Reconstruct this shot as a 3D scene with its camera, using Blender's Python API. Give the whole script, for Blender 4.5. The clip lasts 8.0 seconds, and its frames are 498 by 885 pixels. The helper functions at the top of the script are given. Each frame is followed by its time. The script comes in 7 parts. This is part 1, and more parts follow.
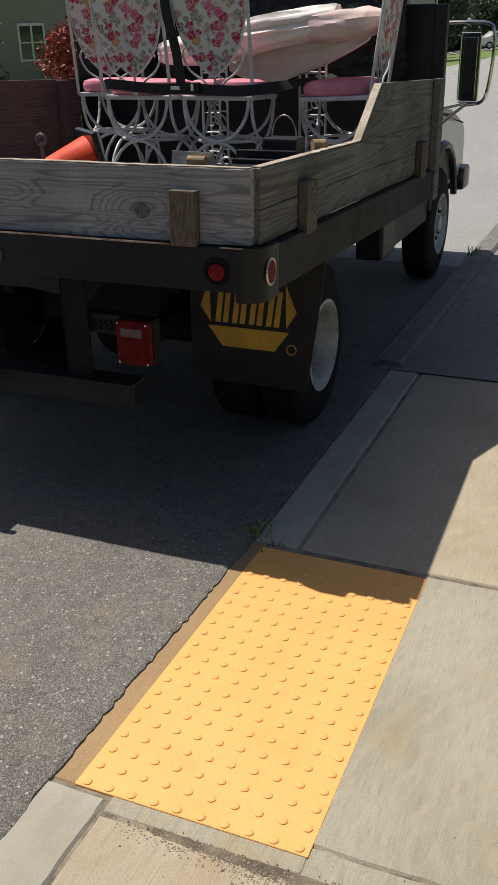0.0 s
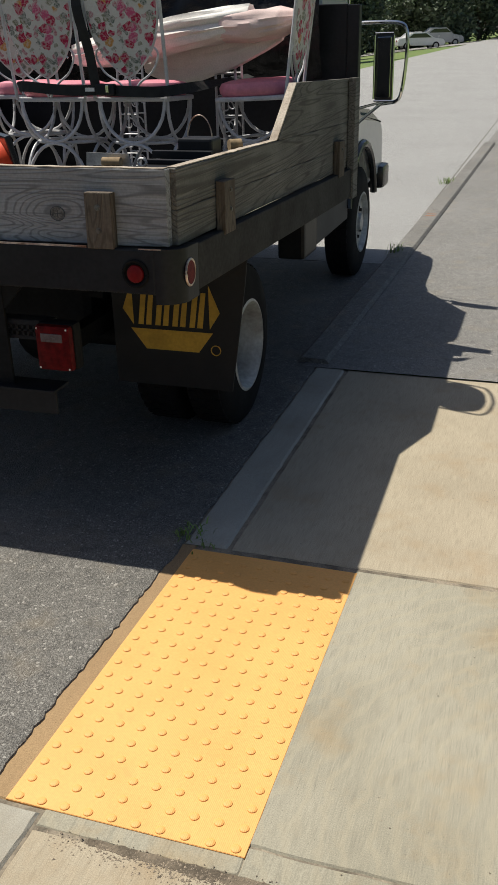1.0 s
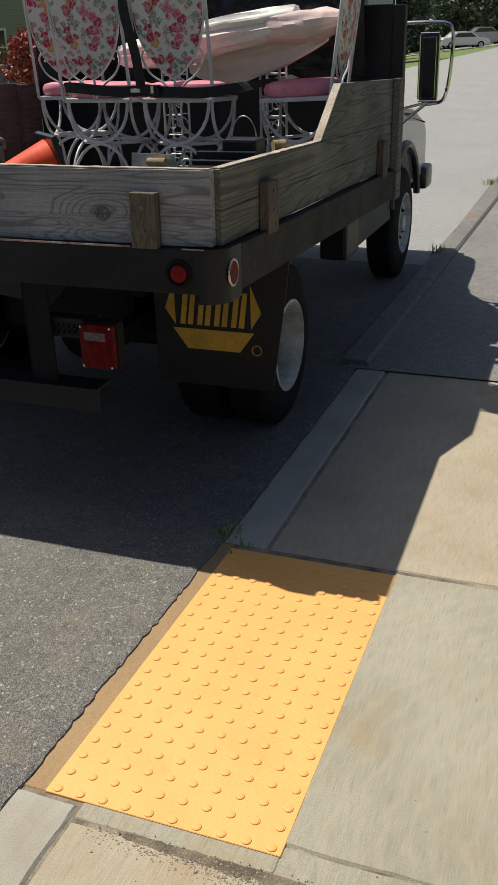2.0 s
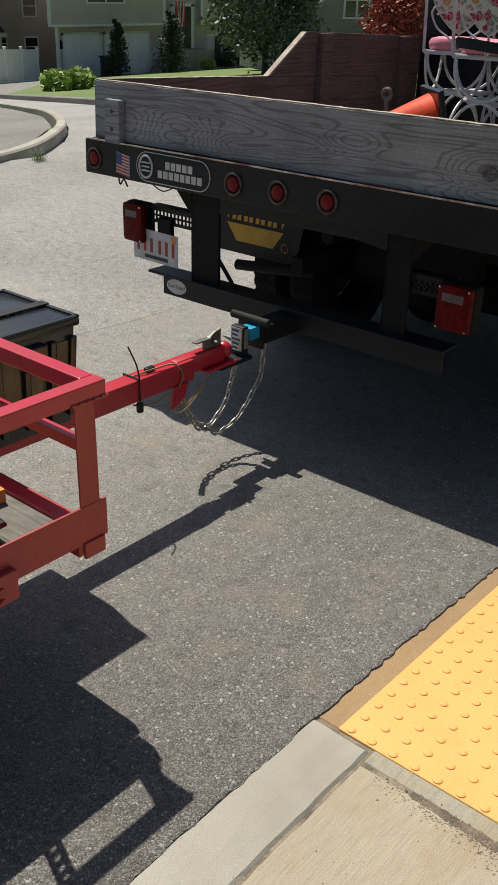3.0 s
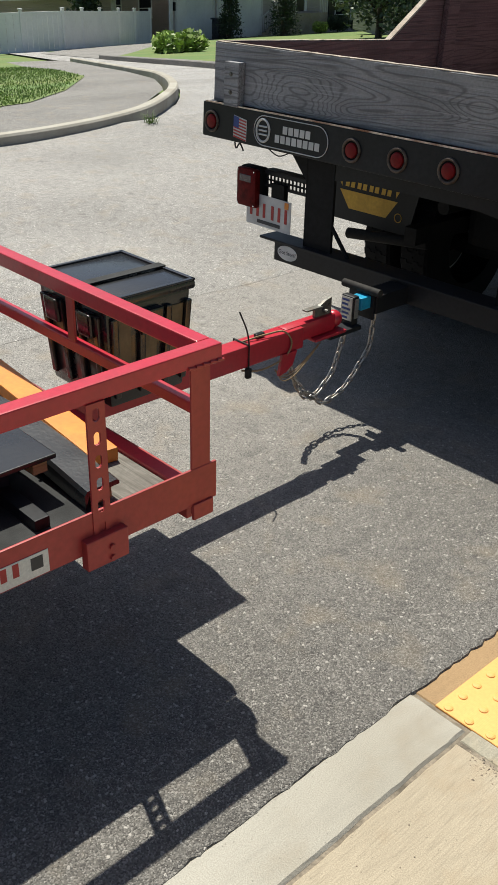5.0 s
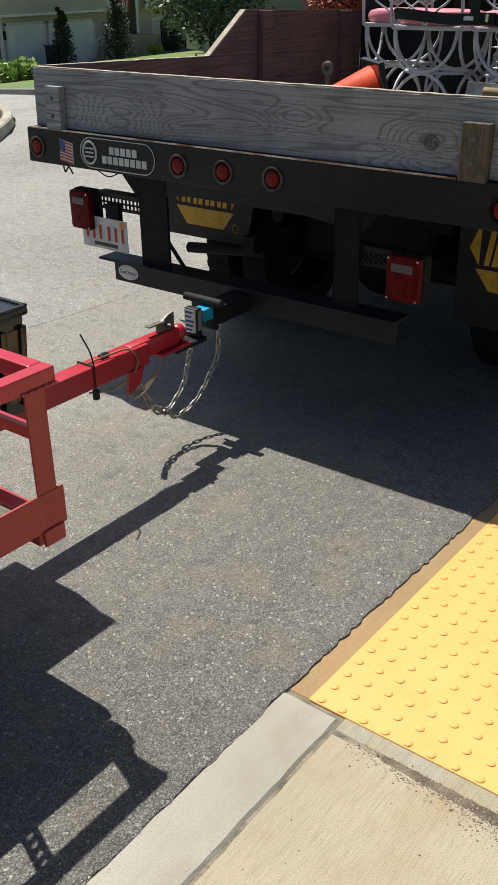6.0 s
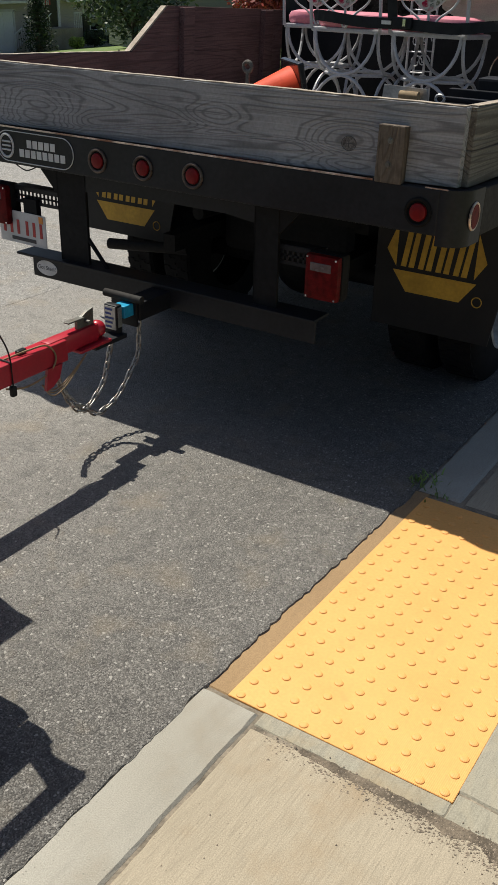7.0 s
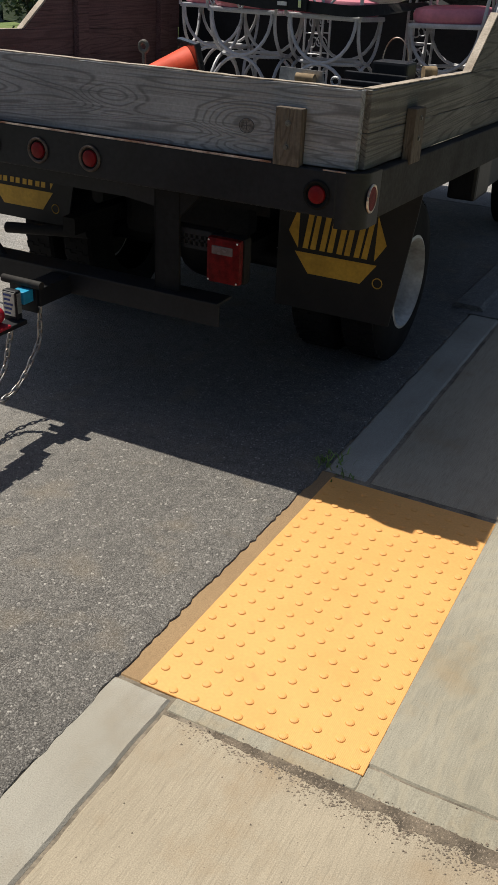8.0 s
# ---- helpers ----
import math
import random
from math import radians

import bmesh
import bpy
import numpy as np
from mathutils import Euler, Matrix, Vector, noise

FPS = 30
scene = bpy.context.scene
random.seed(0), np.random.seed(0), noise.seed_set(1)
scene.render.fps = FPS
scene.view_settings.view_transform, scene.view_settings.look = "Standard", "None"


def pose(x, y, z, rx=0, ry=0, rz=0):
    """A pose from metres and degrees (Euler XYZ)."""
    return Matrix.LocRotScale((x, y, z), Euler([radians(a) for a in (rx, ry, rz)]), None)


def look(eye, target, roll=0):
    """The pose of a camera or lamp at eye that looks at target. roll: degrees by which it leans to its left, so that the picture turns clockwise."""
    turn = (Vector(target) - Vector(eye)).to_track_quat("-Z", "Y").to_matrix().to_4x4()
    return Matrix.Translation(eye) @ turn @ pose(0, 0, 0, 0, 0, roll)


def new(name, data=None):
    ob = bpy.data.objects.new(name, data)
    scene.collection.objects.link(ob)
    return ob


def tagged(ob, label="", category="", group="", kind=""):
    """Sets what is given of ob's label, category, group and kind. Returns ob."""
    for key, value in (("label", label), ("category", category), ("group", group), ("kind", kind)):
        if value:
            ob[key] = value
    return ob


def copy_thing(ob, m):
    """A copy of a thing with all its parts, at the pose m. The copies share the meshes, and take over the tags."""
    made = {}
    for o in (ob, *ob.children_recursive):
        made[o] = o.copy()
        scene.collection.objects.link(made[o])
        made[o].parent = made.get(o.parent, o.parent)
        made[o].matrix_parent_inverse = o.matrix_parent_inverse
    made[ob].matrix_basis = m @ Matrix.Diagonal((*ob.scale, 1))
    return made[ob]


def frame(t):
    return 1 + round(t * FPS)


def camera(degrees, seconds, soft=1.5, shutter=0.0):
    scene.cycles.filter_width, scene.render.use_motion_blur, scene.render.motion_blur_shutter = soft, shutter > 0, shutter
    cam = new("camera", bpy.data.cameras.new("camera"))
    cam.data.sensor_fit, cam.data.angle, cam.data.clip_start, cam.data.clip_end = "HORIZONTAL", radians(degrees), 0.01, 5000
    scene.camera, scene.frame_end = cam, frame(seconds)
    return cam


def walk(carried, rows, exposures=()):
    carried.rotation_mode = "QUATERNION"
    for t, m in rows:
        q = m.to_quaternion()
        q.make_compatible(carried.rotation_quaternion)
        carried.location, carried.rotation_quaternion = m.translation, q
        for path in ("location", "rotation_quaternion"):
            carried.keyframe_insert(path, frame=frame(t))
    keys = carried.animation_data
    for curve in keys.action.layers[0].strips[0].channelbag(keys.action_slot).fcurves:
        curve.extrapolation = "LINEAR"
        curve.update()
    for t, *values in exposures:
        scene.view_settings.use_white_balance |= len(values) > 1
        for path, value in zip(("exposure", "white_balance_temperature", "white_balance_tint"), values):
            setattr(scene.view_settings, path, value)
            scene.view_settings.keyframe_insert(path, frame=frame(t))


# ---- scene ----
cam = camera(30.3, 8.0)
PATH = [
    (0, (1.091, -1.421, 1.7), (0.38, 0.258, 0.877), -1.2),
    (0.2, (1.102, -1.416, 1.698), (0.442, 0.286, 0.88), -1.3),
    (0.5, (1.112, -1.408, 1.693), (0.496, 0.31, 0.876), -1.6),
    (1, (1.118, -1.404, 1.691), (0.538, 0.325, 0.869), -1.5),
    (1.2, (1.119, -1.405, 1.692), (0.542, 0.324, 0.87), -1.4),
    (2.3, (1.1, -1.427, 1.697), (0.364, 0.238, 0.868), -0.9),
    (2.5, (1.043, -1.445, 1.707), (0.214, 0.162, 0.853), 0.2),
    (2.7, (1.011, -1.464, 1.695), (0.031, 0.047, 0.824), 0.4),
    (3, (0.944, -1.511, 1.673), (-0.205, -0.136, 0.786), 1.5),
    (3.5, (0.923, -1.528, 1.673), (-0.337, -0.27, 0.762), 1.8),
    (3.8, (0.92, -1.526, 1.662), (-0.351, -0.292, 0.734), 2.0),
    (4, (0.901, -1.538, 1.664), (-0.368, -0.313, 0.721), 2.4),
    (4.2, (0.893, -1.543, 1.668), (-0.376, -0.331, 0.708), 2.7),
    (5.3, (0.932, -1.541, 1.668), (-0.32, -0.301, 0.721), 0.4),
    (5.5, (0.961, -1.519, 1.671), (-0.249, -0.223, 0.745), -0.7),
    (6, (0.983, -1.498, 1.662), (-0.107, -0.094, 0.745), -0.9),
    (6.5, (0.994, -1.498, 1.66), (-0.033, -0.051, 0.737), 0.5),
    (7, (0.999, -1.495, 1.659), (0.043, 0.003, 0.74), 1.4),
    (7.5, (1.013, -1.495, 1.673), (0.182, 0.068, 0.743), 2.1),
    (7.6, (1.013, -1.492, 1.671), (0.204, 0.078, 0.732), 2.2),
    (8, (1.011, -1.482, 1.665), (0.231, 0.097, 0.718), 2.7),
]
EXPOSURES = [(0, 0.14, 6250, 11), (1.2, 0.20, 6200, 8), (2.5, 0.12, 6250, 9), (3.0, 0.20, 6200, 9), (3.5, 0.38, 6150, 8), (4.2, 0.46, 6150, 8), (5.5, 0.44, 6100, 7), (6.3, 0.37, 6100, 7), (7.2, 0.16, 6200, 9), (8, 0.09, 6250, 10)]
walk(cam, [(t, look(eye, target, roll)) for t, eye, target, roll in PATH], EXPOSURES)
# ---- world, sun ----
SUN_EL, SUN_AZ = radians(63.2), radians(-70.3)
world = bpy.data.worlds.new("sky")
world.use_nodes = True
scene.world = world
wn = world.node_tree
sky = wn.nodes.new("ShaderNodeTexSky")
sky.sky_type, sky.sun_disc, sky.sun_elevation, sky.sun_rotation = "NISHITA", False, SUN_EL, SUN_AZ
sky.air_density, sky.dust_density = 1.0, 2.2
wn.links.new(sky.outputs[0], wn.nodes["Background"].inputs[0])
wn.nodes["Background"].inputs[1].default_value = 0.06
sun_data = bpy.data.lights.new("sun", "SUN")
sun_data.energy, sun_data.angle, sun_data.color = 4.85, radians(0.53), (1.0, 0.925, 0.79)
sun = new("sun", sun_data)
sun.matrix_world = look((-19.0, 6.8, 40), (0, 0, 0))


# ---- materials ----
def mat(name, base, rough=0.6, metal=0.0, vary=0.18, big=2.0, fine=60.0, bump=0.15, tint=None, coat=0.0, spec=0.5, dist=0.004):
    """Two scales of colour variation and a fine relief."""
    m = bpy.data.materials.new(name)
    m.use_nodes = True
    n, l = m.node_tree.nodes, m.node_tree.links
    bs = n["Principled BSDF"]
    tc = n.new("ShaderNodeTexCoord")
    a, b = n.new("ShaderNodeTexNoise"), n.new("ShaderNodeTexNoise")
    a.inputs["Scale"].default_value, a.inputs["Detail"].default_value = big, 6
    b.inputs["Scale"].default_value, b.inputs["Detail"].default_value = fine, 4
    for t in (a, b):
        l.new(tc.outputs["Object"], t.inputs["Vector"])
    mix = n.new("ShaderNodeMix")
    mix.data_type = "RGBA"
    t2 = tint or tuple(c * (1 - 2 * vary) for c in base)
    mix.inputs[6].default_value = (*base, 1)
    mix.inputs[7].default_value = (*t2, 1)
    ramp = n.new("ShaderNodeMapRange")
    ramp.inputs[1].default_value, ramp.inputs[2].default_value = 0.38, 0.66
    l.new(a.outputs[0], ramp.inputs[0])
    l.new(ramp.outputs[0], mix.inputs[0])
    mul = n.new("ShaderNodeMix")
    mul.data_type, mul.blend_type = "RGBA", "MULTIPLY"
    mul.inputs[0].default_value = 1.0
    r2 = n.new("ShaderNodeMapRange")
    r2.inputs[1].default_value, r2.inputs[2].default_value = 0.3, 0.7
    r2.inputs[3].default_value, r2.inputs[4].default_value = 1 - vary, 1 + vary * 0.6
    l.new(b.outputs[0], r2.inputs[0])
    l.new(mix.outputs[2], mul.inputs[6])
    l.new(r2.outputs[0], mul.inputs[7])
    l.new(mul.outputs[2], bs.inputs["Base Color"])
    r3 = n.new("ShaderNodeMapRange")
    r3.inputs[3].default_value, r3.inputs[4].default_value = max(0.02, rough - 0.1), min(1, rough + 0.1)
    l.new(a.outputs[0], r3.inputs[0])
    l.new(r3.outputs[0], bs.inputs["Roughness"])
    bs.inputs["Metallic"].default_value = metal
    bs.inputs["Coat Weight"].default_value = coat
    bs.inputs["Specular IOR Level"].default_value = spec
    if bump:
        bp = n.new("ShaderNodeBump")
        bp.inputs["Strength"].default_value, bp.inputs["Distance"].default_value = bump, dist
        l.new(b.outputs[0], bp.inputs["Height"])
        l.new(bp.outputs[0], bs.inputs["Normal"])
    return m


def nodes_of(m):
    n, l = m.node_tree.nodes, m.node_tree.links
    bs = n["Principled BSDF"]
    src = bs.inputs["Base Color"].links[0].from_socket
    return n, l, bs, src


def blended(n, l, src, color, fac, kind="MIX"):
    x = n.new("ShaderNodeMix")
    x.data_type, x.blend_type = "RGBA", kind
    l.new(src, x.inputs[6])
    x.inputs[7].default_value = (*color, 1)
    l.new(fac, x.inputs[0])
    return x.outputs[2]


def ranged(n, l, sock, a, b, c=0.0, d=1.0):
    r = n.new("ShaderNodeMapRange")
    for i, v in enumerate((a, b, c, d)):
        r.inputs[i + 1].default_value = v
    l.new(sock, r.inputs[0])
    return r.outputs[0]


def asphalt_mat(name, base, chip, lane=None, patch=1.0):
    """Asphalt: stones in a dark binder, pale chips, patches, rough relief; lane: colour blended in towards -x."""
    m = mat(name, base, 0.72, 0, 0.16 * patch, 0.7, 25, 0.0, spec=0.5)
    n, l, bs, src = nodes_of(m)
    tc = n["Texture Coordinate"]
    v = n.new("ShaderNodeTexVoronoi")
    v.inputs["Scale"].default_value = 290
    l.new(tc.outputs["Object"], v.inputs["Vector"])
    if lane:
        pos = n.new("ShaderNodeSeparateXYZ")
        l.new(tc.outputs["Object"], pos.inputs[0])
        wob = n.new("ShaderNodeTexNoise")
        wob.inputs["Scale"].default_value, wob.inputs["Detail"].default_value = 1.6, 4
        l.new(tc.outputs["Object"], wob.inputs["Vector"])
        # blend grows with distance from the kerb, its edge wobbled by noise
        worn = n.new("ShaderNodeMath")
        worn.operation = "SUBTRACT"
        l.new(wob.outputs[0], worn.inputs[0])
        l.new(pos.outputs[0], worn.inputs[1])
        src = blended(n, l, src, lane, ranged(n, l, worn.outputs[0], 0.9, 2.4, 0.0, 1.0))
    hue = n.new("ShaderNodeSeparateColor")
    l.new(v.outputs["Color"], hue.inputs[0])
    src = blended(n, l, src, chip, ranged(n, l, hue.outputs[0], 0.45, 0.95, 0.0, 0.75))
    src = blended(n, l, src, (0.03, 0.027, 0.024), ranged(n, l, hue.outputs[1], 0.50, 0.92, 0.0, 0.7))
    v2 = n.new("ShaderNodeTexVoronoi")
    v2.inputs["Scale"].default_value = 150
    l.new(tc.outputs["Object"], v2.inputs["Vector"])
    h2 = n.new("ShaderNodeSeparateColor")
    l.new(v2.outputs["Color"], h2.inputs[0])
    src = blended(n, l, src, tuple(min(1, c * 1.9) for c in chip), ranged(n, l, h2.outputs[0], 0.96, 1.0, 0.0, 0.6))
    big = n.new("ShaderNodeTexNoise")
    big.inputs["Scale"].default_value, big.inputs["Detail"].default_value = 14, 5
    l.new(tc.outputs["Object"], big.inputs["Vector"])
    src = blended(n, l, src, (0.02, 0.02, 0.021), ranged(n, l, big.outputs[0], 0.52, 0.75, 0.0, 0.35 * patch))
    sand = n.new("ShaderNodeTexNoise")
    sand.inputs["Scale"].default_value, sand.inputs["Detail"].default_value = 5.5, 6
    l.new(tc.outputs["Object"], sand.inputs["Vector"])
    src = blended(n, l, src, (0.30, 0.235, 0.15), ranged(n, l, sand.outputs[0], 0.54, 0.72, 0.0, 0.30 * patch))
    l.new(src, bs.inputs["Base Color"])
    add = n.new("ShaderNodeMath")
    add.operation = "ADD"
    l.new(v.outputs["Distance"], add.inputs[0])
    l.new(v2.outputs["Distance"], add.inputs[1])
    bp = n.new("ShaderNodeBump")
    bp.invert = True
    bp.inputs["Strength"].default_value, bp.inputs["Distance"].default_value = 0.6, 0.005
    l.new(add.outputs[0], bp.inputs["Height"])
    l.new(bp.outputs[0], bs.inputs["Normal"])
    return m


def concrete_mat(name, base, tint, broom=True, stain=(0.30, 0.19, 0.09), stain_amount=0.35):
    """Concrete: sand grain, broom lines along the street, rusty stains, pores."""
    m = mat(name, base, 0.9, 0, 0.26, 1.6, 330, 0.5, tint, spec=0.25, dist=0.002)
    n, l, bs, src = nodes_of(m)
    tc = n["Texture Coordinate"]
    mp = n.new("ShaderNodeMapping")
    mp.inputs["Scale"].default_value = (1, 0.05, 1)
    l.new(tc.outputs["Object"], mp.inputs["Vector"])
    st = n.new("ShaderNodeTexNoise")
    st.inputs["Scale"].default_value, st.inputs["Detail"].default_value = 270, 5
    l.new(mp.outputs[0], st.inputs["Vector"])
    if broom:
        src = blended(n, l, src, tuple(c * 0.55 for c in base), ranged(n, l, st.outputs[0], 0.52, 0.72, 0, 0.55))
        src = blended(n, l, src, tuple(min(1, c * 1.25) for c in base), ranged(n, l, st.outputs[0], 0.45, 0.25, 0, 0.3))
    mo = n.new("ShaderNodeTexNoise")
    mo.inputs["Scale"].default_value, mo.inputs["Detail"].default_value = 38, 6
    mp2 = n.new("ShaderNodeMapping")
    mp2.inputs["Scale"].default_value = (1, 0.16, 1)
    l.new(tc.outputs["Object"], mp2.inputs["Vector"])
    l.new(mp2.outputs[0], mo.inputs["Vector"])
    src = blended(n, l, src, tuple(c * 0.6 for c in base), ranged(n, l, mo.outputs[0], 0.5, 0.75, 0, 0.3))
    sn = n.new("ShaderNodeTexNoise")
    sn.inputs["Scale"].default_value, sn.inputs["Detail"].default_value = 3.3, 8
    sn.inputs["Roughness"].default_value = 0.65
    l.new(tc.outputs["Object"], sn.inputs["Vector"])
    src = blended(n, l, src, stain, ranged(n, l, sn.outputs[0], 0.52, 0.78, 0, stain_amount))
    v = n.new("ShaderNodeTexVoronoi")
    v.inputs["Scale"].default_value = 45
    l.new(tc.outputs["Object"], v.inputs["Vector"])
    src = blended(n, l, src, tuple(c * 0.35 for c in base), ranged(n, l, v.outputs["Distance"], 0.10, 0.05, 0, 0.6))
    l.new(src, bs.inputs["Base Color"])
    return m


def wood_mat(name, base, dark, axis=0, scale=1.0, rough=0.85, knots=(), run=0.95):
    """Weathered softwood: grain lines along one axis, bent round knots, checks."""
    m = mat(name, base, rough, 0, 0.14, 3, 90, 0.0, spec=0.2)
    n, l, bs, src = nodes_of(m)
    tc = n["Texture Coordinate"]
    inf = n.new("ShaderNodeObjectInfo")
    off = n.new("ShaderNodeVectorMath")
    off.operation = "ADD"
    l.new(tc.outputs["Object"], off.inputs[0])
    sc = n.new("ShaderNodeVectorMath")
    sc.operation = "SCALE"
    sc.inputs[0].default_value = (7.3, 3.1, 5.7)
    l.new(inf.outputs["Random"], sc.inputs["Scale"])
    l.new(sc.outputs[0], off.inputs[1])
    mp = n.new("ShaderNodeMapping")
    s = [6.0 * scale] * 3
    s[axis] = run * scale
    mp.inputs["Scale"].default_value = s
    l.new(off.outputs[0], mp.inputs["Vector"])
    nz = n.new("ShaderNodeTexNoise")
    nz.inputs["Scale"].default_value, nz.inputs["Detail"].default_value = 1.15, 1.5
    nz.inputs["Distortion"].default_value = 0.9
    l.new(mp.outputs[0], nz.inputs["Vector"])
    sn = n.new("ShaderNodeMath")
    sn.operation = "MULTIPLY"
    sn.inputs[1].default_value = 95.0
    field = nz.outputs[0]
    for (kx, ky, kz), kr, amount in knots:
        ds = n.new("ShaderNodeVectorMath")
        ds.operation = "DISTANCE"
        sq = n.new("ShaderNodeVectorMath")
        sq.operation = "MULTIPLY"
        squash = [1.0, 1.0, 1.0]
        squash[axis] = 0.42
        sq.inputs[1].default_value = squash
        l.new(tc.outputs["Object"], sq.inputs[0])
        l.new(sq.outputs[0], ds.inputs[0])
        ds.inputs[1].default_value = (kx * squash[0], ky * squash[1], kz * squash[2])
        fall = n.new("ShaderNodeMapRange")
        fall.interpolation_type = "SMOOTHERSTEP"
        for i, val in enumerate((kr, 0.0, 0.0, amount)):
            fall.inputs[i + 1].default_value = val
        l.new(ds.outputs["Value"], fall.inputs[0])
        plus = n.new("ShaderNodeMath")
        plus.operation = "ADD"
        l.new(field, plus.inputs[0])
        l.new(fall.outputs[0], plus.inputs[1])
        field = plus.outputs[0]
    l.new(field, sn.inputs[0])
    si = n.new("ShaderNodeMath")
    si.operation = "SINE"
    l.new(sn.outputs[0], si.inputs[0])
    src = blended(n, l, src, dark, ranged(n, l, si.outputs[0], 0.35, 1.0, 0.0, 0.55))
    mp2 = n.new("ShaderNodeMapping")
    s2 = [160.0] * 3
    s2[axis] = 2.5
    mp2.inputs["Scale"].default_value = s2
    l.new(off.outputs[0], mp2.inputs["Vector"])
    n2 = n.new("ShaderNodeTexNoise")
    n2.inputs["Scale"].default_value, n2.inputs["Detail"].default_value = 1.0, 4
    l.new(mp2.outputs[0], n2.inputs["Vector"])
    src = blended(n, l, src, tuple(c * 0.4 for c in base), ranged(n, l, n2.outputs[0], 0.54, 0.70, 0, 0.85))
    src = blended(n, l, src, tuple(min(1, c * 1.35) for c in base), ranged(n, l, n2.outputs[0], 0.42, 0.3, 0, 0.5))
    l.new(src, bs.inputs["Base Color"])
    ad = n.new("ShaderNodeMath")
    ad.operation = "MULTIPLY_ADD"
    ad.inputs[1].default_value = 0.35
    l.new(si.outputs[0], ad.inputs[0])
    l.new(n2.outputs[0], ad.inputs[2])
    bp = n.new("ShaderNodeBump")
    bp.inputs["Strength"].default_value, bp.inputs["Distance"].default_value = 0.5, 0.003
    l.new(ad.outputs[0], bp.inputs["Height"])
    l.new(bp.outputs[0], bs.inputs["Normal"])
    return m


def floral_mat():
    """White cloth printed with red and orange flowers and green leaves."""
    m = mat("floral_cloth", (0.62, 0.61, 0.59), 0.9, 0, 0.1, 6, 300, 0.1)
    n, l, bs, src = nodes_of(m)
    tc = n["Texture Coordinate"]
    wob = n.new("ShaderNodeTexNoise")
    wob.inputs["Scale"].default_value = 30
    l.new(tc.outputs["Object"], wob.inputs["Vector"])
    mv = n.new("ShaderNodeVectorMath")
    mv.operation = "MULTIPLY_ADD"
    mv.inputs[1].default_value = (0.03, 0.03, 0.03)
    l.new(wob.outputs["Color"], mv.inputs[0])
    l.new(tc.outputs["Object"], mv.inputs[2])
    for scale, lo, hi, pick, colors in (
            (38, 0.62, 0.50, 0, [(0.17, 0.17, 0.11, 0.3, 0.62), (0.12, 0.14, 0.12, 0.0, 0.22), (0.40, 0.17, 0.20, 0.86, 1.0)]),
            (23, 0.62, 0.52, 0, [(0.36, 0.010, 0.055, 0.0, 0.34), (0.50, 0.09, 0.19, 0.36, 0.50), (0.48, 0.24, 0.07, 0.62, 0.66)])):
        v = n.new("ShaderNodeTexVoronoi")
        v.inputs["Scale"].default_value = scale
        l.new(mv.outputs[0], v.inputs["Vector"])
        h = n.new("ShaderNodeSeparateColor")
        l.new(v.outputs["Color"], h.inputs[0])
        disc = ranged(n, l, v.outputs["Distance"], lo, hi)
        for r, g, b, a0, a1 in colors:
            x = n.new("ShaderNodeMath")
            x.operation = "COMPARE"
            x.inputs[1].default_value, x.inputs[2].default_value = (a0 + a1) / 2, (a1 - a0) / 2
            l.new(h.outputs[0], x.inputs[0])
            y = n.new("ShaderNodeMath")
            y.operation = "MULTIPLY"
            l.new(x.outputs[0], y.inputs[0])
            l.new(disc, y.inputs[1])
            src = blended(n, l, src, (r, g, b), y.outputs[0])
        petals = n.new("ShaderNodeTexVoronoi")
        petals.inputs["Scale"].default_value = scale * 4
        l.new(mv.outputs[0], petals.inputs["Vector"])
        src = blended(n, l, src, (0.55, 0.5, 0.48), ranged(n, l, petals.outputs["Distance"], 0.45, 0.7, 0, 0.45))
    l.new(src, bs.inputs["Base Color"])
    return m


def leaf_mat(name, base, tint):
    m = mat(name, base, 0.55, 0, 0.2, 1.2, 9, 0.0, tint)
    n, l, bs, src = nodes_of(m)
    g = n.new("ShaderNodeNewGeometry")
    x = n.new("ShaderNodeMix")
    x.data_type, x.blend_type = "RGBA", "MULTIPLY"
    x.inputs[0].default_value = 1
    l.new(src, x.inputs[6])
    l.new(ranged(n, l, g.outputs["Random Per Island"], 0, 1, 0.45, 1.45), x.inputs[7])
    l.new(x.outputs[2], bs.inputs["Base Color"])
    bs.inputs["Transmission Weight"].default_value = 0.0
    return m


def siding_mat(name, base):
    """Clapboards about 11 cm high."""
    m = mat(name, base, 0.6, 0, 0.06, 0.6, 12, 0)
    n, l, bs, src = nodes_of(m)
    tc = n["Texture Coordinate"]
    w = n.new("ShaderNodeTexWave")
    w.wave_type, w.bands_direction, w.wave_profile = "BANDS", "Z", "SAW"
    w.inputs["Scale"].default_value = 2 * math.pi / 20 / 0.14
    l.new(tc.outputs["Object"], w.inputs["Vector"])
    bp = n.new("ShaderNodeBump")
    bp.inputs["Strength"].default_value, bp.inputs["Distance"].default_value = 1.0, 0.03
    l.new(w.outputs[1], bp.inputs["Height"])
    l.new(bp.outputs[0], bs.inputs["Normal"])
    return m


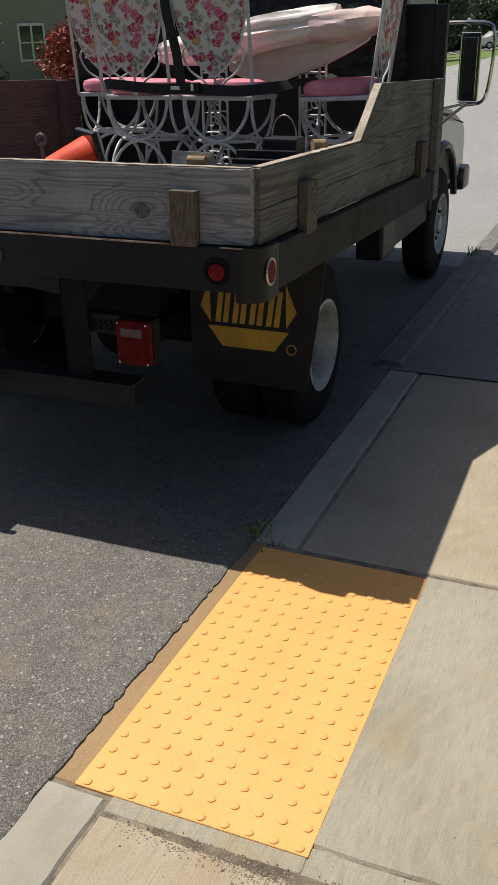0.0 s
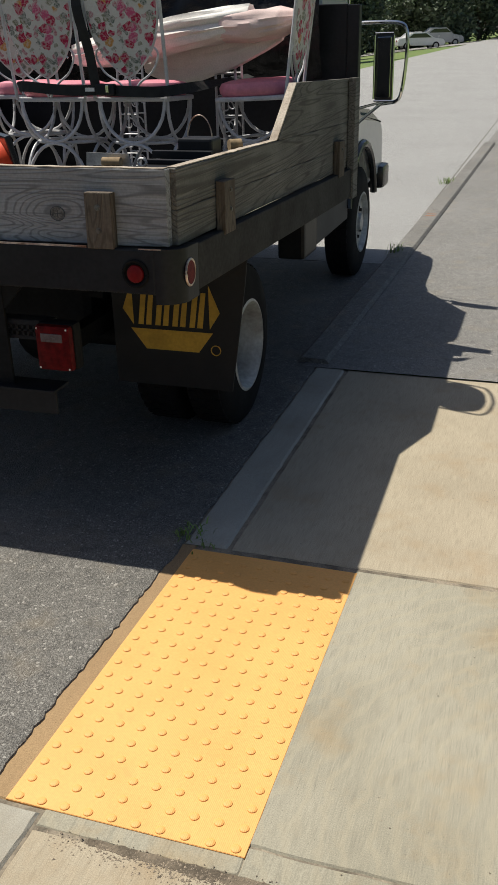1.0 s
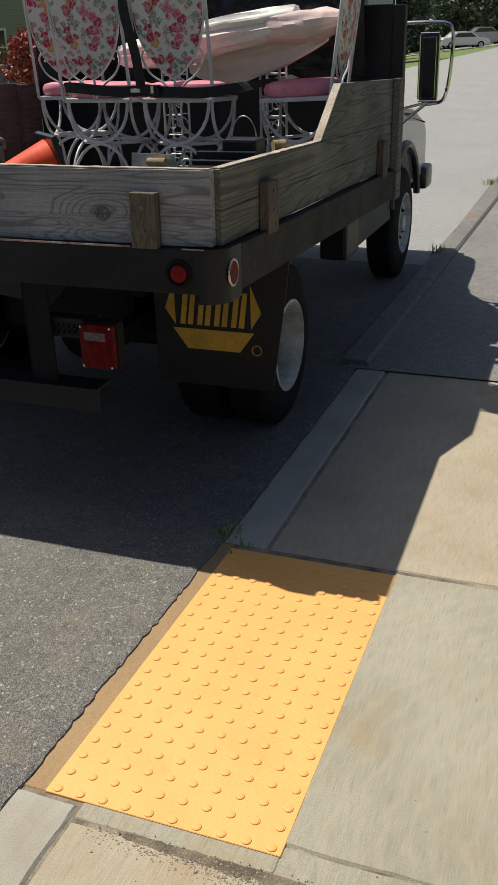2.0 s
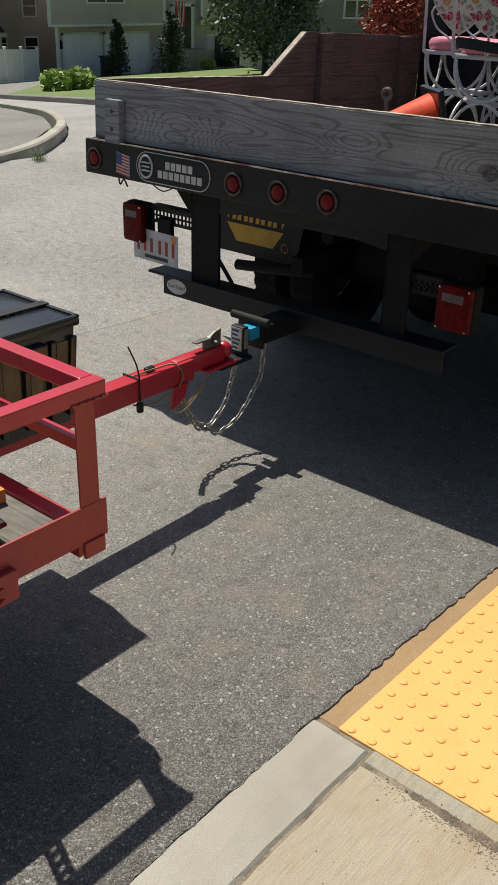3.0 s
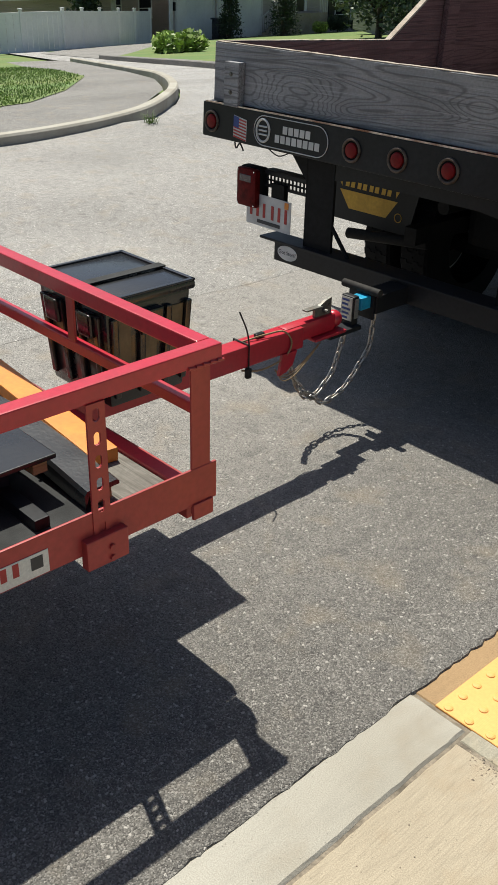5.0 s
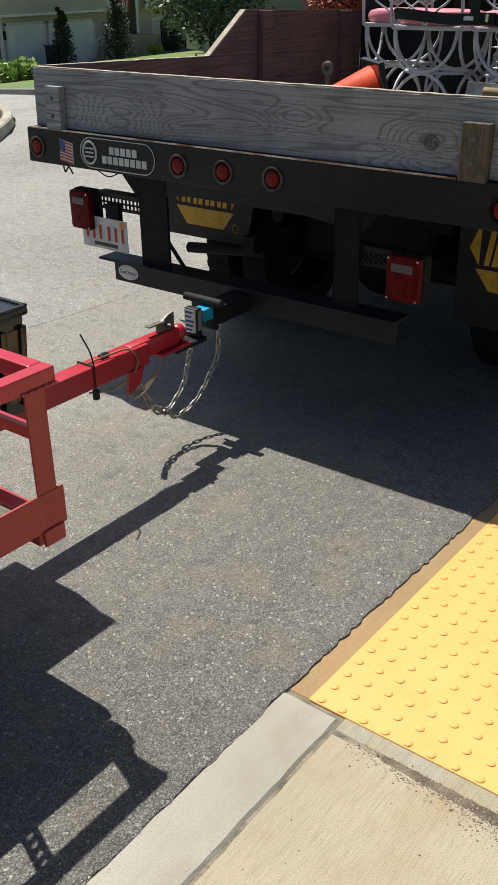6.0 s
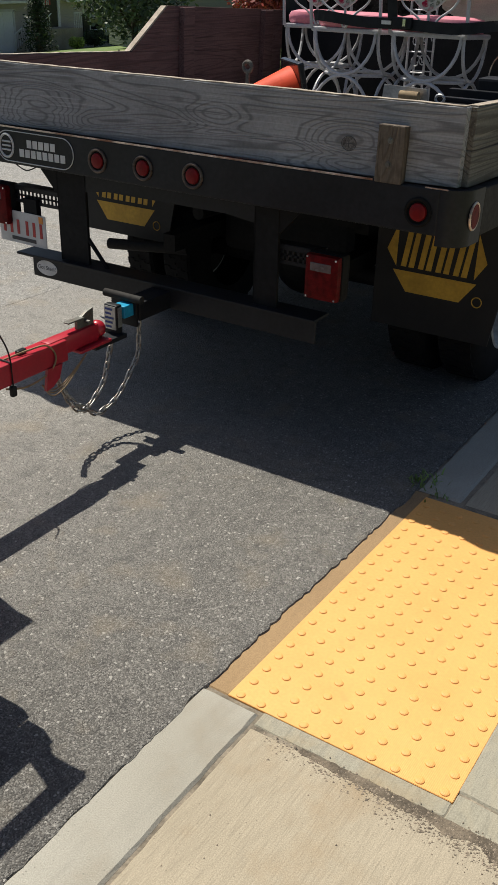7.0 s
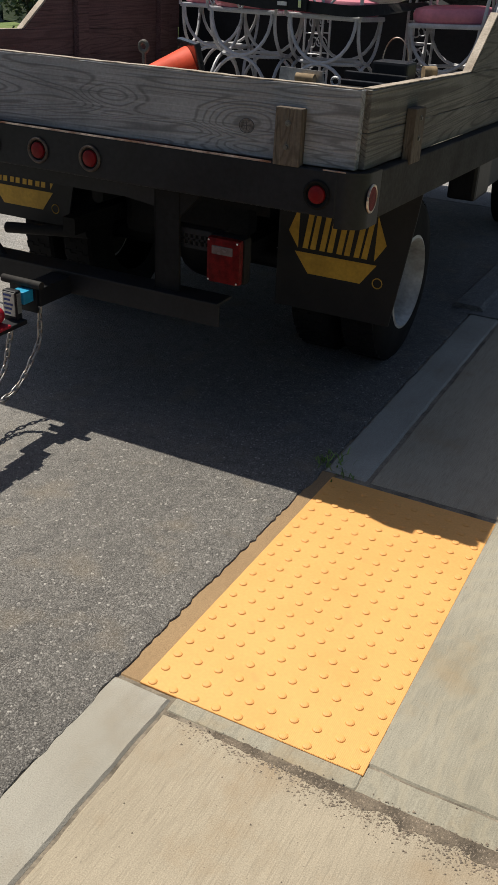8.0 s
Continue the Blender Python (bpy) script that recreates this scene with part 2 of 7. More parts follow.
ASPHALT = asphalt_mat("asphalt", (0.20, 0.188, 0.170), (0.35, 0.33, 0.30))
ASPHALT_ROAD = asphalt_mat("asphalt_road", (0.150, 0.139, 0.123), (0.31, 0.291, 0.262), (0.30, 0.281, 0.253))
ASPHALT_PALE = asphalt_mat("asphalt_pale", (0.33, 0.322, 0.31), (0.48, 0.47, 0.455), patch=0.3)
ASPHALT_WARM = asphalt_mat("asphalt_warm", (0.335, 0.317, 0.29), (0.47, 0.45, 0.415))
ASPHALT_WALK = asphalt_mat("asphalt_footway", (0.222, 0.211, 0.196), (0.37, 0.353, 0.327), patch=0.7)
ASPHALT_OLD = asphalt_mat("asphalt_worn", (0.36, 0.345, 0.325), (0.50, 0.485, 0.455))
CONC = concrete_mat("concrete_slab", (0.44, 0.375, 0.275), (0.37, 0.315, 0.23), stain_amount=0.5)
CONC_GREY = concrete_mat("concrete_grey", (0.37, 0.34, 0.265), (0.285, 0.26, 0.195), stain=(0.36, 0.24, 0.11), stain_amount=0.6)
n, l, bs, src = nodes_of(CONC_GREY)
sw = n.new("ShaderNodeTexWave")
sw.wave_type = "RINGS"
sw.rings_direction = "Z"
sw.inputs["Scale"].default_value, sw.inputs["Distortion"].default_value = 5.0, 7.0
sw.inputs["Detail"].default_value, sw.inputs["Detail Scale"].default_value = 3.0, 1.6
mp = n.new("ShaderNodeMapping")
mp.inputs["Location"].default_value = (-1.6, -0.2, 0)
l.new(n["Texture Coordinate"].outputs["Object"], mp.inputs["Vector"])
l.new(mp.outputs[0], sw.inputs["Vector"])
src = blended(n, l, src, (0.42, 0.36, 0.25), ranged(n, l, sw.outputs[1], 0.6, 0.95, 0.0, 0.2))
l.new(src, bs.inputs["Base Color"])
CONC_CURB = concrete_mat("concrete_curb", (0.43, 0.405, 0.345), (0.34, 0.315, 0.26), broom=False, stain=(0.27, 0.21, 0.14), stain_amount=0.45)
CONC_RUST = concrete_mat("concrete_rust_stained", (0.36, 0.24, 0.125), (0.30, 0.20, 0.11), broom=False, stain=(0.22, 0.12, 0.05))
JOINT = mat("joint_dirt", (0.30, 0.25, 0.185), 0.95, 0, 0.3, 10, 150, 0.5)
DIRT = mat("dirt", (0.19, 0.15, 0.105), 0.95, 0, 0.3, 12, 140, 0.8)
GRAVEL = leaf_mat("gravel_grains", (0.30, 0.24, 0.175), (0.17, 0.13, 0.09))
YELLOW = mat("yellow_polymer", (0.80, 0.405, 0.115), 0.6, 0, 0.07, 5, 120, 0.1, (0.75, 0.37, 0.10))
n, l, bs, src = nodes_of(YELLOW)
wv = n.new("ShaderNodeTexWave")
wv.bands_direction = "X"
wv.inputs["Scale"].default_value = 2 * math.pi / 20 / 0.0045
l.new(n["Texture Coordinate"].outputs["Object"], wv.inputs["Vector"])
wb = n.new("ShaderNodeBump")
wb.inputs["Strength"].default_value, wb.inputs["Distance"].default_value = 0.3, 0.0008
l.new(wv.outputs[1], wb.inputs["Height"])
l.new(wb.outputs[0], bs.inputs["Normal"])
dn = n.new("ShaderNodeTexNoise")
dn.inputs["Scale"].default_value, dn.inputs["Detail"].default_value = 9, 8
l.new(n["Texture Coordinate"].outputs["Object"], dn.inputs["Vector"])
l.new(blended(n, l, src, (0.42, 0.26, 0.08), ranged(n, l, dn.outputs[0], 0.60, 0.80, 0, 0.5)), bs.inputs["Base Color"])
BLACK_STEEL = mat("black_painted_steel", (0.011, 0.0115, 0.0135), 0.45, 0.0, 0.25, 5, 60, 0.1, (0.016, 0.017, 0.020), spec=0.25)
BLACK_FRAME = mat("black_frame", (0.0085, 0.0087, 0.0097), 0.65, 0.0, 0.3, 5, 50, 0.2, (0.013, 0.0128, 0.013), spec=0.15)
BARE_EDGE = mat("worn_bright_edge", (0.66, 0.56, 0.48), 0.45, 0.6, 0.3, 12, 90, 0.1, (0.22, 0.11, 0.07))
RUBBER = mat("tyre_rubber", (0.0095, 0.0095, 0.010), 0.85, 0, 0.2, 8, 70, 0.2, spec=0.2)
FLAP = mat("mud_flap_rubber", (0.009, 0.009, 0.0095), 0.7, 0, 0.2, 5, 60, 0.1)
FLAP_YELLOW = mat("flap_yellow", (0.55, 0.33, 0.03), 0.6, 0, 0.15, 8, 60, 0.05)
WHITE_RIM = mat("white_rim", (0.46, 0.47, 0.46), 0.4, 0, 0.2, 9, 50, 0.05, (0.30, 0.29, 0.27))
TRUCK_WHITE = mat("white_truck_paint", (0.62, 0.62, 0.60), 0.25, 0, 0.04, 2, 20, 0.0, coat=0.6)
CAB_SHADE = mat("cab_side_shade", (0.04, 0.04, 0.044), 0.65, 0, 0.1, 2, 20, 0.0)
BONNET_GREEN = mat("dark_green_paint", (0.012, 0.045, 0.018), 0.25, 0, 0.1, 2, 20, 0.0, coat=0.5)
CHROME = mat("chrome", (0.75, 0.75, 0.76), 0.15, 1.0, 0.06, 8, 40, 0.02)
STEEL = mat("galvanised_steel", (0.52, 0.52, 0.51), 0.4, 0.85, 0.18, 20, 120, 0.1)
CHAIN = mat("chain_steel", (0.42, 0.42, 0.41), 0.38, 0.75, 0.3, 30, 120, 0.2, (0.30, 0.23, 0.18))
DUSTY_OR_SHADE = mat("dusty_or_shaded_black_steel", (0.038, 0.036, 0.033), 0.75, 0, 0.3, 4, 60, 0.15, (0.025, 0.022, 0.02), spec=0.2)
LATCH = mat("dull_zinc", (0.17, 0.168, 0.15), 0.5, 0.5, 0.3, 30, 120, 0.2, (0.14, 0.12, 0.10))
LAMP_RING = mat("dull_lamp_ring", (0.13, 0.10, 0.08), 0.5, 0.5, 0.3, 30, 120, 0.1)
LENS_RED = mat("red_lens", (0.19, 0.005, 0.007), 0.4, 0, 0.15, 30, 200, 0.12, spec=0.2)
LENS_DARK = mat("deep_red_lens", (0.13, 0.004, 0.005), 0.5, 0, 0.25, 40, 220, 0.15, spec=0.12)
LENS_CLEAR = mat("clear_lens", (0.13, 0.10, 0.10), 0.25, 0, 0.15, 40, 200, 0.1)
GLASS_DARK = mat("dark_glass", (0.012, 0.016, 0.02), 0.06, 0, 0.1, 1, 8, 0.0, coat=1.0)
MIRROR = mat("mirror_glass", (0.75, 0.76, 0.78), 0.02, 1.0, 0.01, 2, 10, 0.0)
WOOD_KNOT = mat("dark_knot", (0.20, 0.185, 0.175), 0.85, 0, 0.35, 60, 200, 0.3, spec=0.2)
WOOD_GREY = wood_mat("weathered_grey_wood", (0.33, 0.328, 0.336), (0.08, 0.076, 0.078), 0, run=0.7,
                     knots=(((0.805, -0.01, 1.135), 0.115, 0.42), ((-0.65, -0.01, 1.105), 0.15, 0.50), ((0.25, -0.01, 1.17), 0.09, 0.22)))
WOOD_SIDE = wood_mat("weathered_side_wood", (0.19, 0.178, 0.158), (0.045, 0.039, 0.033), 1, 0.9, run=0.35)
WOOD_RED = wood_mat("red_brown_stained_wood", (0.19, 0.115, 0.11), (0.095, 0.055, 0.055), 1, run=0.4)
WOOD_POST = wood_mat("weathered_post_wood", (0.15, 0.122, 0.095), (0.06, 0.046, 0.036), 2)
WOOD_CUT = mat("pale_sawn_edge", (0.47, 0.40, 0.32), 0.85, 0, 0.25, 12, 120, 0.2, (0.30, 0.24, 0.18))
WOOD_DECK = wood_mat("grey_deck_board", (0.21, 0.195, 0.17), (0.11, 0.10, 0.085), 0)
WOOD_PINE = wood_mat("pine_edge", (0.45, 0.28, 0.13), (0.28, 0.16, 0.07), 1)
RED_PAINT = mat("red_trailer_paint", (0.46, 0.014, 0.034), 0.34, 0, 0.1, 6, 60, 0.12, (0.39, 0.018, 0.03), coat=0.2)
RED_FADED = mat("sun_faded_red_paint", (0.40, 0.045, 0.04), 0.45, 0, 0.12, 5, 60, 0.15, (0.33, 0.035, 0.035))
ORANGE = mat("orange_paint", (0.72, 0.25, 0.03), 0.5, 0, 0.12, 9, 60, 0.1)
CONE_ORANGE = mat("orange_red_plastic", (0.80, 0.075, 0.02), 0.6, 0, 0.08, 9, 60, 0.05, spec=0.2)
BLACK_PLASTIC = mat("black_plastic", (0.016, 0.017, 0.019), 0.28, 0, 0.15, 8, 90, 0.12, coat=0.2)
BLACK_MATT = mat("black_webbing", (0.012, 0.013, 0.013), 0.8, 0, 0.2, 20, 300, 0.3)
OLIVE = mat("faded_tan_plastic", (0.16, 0.115, 0.055), 0.5, 0, 0.15, 12, 90, 0.1)
BLUE = mat("bright_blue_paint", (0.02, 0.33, 0.55), 0.4, 0, 0.1, 20, 90, 0.05)
BLUE_INK = mat("blue_print", (0.03, 0.06, 0.25), 0.5, 0, 0.1, 20, 90, 0)
WHITE_PAINT = mat("white_paint", (0.74, 0.74, 0.72), 0.45, 0, 0.06, 4, 40, 0.05)
IRON_WHITE = mat("white_wrought_iron", (0.58, 0.58, 0.60), 0.45, 0, 0.12, 12, 90, 0.1)
STICKER = mat("pale_sticker", (0.58, 0.58, 0.57), 0.4, 0, 0.1, 15, 60, 0)
GREY_INK = mat("dark_print", (0.05, 0.05, 0.055), 0.6, 0, 0.1, 20, 60, 0)
RED_INK = mat("red_print", (0.40, 0.03, 0.03), 0.5, 0, 0.1, 20, 60, 0)
PINK = mat("pink_vinyl", (0.72, 0.25, 0.32), 0.5, 0, 0.1, 8, 60, 0.1)
CREAM = mat("cream_canvas", (0.74, 0.72, 0.68), 0.9, 0, 0.12, 5, 160, 0.25, (0.64, 0.61, 0.57))
PINK_CLOTH = mat("pink_canvas", (0.72, 0.56, 0.53), 0.9, 0, 0.1, 5, 160, 0.25)
TARP = mat("black_tarpaulin", (0.012, 0.013, 0.016), 0.25, 0, 0.2, 5, 30, 0.4, dist=0.02)
FLORAL = floral_mat()
TAN_ROLL = mat("tan_cork", (0.36, 0.25, 0.13), 0.8, 0, 0.2, 20, 90, 0.2)
LEAF = leaf_mat("tree_leaves", (0.12, 0.155, 0.085), (0.08, 0.115, 0.058))
LEAF_DARK = leaf_mat("dark_tree_leaves", (0.032, 0.058, 0.024), (0.022, 0.04, 0.017))
LEAF_RED = leaf_mat("red_maple_leaves", (0.46, 0.085, 0.06), (0.30, 0.05, 0.04))
LEAF_PALE = leaf_mat("bright_hosta_leaves", (0.32, 0.42, 0.09), (0.22, 0.33, 0.06))
GRASS_BLADE = leaf_mat("grass_blades", (0.22, 0.32, 0.06), (0.16, 0.25, 0.05))
GRASS = mat("lawn", (0.105, 0.175, 0.035), 0.9, 0, 0.4, 0.6, 30, 0.5, (0.165, 0.20, 0.055), dist=0.02)
BARK = mat("bark", (0.11, 0.085, 0.06), 0.9, 0, 0.25, 6, 40, 0.6)
SIDING_A = siding_mat("olive_grey_siding", (0.56, 0.51, 0.49))
SIDING_B = siding_mat("sage_siding", (0.30, 0.285, 0.275))
SIDING_C = siding_mat("brown_grey_siding", (0.48, 0.41, 0.40))
ROOF = mat("dark_shingles", (0.045, 0.043, 0.045), 0.9, 0, 0.25, 2, 14, 0.5)
VINYL = mat("white_vinyl", (0.86, 0.87, 0.85), 0.5, 0, 0.04, 1, 10, 0)
DOOR_DARK = mat("dark_door", (0.015, 0.016, 0.02), 0.4, 0, 0.1, 3, 30, 0)
CAR_WHITE = mat("white_car_paint", (0.75, 0.75, 0.74), 0.25, 0, 0.02, 1, 5, 0, coat=0.6)
CAR_SILVER = mat("silver_car_paint", (0.42, 0.43, 0.45), 0.25, 0.3, 0.03, 1, 5, 0, coat=0.6)
SPRAY = mat("orange_spray_mark", (0.48, 0.20, 0.09), 0.9, 0, 0.2, 20, 60, 0)


# ---- building helpers ----
def part(name, bm, material, parent=None, label="", smooth=False, m=None):
    """Links a bmesh as one mesh object under a thing or a part; its mesh is in the world's coordinates, less the thing's base."""
    if m is not None:
        bm.transform(m)
    me = bpy.data.meshes.new(name)
    base = Vector((0, 0, 0))
    up = parent
    while up is not None:
        base += up.location
        up = up.parent
    bmesh.ops.translate(bm, vec=-base, verts=bm.verts)
    bmesh.ops.recalc_face_normals(bm, faces=bm.faces)
    bm.to_mesh(me)
    bm.free()
    me.materials.append(material)
    if smooth:
        for p in me.polygons:
            p.use_smooth = True
        me.set_sharp_from_angle(angle=radians(38))
    ob = new(name, me)
    if parent is not None:
        ob.parent = parent
    if label:
        ob["label"] = label
    return ob


def thing(name, at, label, category, group=""):
    ob = new(name)
    ob.location = at
    ob.empty_display_size = 0.1
    return tagged(ob, label, category, group)


def B():
    return bmesh.new()


def box(bm, x0, x1, y0, y1, z0, z1, bev=0.0, m=None):
    r = bmesh.ops.create_cube(bm, size=1)
    vs = r["verts"]
    t = Matrix.Translation(((x0 + x1) / 2, (y0 + y1) / 2, (z0 + z1) / 2)) @ Matrix.Diagonal((abs(x1 - x0), abs(y1 - y0), abs(z1 - z0), 1))
    bmesh.ops.transform(bm, matrix=t, verts=vs)
    if bev:
        es = list({e for v in vs for e in v.link_edges})
        vs = list({v for f in bmesh.ops.bevel(bm, geom=es, offset=bev, segments=2, affect="EDGES", profile=0.6)["faces"] for v in f.verts} | {v for v in vs if v.is_valid})
    if m is not None:
        bmesh.ops.transform(bm, matrix=m, verts=[v for v in vs if v.is_valid])
    return bm


def rod(bm, a, b, r, seg=10, r2=None):
    a, b = Vector(a), Vector(b)
    d = b - a
    m = Matrix.Translation((a + b) / 2) @ d.to_track_quat("Z", "Y").to_matrix().to_4x4()
    bmesh.ops.create_cone(bm, cap_ends=True, segments=seg, radius1=r, radius2=r if r2 is None else r2, depth=d.length, matrix=m)
    return bm


def tube(bm, pts, r, seg=7, closed=False, flat=1.0):
    """A round bar bent along points; flat squeezes it sideways into a band."""
    pts = [Vector(p) for p in pts]
    n = len(pts)
    rings, up = [], Vector((0.13, 0.21, 1)).normalized()
    for i, p in enumerate(pts):
        a = pts[(i - 1) % n] if closed or i else p
        b = pts[(i + 1) % n] if closed or i < n - 1 else p
        d = (b - a).normalized()
        u = d.cross(up)
        u = u.normalized() if u.length > 1e-3 else d.cross(Vector((1, 0, 0))).normalized()
        w = u.cross(d).normalized()
        rings.append([bm.verts.new(p + r * (math.cos(t) * u * flat + math.sin(t) * w)) for t in [2 * math.pi * k / seg for k in range(seg)]])
    for i in range(n if closed else n - 1):
        p, q = rings[i], rings[(i + 1) % n]
        for k in range(seg):
            bm.faces.new((p[k], p[(k + 1) % seg], q[(k + 1) % seg], q[k]))
    if not closed:
        bm.faces.new(rings[0]), bm.faces.new(rings[-1])
    return bm


def slab(bm, outline, depth, m=None):
    """A flat outline (u, v) in its own plane, given thickness along the third axis."""
    lo = [bm.verts.new((u, v, 0)) for u, v in outline]
    hi = [bm.verts.new((u, v, depth)) for u, v in outline]
    bm.faces.new(lo), bm.faces.new(hi)
    n = len(lo)
    for i in range(n):
        bm.faces.new((lo[i], lo[(i + 1) % n], hi[(i + 1) % n], hi[i]))
    if m is not None:
        bmesh.ops.transform(bm, matrix=m, verts=lo + hi)
    return bm


def upright(y):
    """A plane facing -y: outline u along x, v along z, thickness towards -y."""
    return Matrix.Translation((0, y, 0)) @ Matrix.Rotation(radians(90), 4, "X")


def facing_x(x):
    """A plane facing +x: outline u along y, v along z, thickness towards +x."""
    return Matrix(((0, 0, 1, x), (1, 0, 0, 0), (0, 1, 0, 0), (0, 0, 0, 1)))


def arc(cx, cz, rx, rz, a0, a1, n=14):
    return [(cx + rx * math.cos(radians(a0 + (a1 - a0) * i / n)), cz + rz * math.sin(radians(a0 + (a1 - a0) * i / n))) for i in range(n + 1)]


def smoothed(pts, k=6):
    """Points of a smooth line through the given ones."""
    pts = [Vector(p) for p in pts]
    out = []
    for i in range(len(pts) - 1):
        p0, p1, p2, p3 = pts[max(i - 1, 0)], pts[i], pts[i + 1], pts[min(i + 2, len(pts) - 1)]
        for j in range(k):
            t = j / k
            out.append(0.5 * ((2 * p1) + (p2 - p0) * t + (2 * p0 - 5 * p1 + 4 * p2 - p3) * t * t + (3 * p1 - p0 - 3 * p2 + p3) * t ** 3))
    out.append(pts[-1])
    return out


def land(x):
    """Height of the ground: level by the road, falling away to the west."""
    u = -x - 7.5
    return -0.094 * (u + math.sqrt(u * u + 4)) / 2 + 0.094 * 0.13


def sheet(name, left, right, lift, material, label, category, steps=60, across=8, ragged=0.0):
    """A strip of ground between two lines, lying on the land."""
    def along(line, t):
        seg = [math.dist(line[i], line[i + 1]) for i in range(len(line) - 1)]
        d = t * sum(seg)
        for i, s in enumerate(seg):
            if d <= s or i == len(seg) - 1:
                return Vector(line[i]).lerp(Vector(line[i + 1]), min(1, d / s))
            d -= s
    bm = B()
    rows = []
    for i in range(steps + 1):
        a, b = along(left, i / steps), along(right, i / steps)
        row = []
        for j in range(across + 1):
            p = a.lerp(b, j / across)
            row.append(bm.verts.new((p.x, p.y, land(p.x) + lift)))
        rows.append(row)
    for i in range(steps):
        for j in range(across):
            bm.faces.new((rows[i][j], rows[i][j + 1], rows[i + 1][j + 1], rows[i + 1][j]))
    return tagged(part(name, bm, material), label, category, kind="structure")


# ---- ground, road, pavement ----
bm = B()
xs = [-600, -300, -160, -110, -85, -70, -60, -52, -45, -38, -32, -26, -21, -17, -14, -11.5, -9.5, -8, -6.5, -4, 0, 1.0, 3, 10, 40, 150, 600]
ys = [-300, -100, -40, -15, -5, 0, 5, 10, 15, 20, 28, 36, 45, 60, 80, 110, 160, 300, 700]
grid = [[bm.verts.new((x, y, max(land(x), -12) - 0.06)) for x in xs] for y in ys]
for i in range(len(ys) - 1):
    for j in range(len(xs) - 1):
        bm.faces.new((grid[i][j], grid[i][j + 1], grid[i + 1][j + 1], grid[i + 1][j]))
tagged(part("ground", bm, GRASS, smooth=True), "green lawn and verge falling gently away from the road", "ground", kind="structure")

# the road, with a ragged edge lapping over the concrete
bm = B()
ey = [-40, -20, -10, -5, -2.5] + [-1.5 + 0.02 * i for i in range(250)] + [3.6, 4, 5, 6, 8, 11, 13.6, 14, 20, 30, 45, 70, 110, 170, 300]
cols = [-7.3, -5, -3, -1.6, -0.7, -0.25]
prev = None
for y in ey:
    edge = -0.064 + (0.012 * noise.noise((0, y * 9, 3)) + 0.010 * noise.noise((4, y * 45, 1)) if -1.6 < y < 3.5 else 0)
    edge += 0.027 * min(max(y, 0), 1.1) if y < 3.25 else 0
    row = [bm.verts.new((x, y, 0.004)) for x in cols] + [bm.verts.new((edge - 0.012, y, 0.0068)), bm.verts.new((edge, y, 0.0045 + 0.002 * noise.noise((2, y * 60, 6)))), bm.verts.new((edge + 0.007, y, -0.012))]
    if prev:
        for j in range(len(row) - 1):
            bm.faces.new((prev[j], prev[j + 1], row[j + 1], row[j]))
    prev = row
road = tagged(part("road", bm, ASPHALT_ROAD), "grey worn asphalt road with pale stone chips", "road", kind="structure")
# the paler lane beyond the older seam
bm = B()
prev = None
for i in range(141):
    y = -14 + 19.62 * i / 140
    x = -2.78 + 0.05 * y + 0.03 * noise.noise((y * 1.3, 2, 5)) + 0.015 * noise.noise((y * 9, 3, 5))
    row = [bm.verts.new((u, y, 0.0052)) for u in (-7.3, -5, x)]
    if prev:
        for a in range(2):
            bm.faces.new((prev[a], prev[a + 1], row[a + 1], row[a]))
    prev = row
tagged(part("road_lane", bm, ASPHALT_WARM), "pale warm asphalt beyond an old seam", "road", kind="structure")
# paler paving further up the street
bm = B()
box(bm, -7.3, 0.16, 5.6, 300, -0.02, 0.0065)
tagged(part("road_worn", bm, ASPHALT_PALE), "paler asphalt further up the street", "road", kind="structure")
sheet("road_side_street", [(-7.28, -14), (-7.28, 3.2), (-7.7, 4.9), (-8.73, 6.25), (-10.45, 7.77), (-13, 9.44), (-15.1, 10.5), (-24, 14.8), (-60, 31)],
      [(-7.28, -14), (-7.28, 6.0), (-7.28, 9.4), (-10, 10.5), (-13, 11.8), (-15.7, 12.9), (-22, 15.5), (-28.7, 18.4), (-60, 33.5)], 0.006, ASPHALT_OLD, "pale worn asphalt side street running downhill", "road")
sheet("road_mouth", [(-7.29, -14), (-7.29, 2.9)], [(-6.7, -14), (-6.7, 2.9)], 0.008, ASPHALT_ROAD, "worn asphalt edge of the road", "road", 10, 2)
sheet("driveway", [(-31, 19.2), (-38, 22.1), (-43.5, 27.5), (-48, 37.8)], [(-25.5, 16.9), (-28.5, 20), (-41.3, 31.5), (-48, 46.8)], 0.02, ASPHALT, "grey asphalt driveway leading to the garage doors", "driveway", 30, 4)
sheet("island_path", [(-7.35, -4), (-7.35, 3.23), (-7.6, 4.3), (-8.3, 5.4), (-9.98, 7.05), (-12.2, 8.6), (-15, 10.1), (-24, 14.4)],
      [(-10.5, -4), (-9.4, 3.0), (-9.85, 4.7), (-11.39, 6.26), (-14.55, 8.71), (-17.8, 10.22), (-20.7, 11.1), (-26, 13.6)], 0.10, ASPHALT, "grey asphalt footpath inside the kerb", "path", 40, 4)
